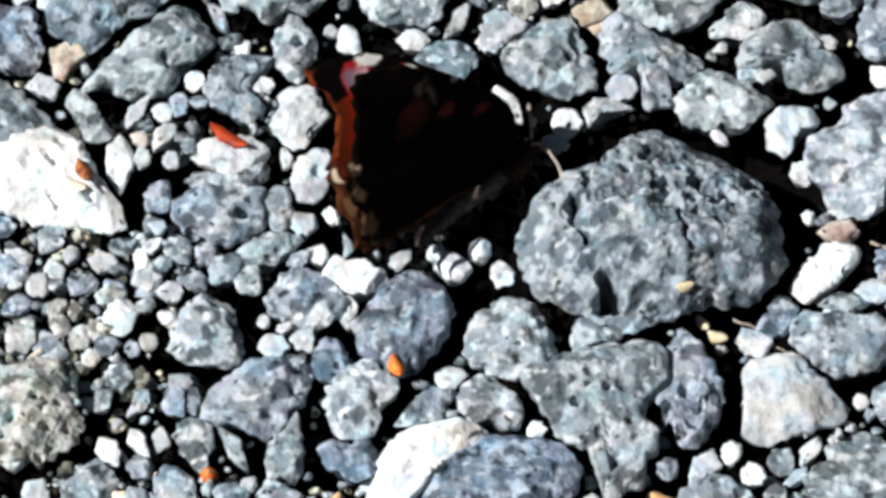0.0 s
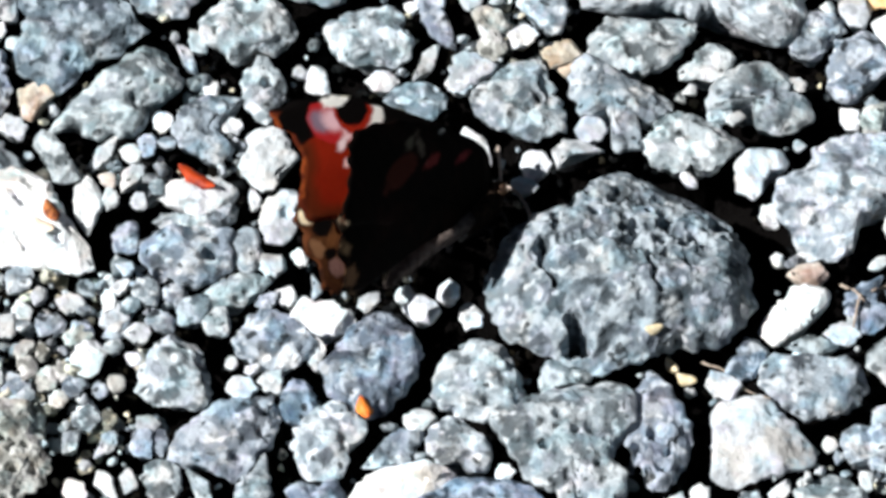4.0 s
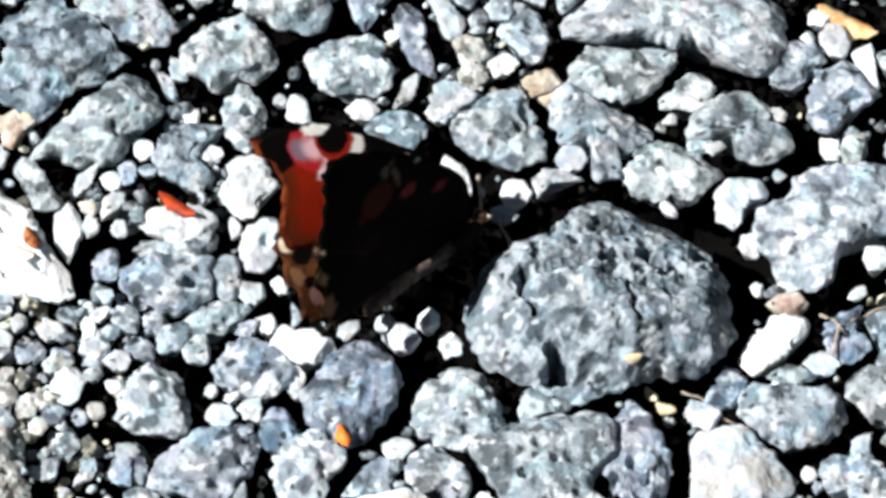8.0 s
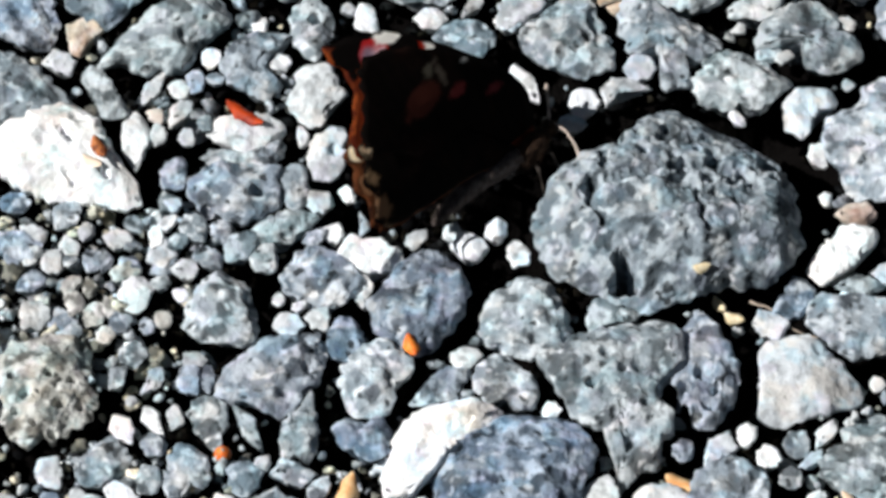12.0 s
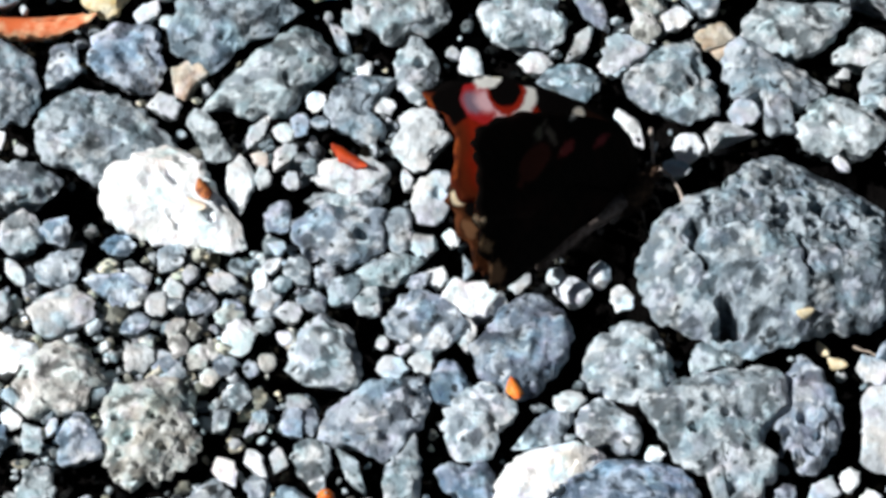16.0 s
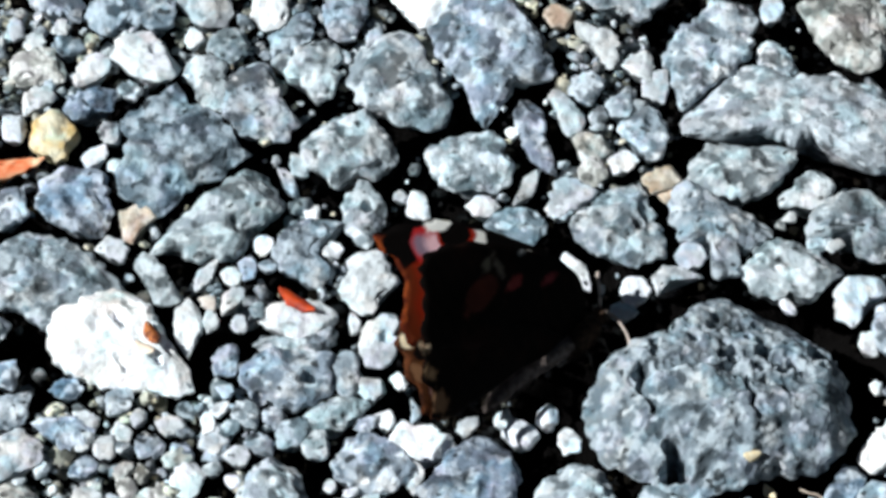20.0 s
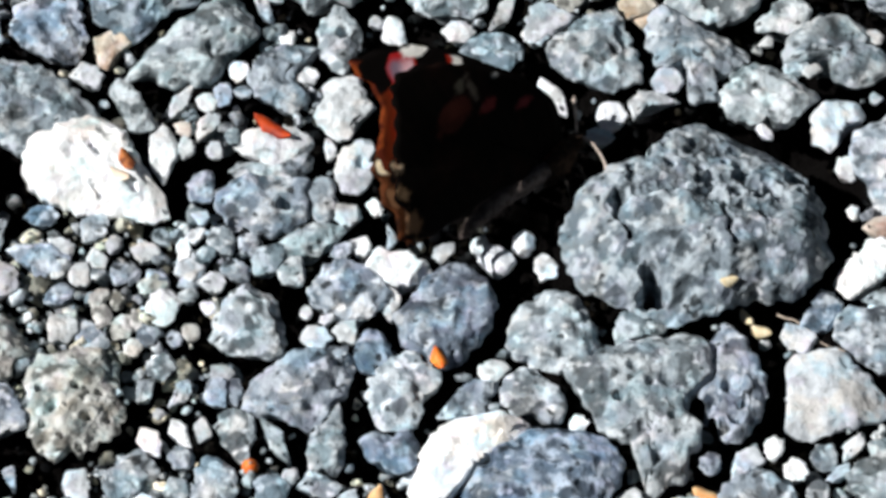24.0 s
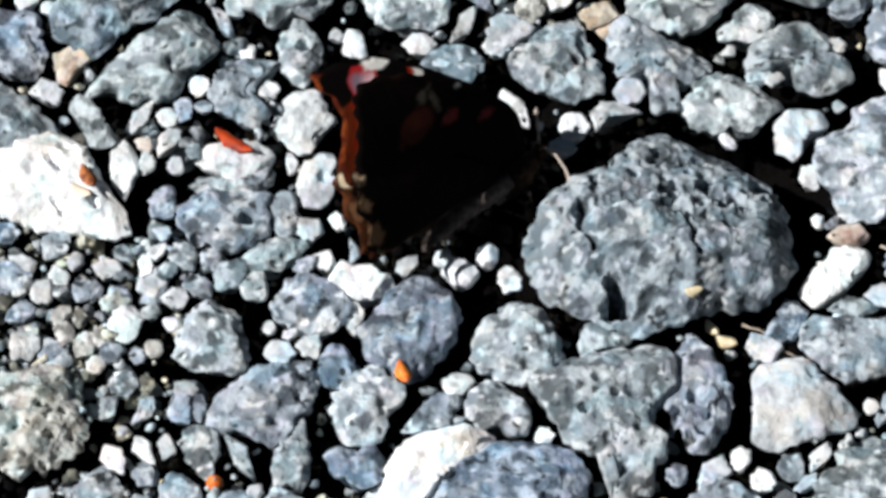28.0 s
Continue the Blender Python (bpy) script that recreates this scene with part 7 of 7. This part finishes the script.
scale_of_bud("leaf_scrap", "pale orange scrap of dry leaf between small stones", "leaf scrap", 48.6, -42.3, 5.0, 1.8, -50, 0, PALE, 0.6, 0.4)
scale_of_bud("leaf_scrap", "curled orange and cream leaf scrap on a pale stone", "leaf scrap", 64.8, 3.9, 4.6, 2.4, -35, 0, LEAF, 0.5, 0.4)
scale_of_bud("leaf_scrap", "long bright orange dry leaf lying on grey stones", "leaf scrap", -69.4, 38.3, 17.5, 3.4, 2, 0, FLAME, 0.5, 0.5)
scale_of_bud("leaf_scrap", "peach scrap of dry leaf on the grit", "leaf scrap", 20.1, 35.5, 3.2, 2.0, 15, 0, PALE, 0.35, 0.5)
scale_of_bud("leaf_scrap", "bright orange scrap of dry leaf on the stones", "leaf scrap", 59.4, 47.7, 9, 3.2, -32, 0, LEAF, 0.35, 0.5)
stalk(54.1, 1.1, 57.0, -2.2, 0.2)
stalk(58.0, -1.0, 63.0, 2.1, 0.18)
stalk(62.9, 2.5, 68.9, -2.4, 0.26)
stalk(62.9, 2.5, 68.9, 8.6, 0.22)
stalk(56.6, -1.7, 55.4, -6.0, 0.2)


def motions():
    """Both wings beat slowly about the body: seconds, the left and the right wing's angle from flat on the left side, and how far the right one is drawn back."""
    rows = [
        (0, 45, 58.3, -3.5),
        (0.5, 45, 57.3, -3),
        (1, 45, 57.3, -3),
        (1.5, 44.2, 59.8, -3),
        (2, 43.4, 66.3, -2),
        (2.5, 43.4, 71.3, -2),
        (4.5, 43.4, 71.3, -2),
        (5, 43.4, 71.3, -2),
        (5.5, 43.4, 68.3, -2),
        (6, 43.4, 66.3, -2),
        (6.5, 43.4, 66.3, -2),
        (7, 43.4, 65.3, -2),
        (7.5, 43.4, 64.3, -2),
        (8, 43.4, 69.3, -1),
        (8.5, 43.4, 61.8, -1),
        (9, 43.4, 59.5, -2),
        (9.5, 44.5, 56.3, -2),
        (10, 45.5, 55.3, -2),
        (10.5, 45.5, 54.3, -2),
        (11, 45.5, 54.3, -2),
        (11.5, 45.5, 54.8, -2),
        (12, 45.5, 54.8, -2),
        (12.5, 45.5, 56.3, -2),
        (14.5, 43.6, 60.5, 4),
        (15, 43.6, 60.5, 4),
        (15.5, 43.6, 61.5, 4),
        (16, 43.6, 62.5, 4),
        (16.5, 43.6, 62, 4),
        (17, 43.6, 62, 4),
        (17.5, 44, 62.2, 3.1),
        (18, 44.3, 62.4, 2.2),
        (18.5, 44.6, 61.6, 1.4),
        (19, 45, 60.3, 0.5),
        (20, 45.1, 60.1, -0.2),
        (20.5, 45.1, 59.1, -0.6),
        (21, 45.1, 58.5, -1),
        (21.5, 45.1, 58.4, -1.1),
        (23.5, 45.2, 57.6, -1.4),
        (24, 45.3, 57.5, -1.4),
        (24.5, 45.3, 56.5, -1.5),
        (25, 45.3, 56, -1.6),
        (25.5, 45.4, 55.5, -1.6),
        (26, 45.4, 56.5, -1.7),
        (27, 45.4, 56.5, -1.9),
        (27.5, 45.5, 57, -1.9),
        (28, 45.5, 57.5, -2),
    ]
    walk(WINGS[0], [(t, pose(0, 0, 0.7 * MM, left - 1.5, 0, 0)) for t, left, right, back in rows])
    walk(WINGS[1], [(t, pose(0, 0, 0.7 * MM, right, 0, 0) @ pose(0, 0, 0, 0, 0, back)) for t, left, right, back in rows])


motions()
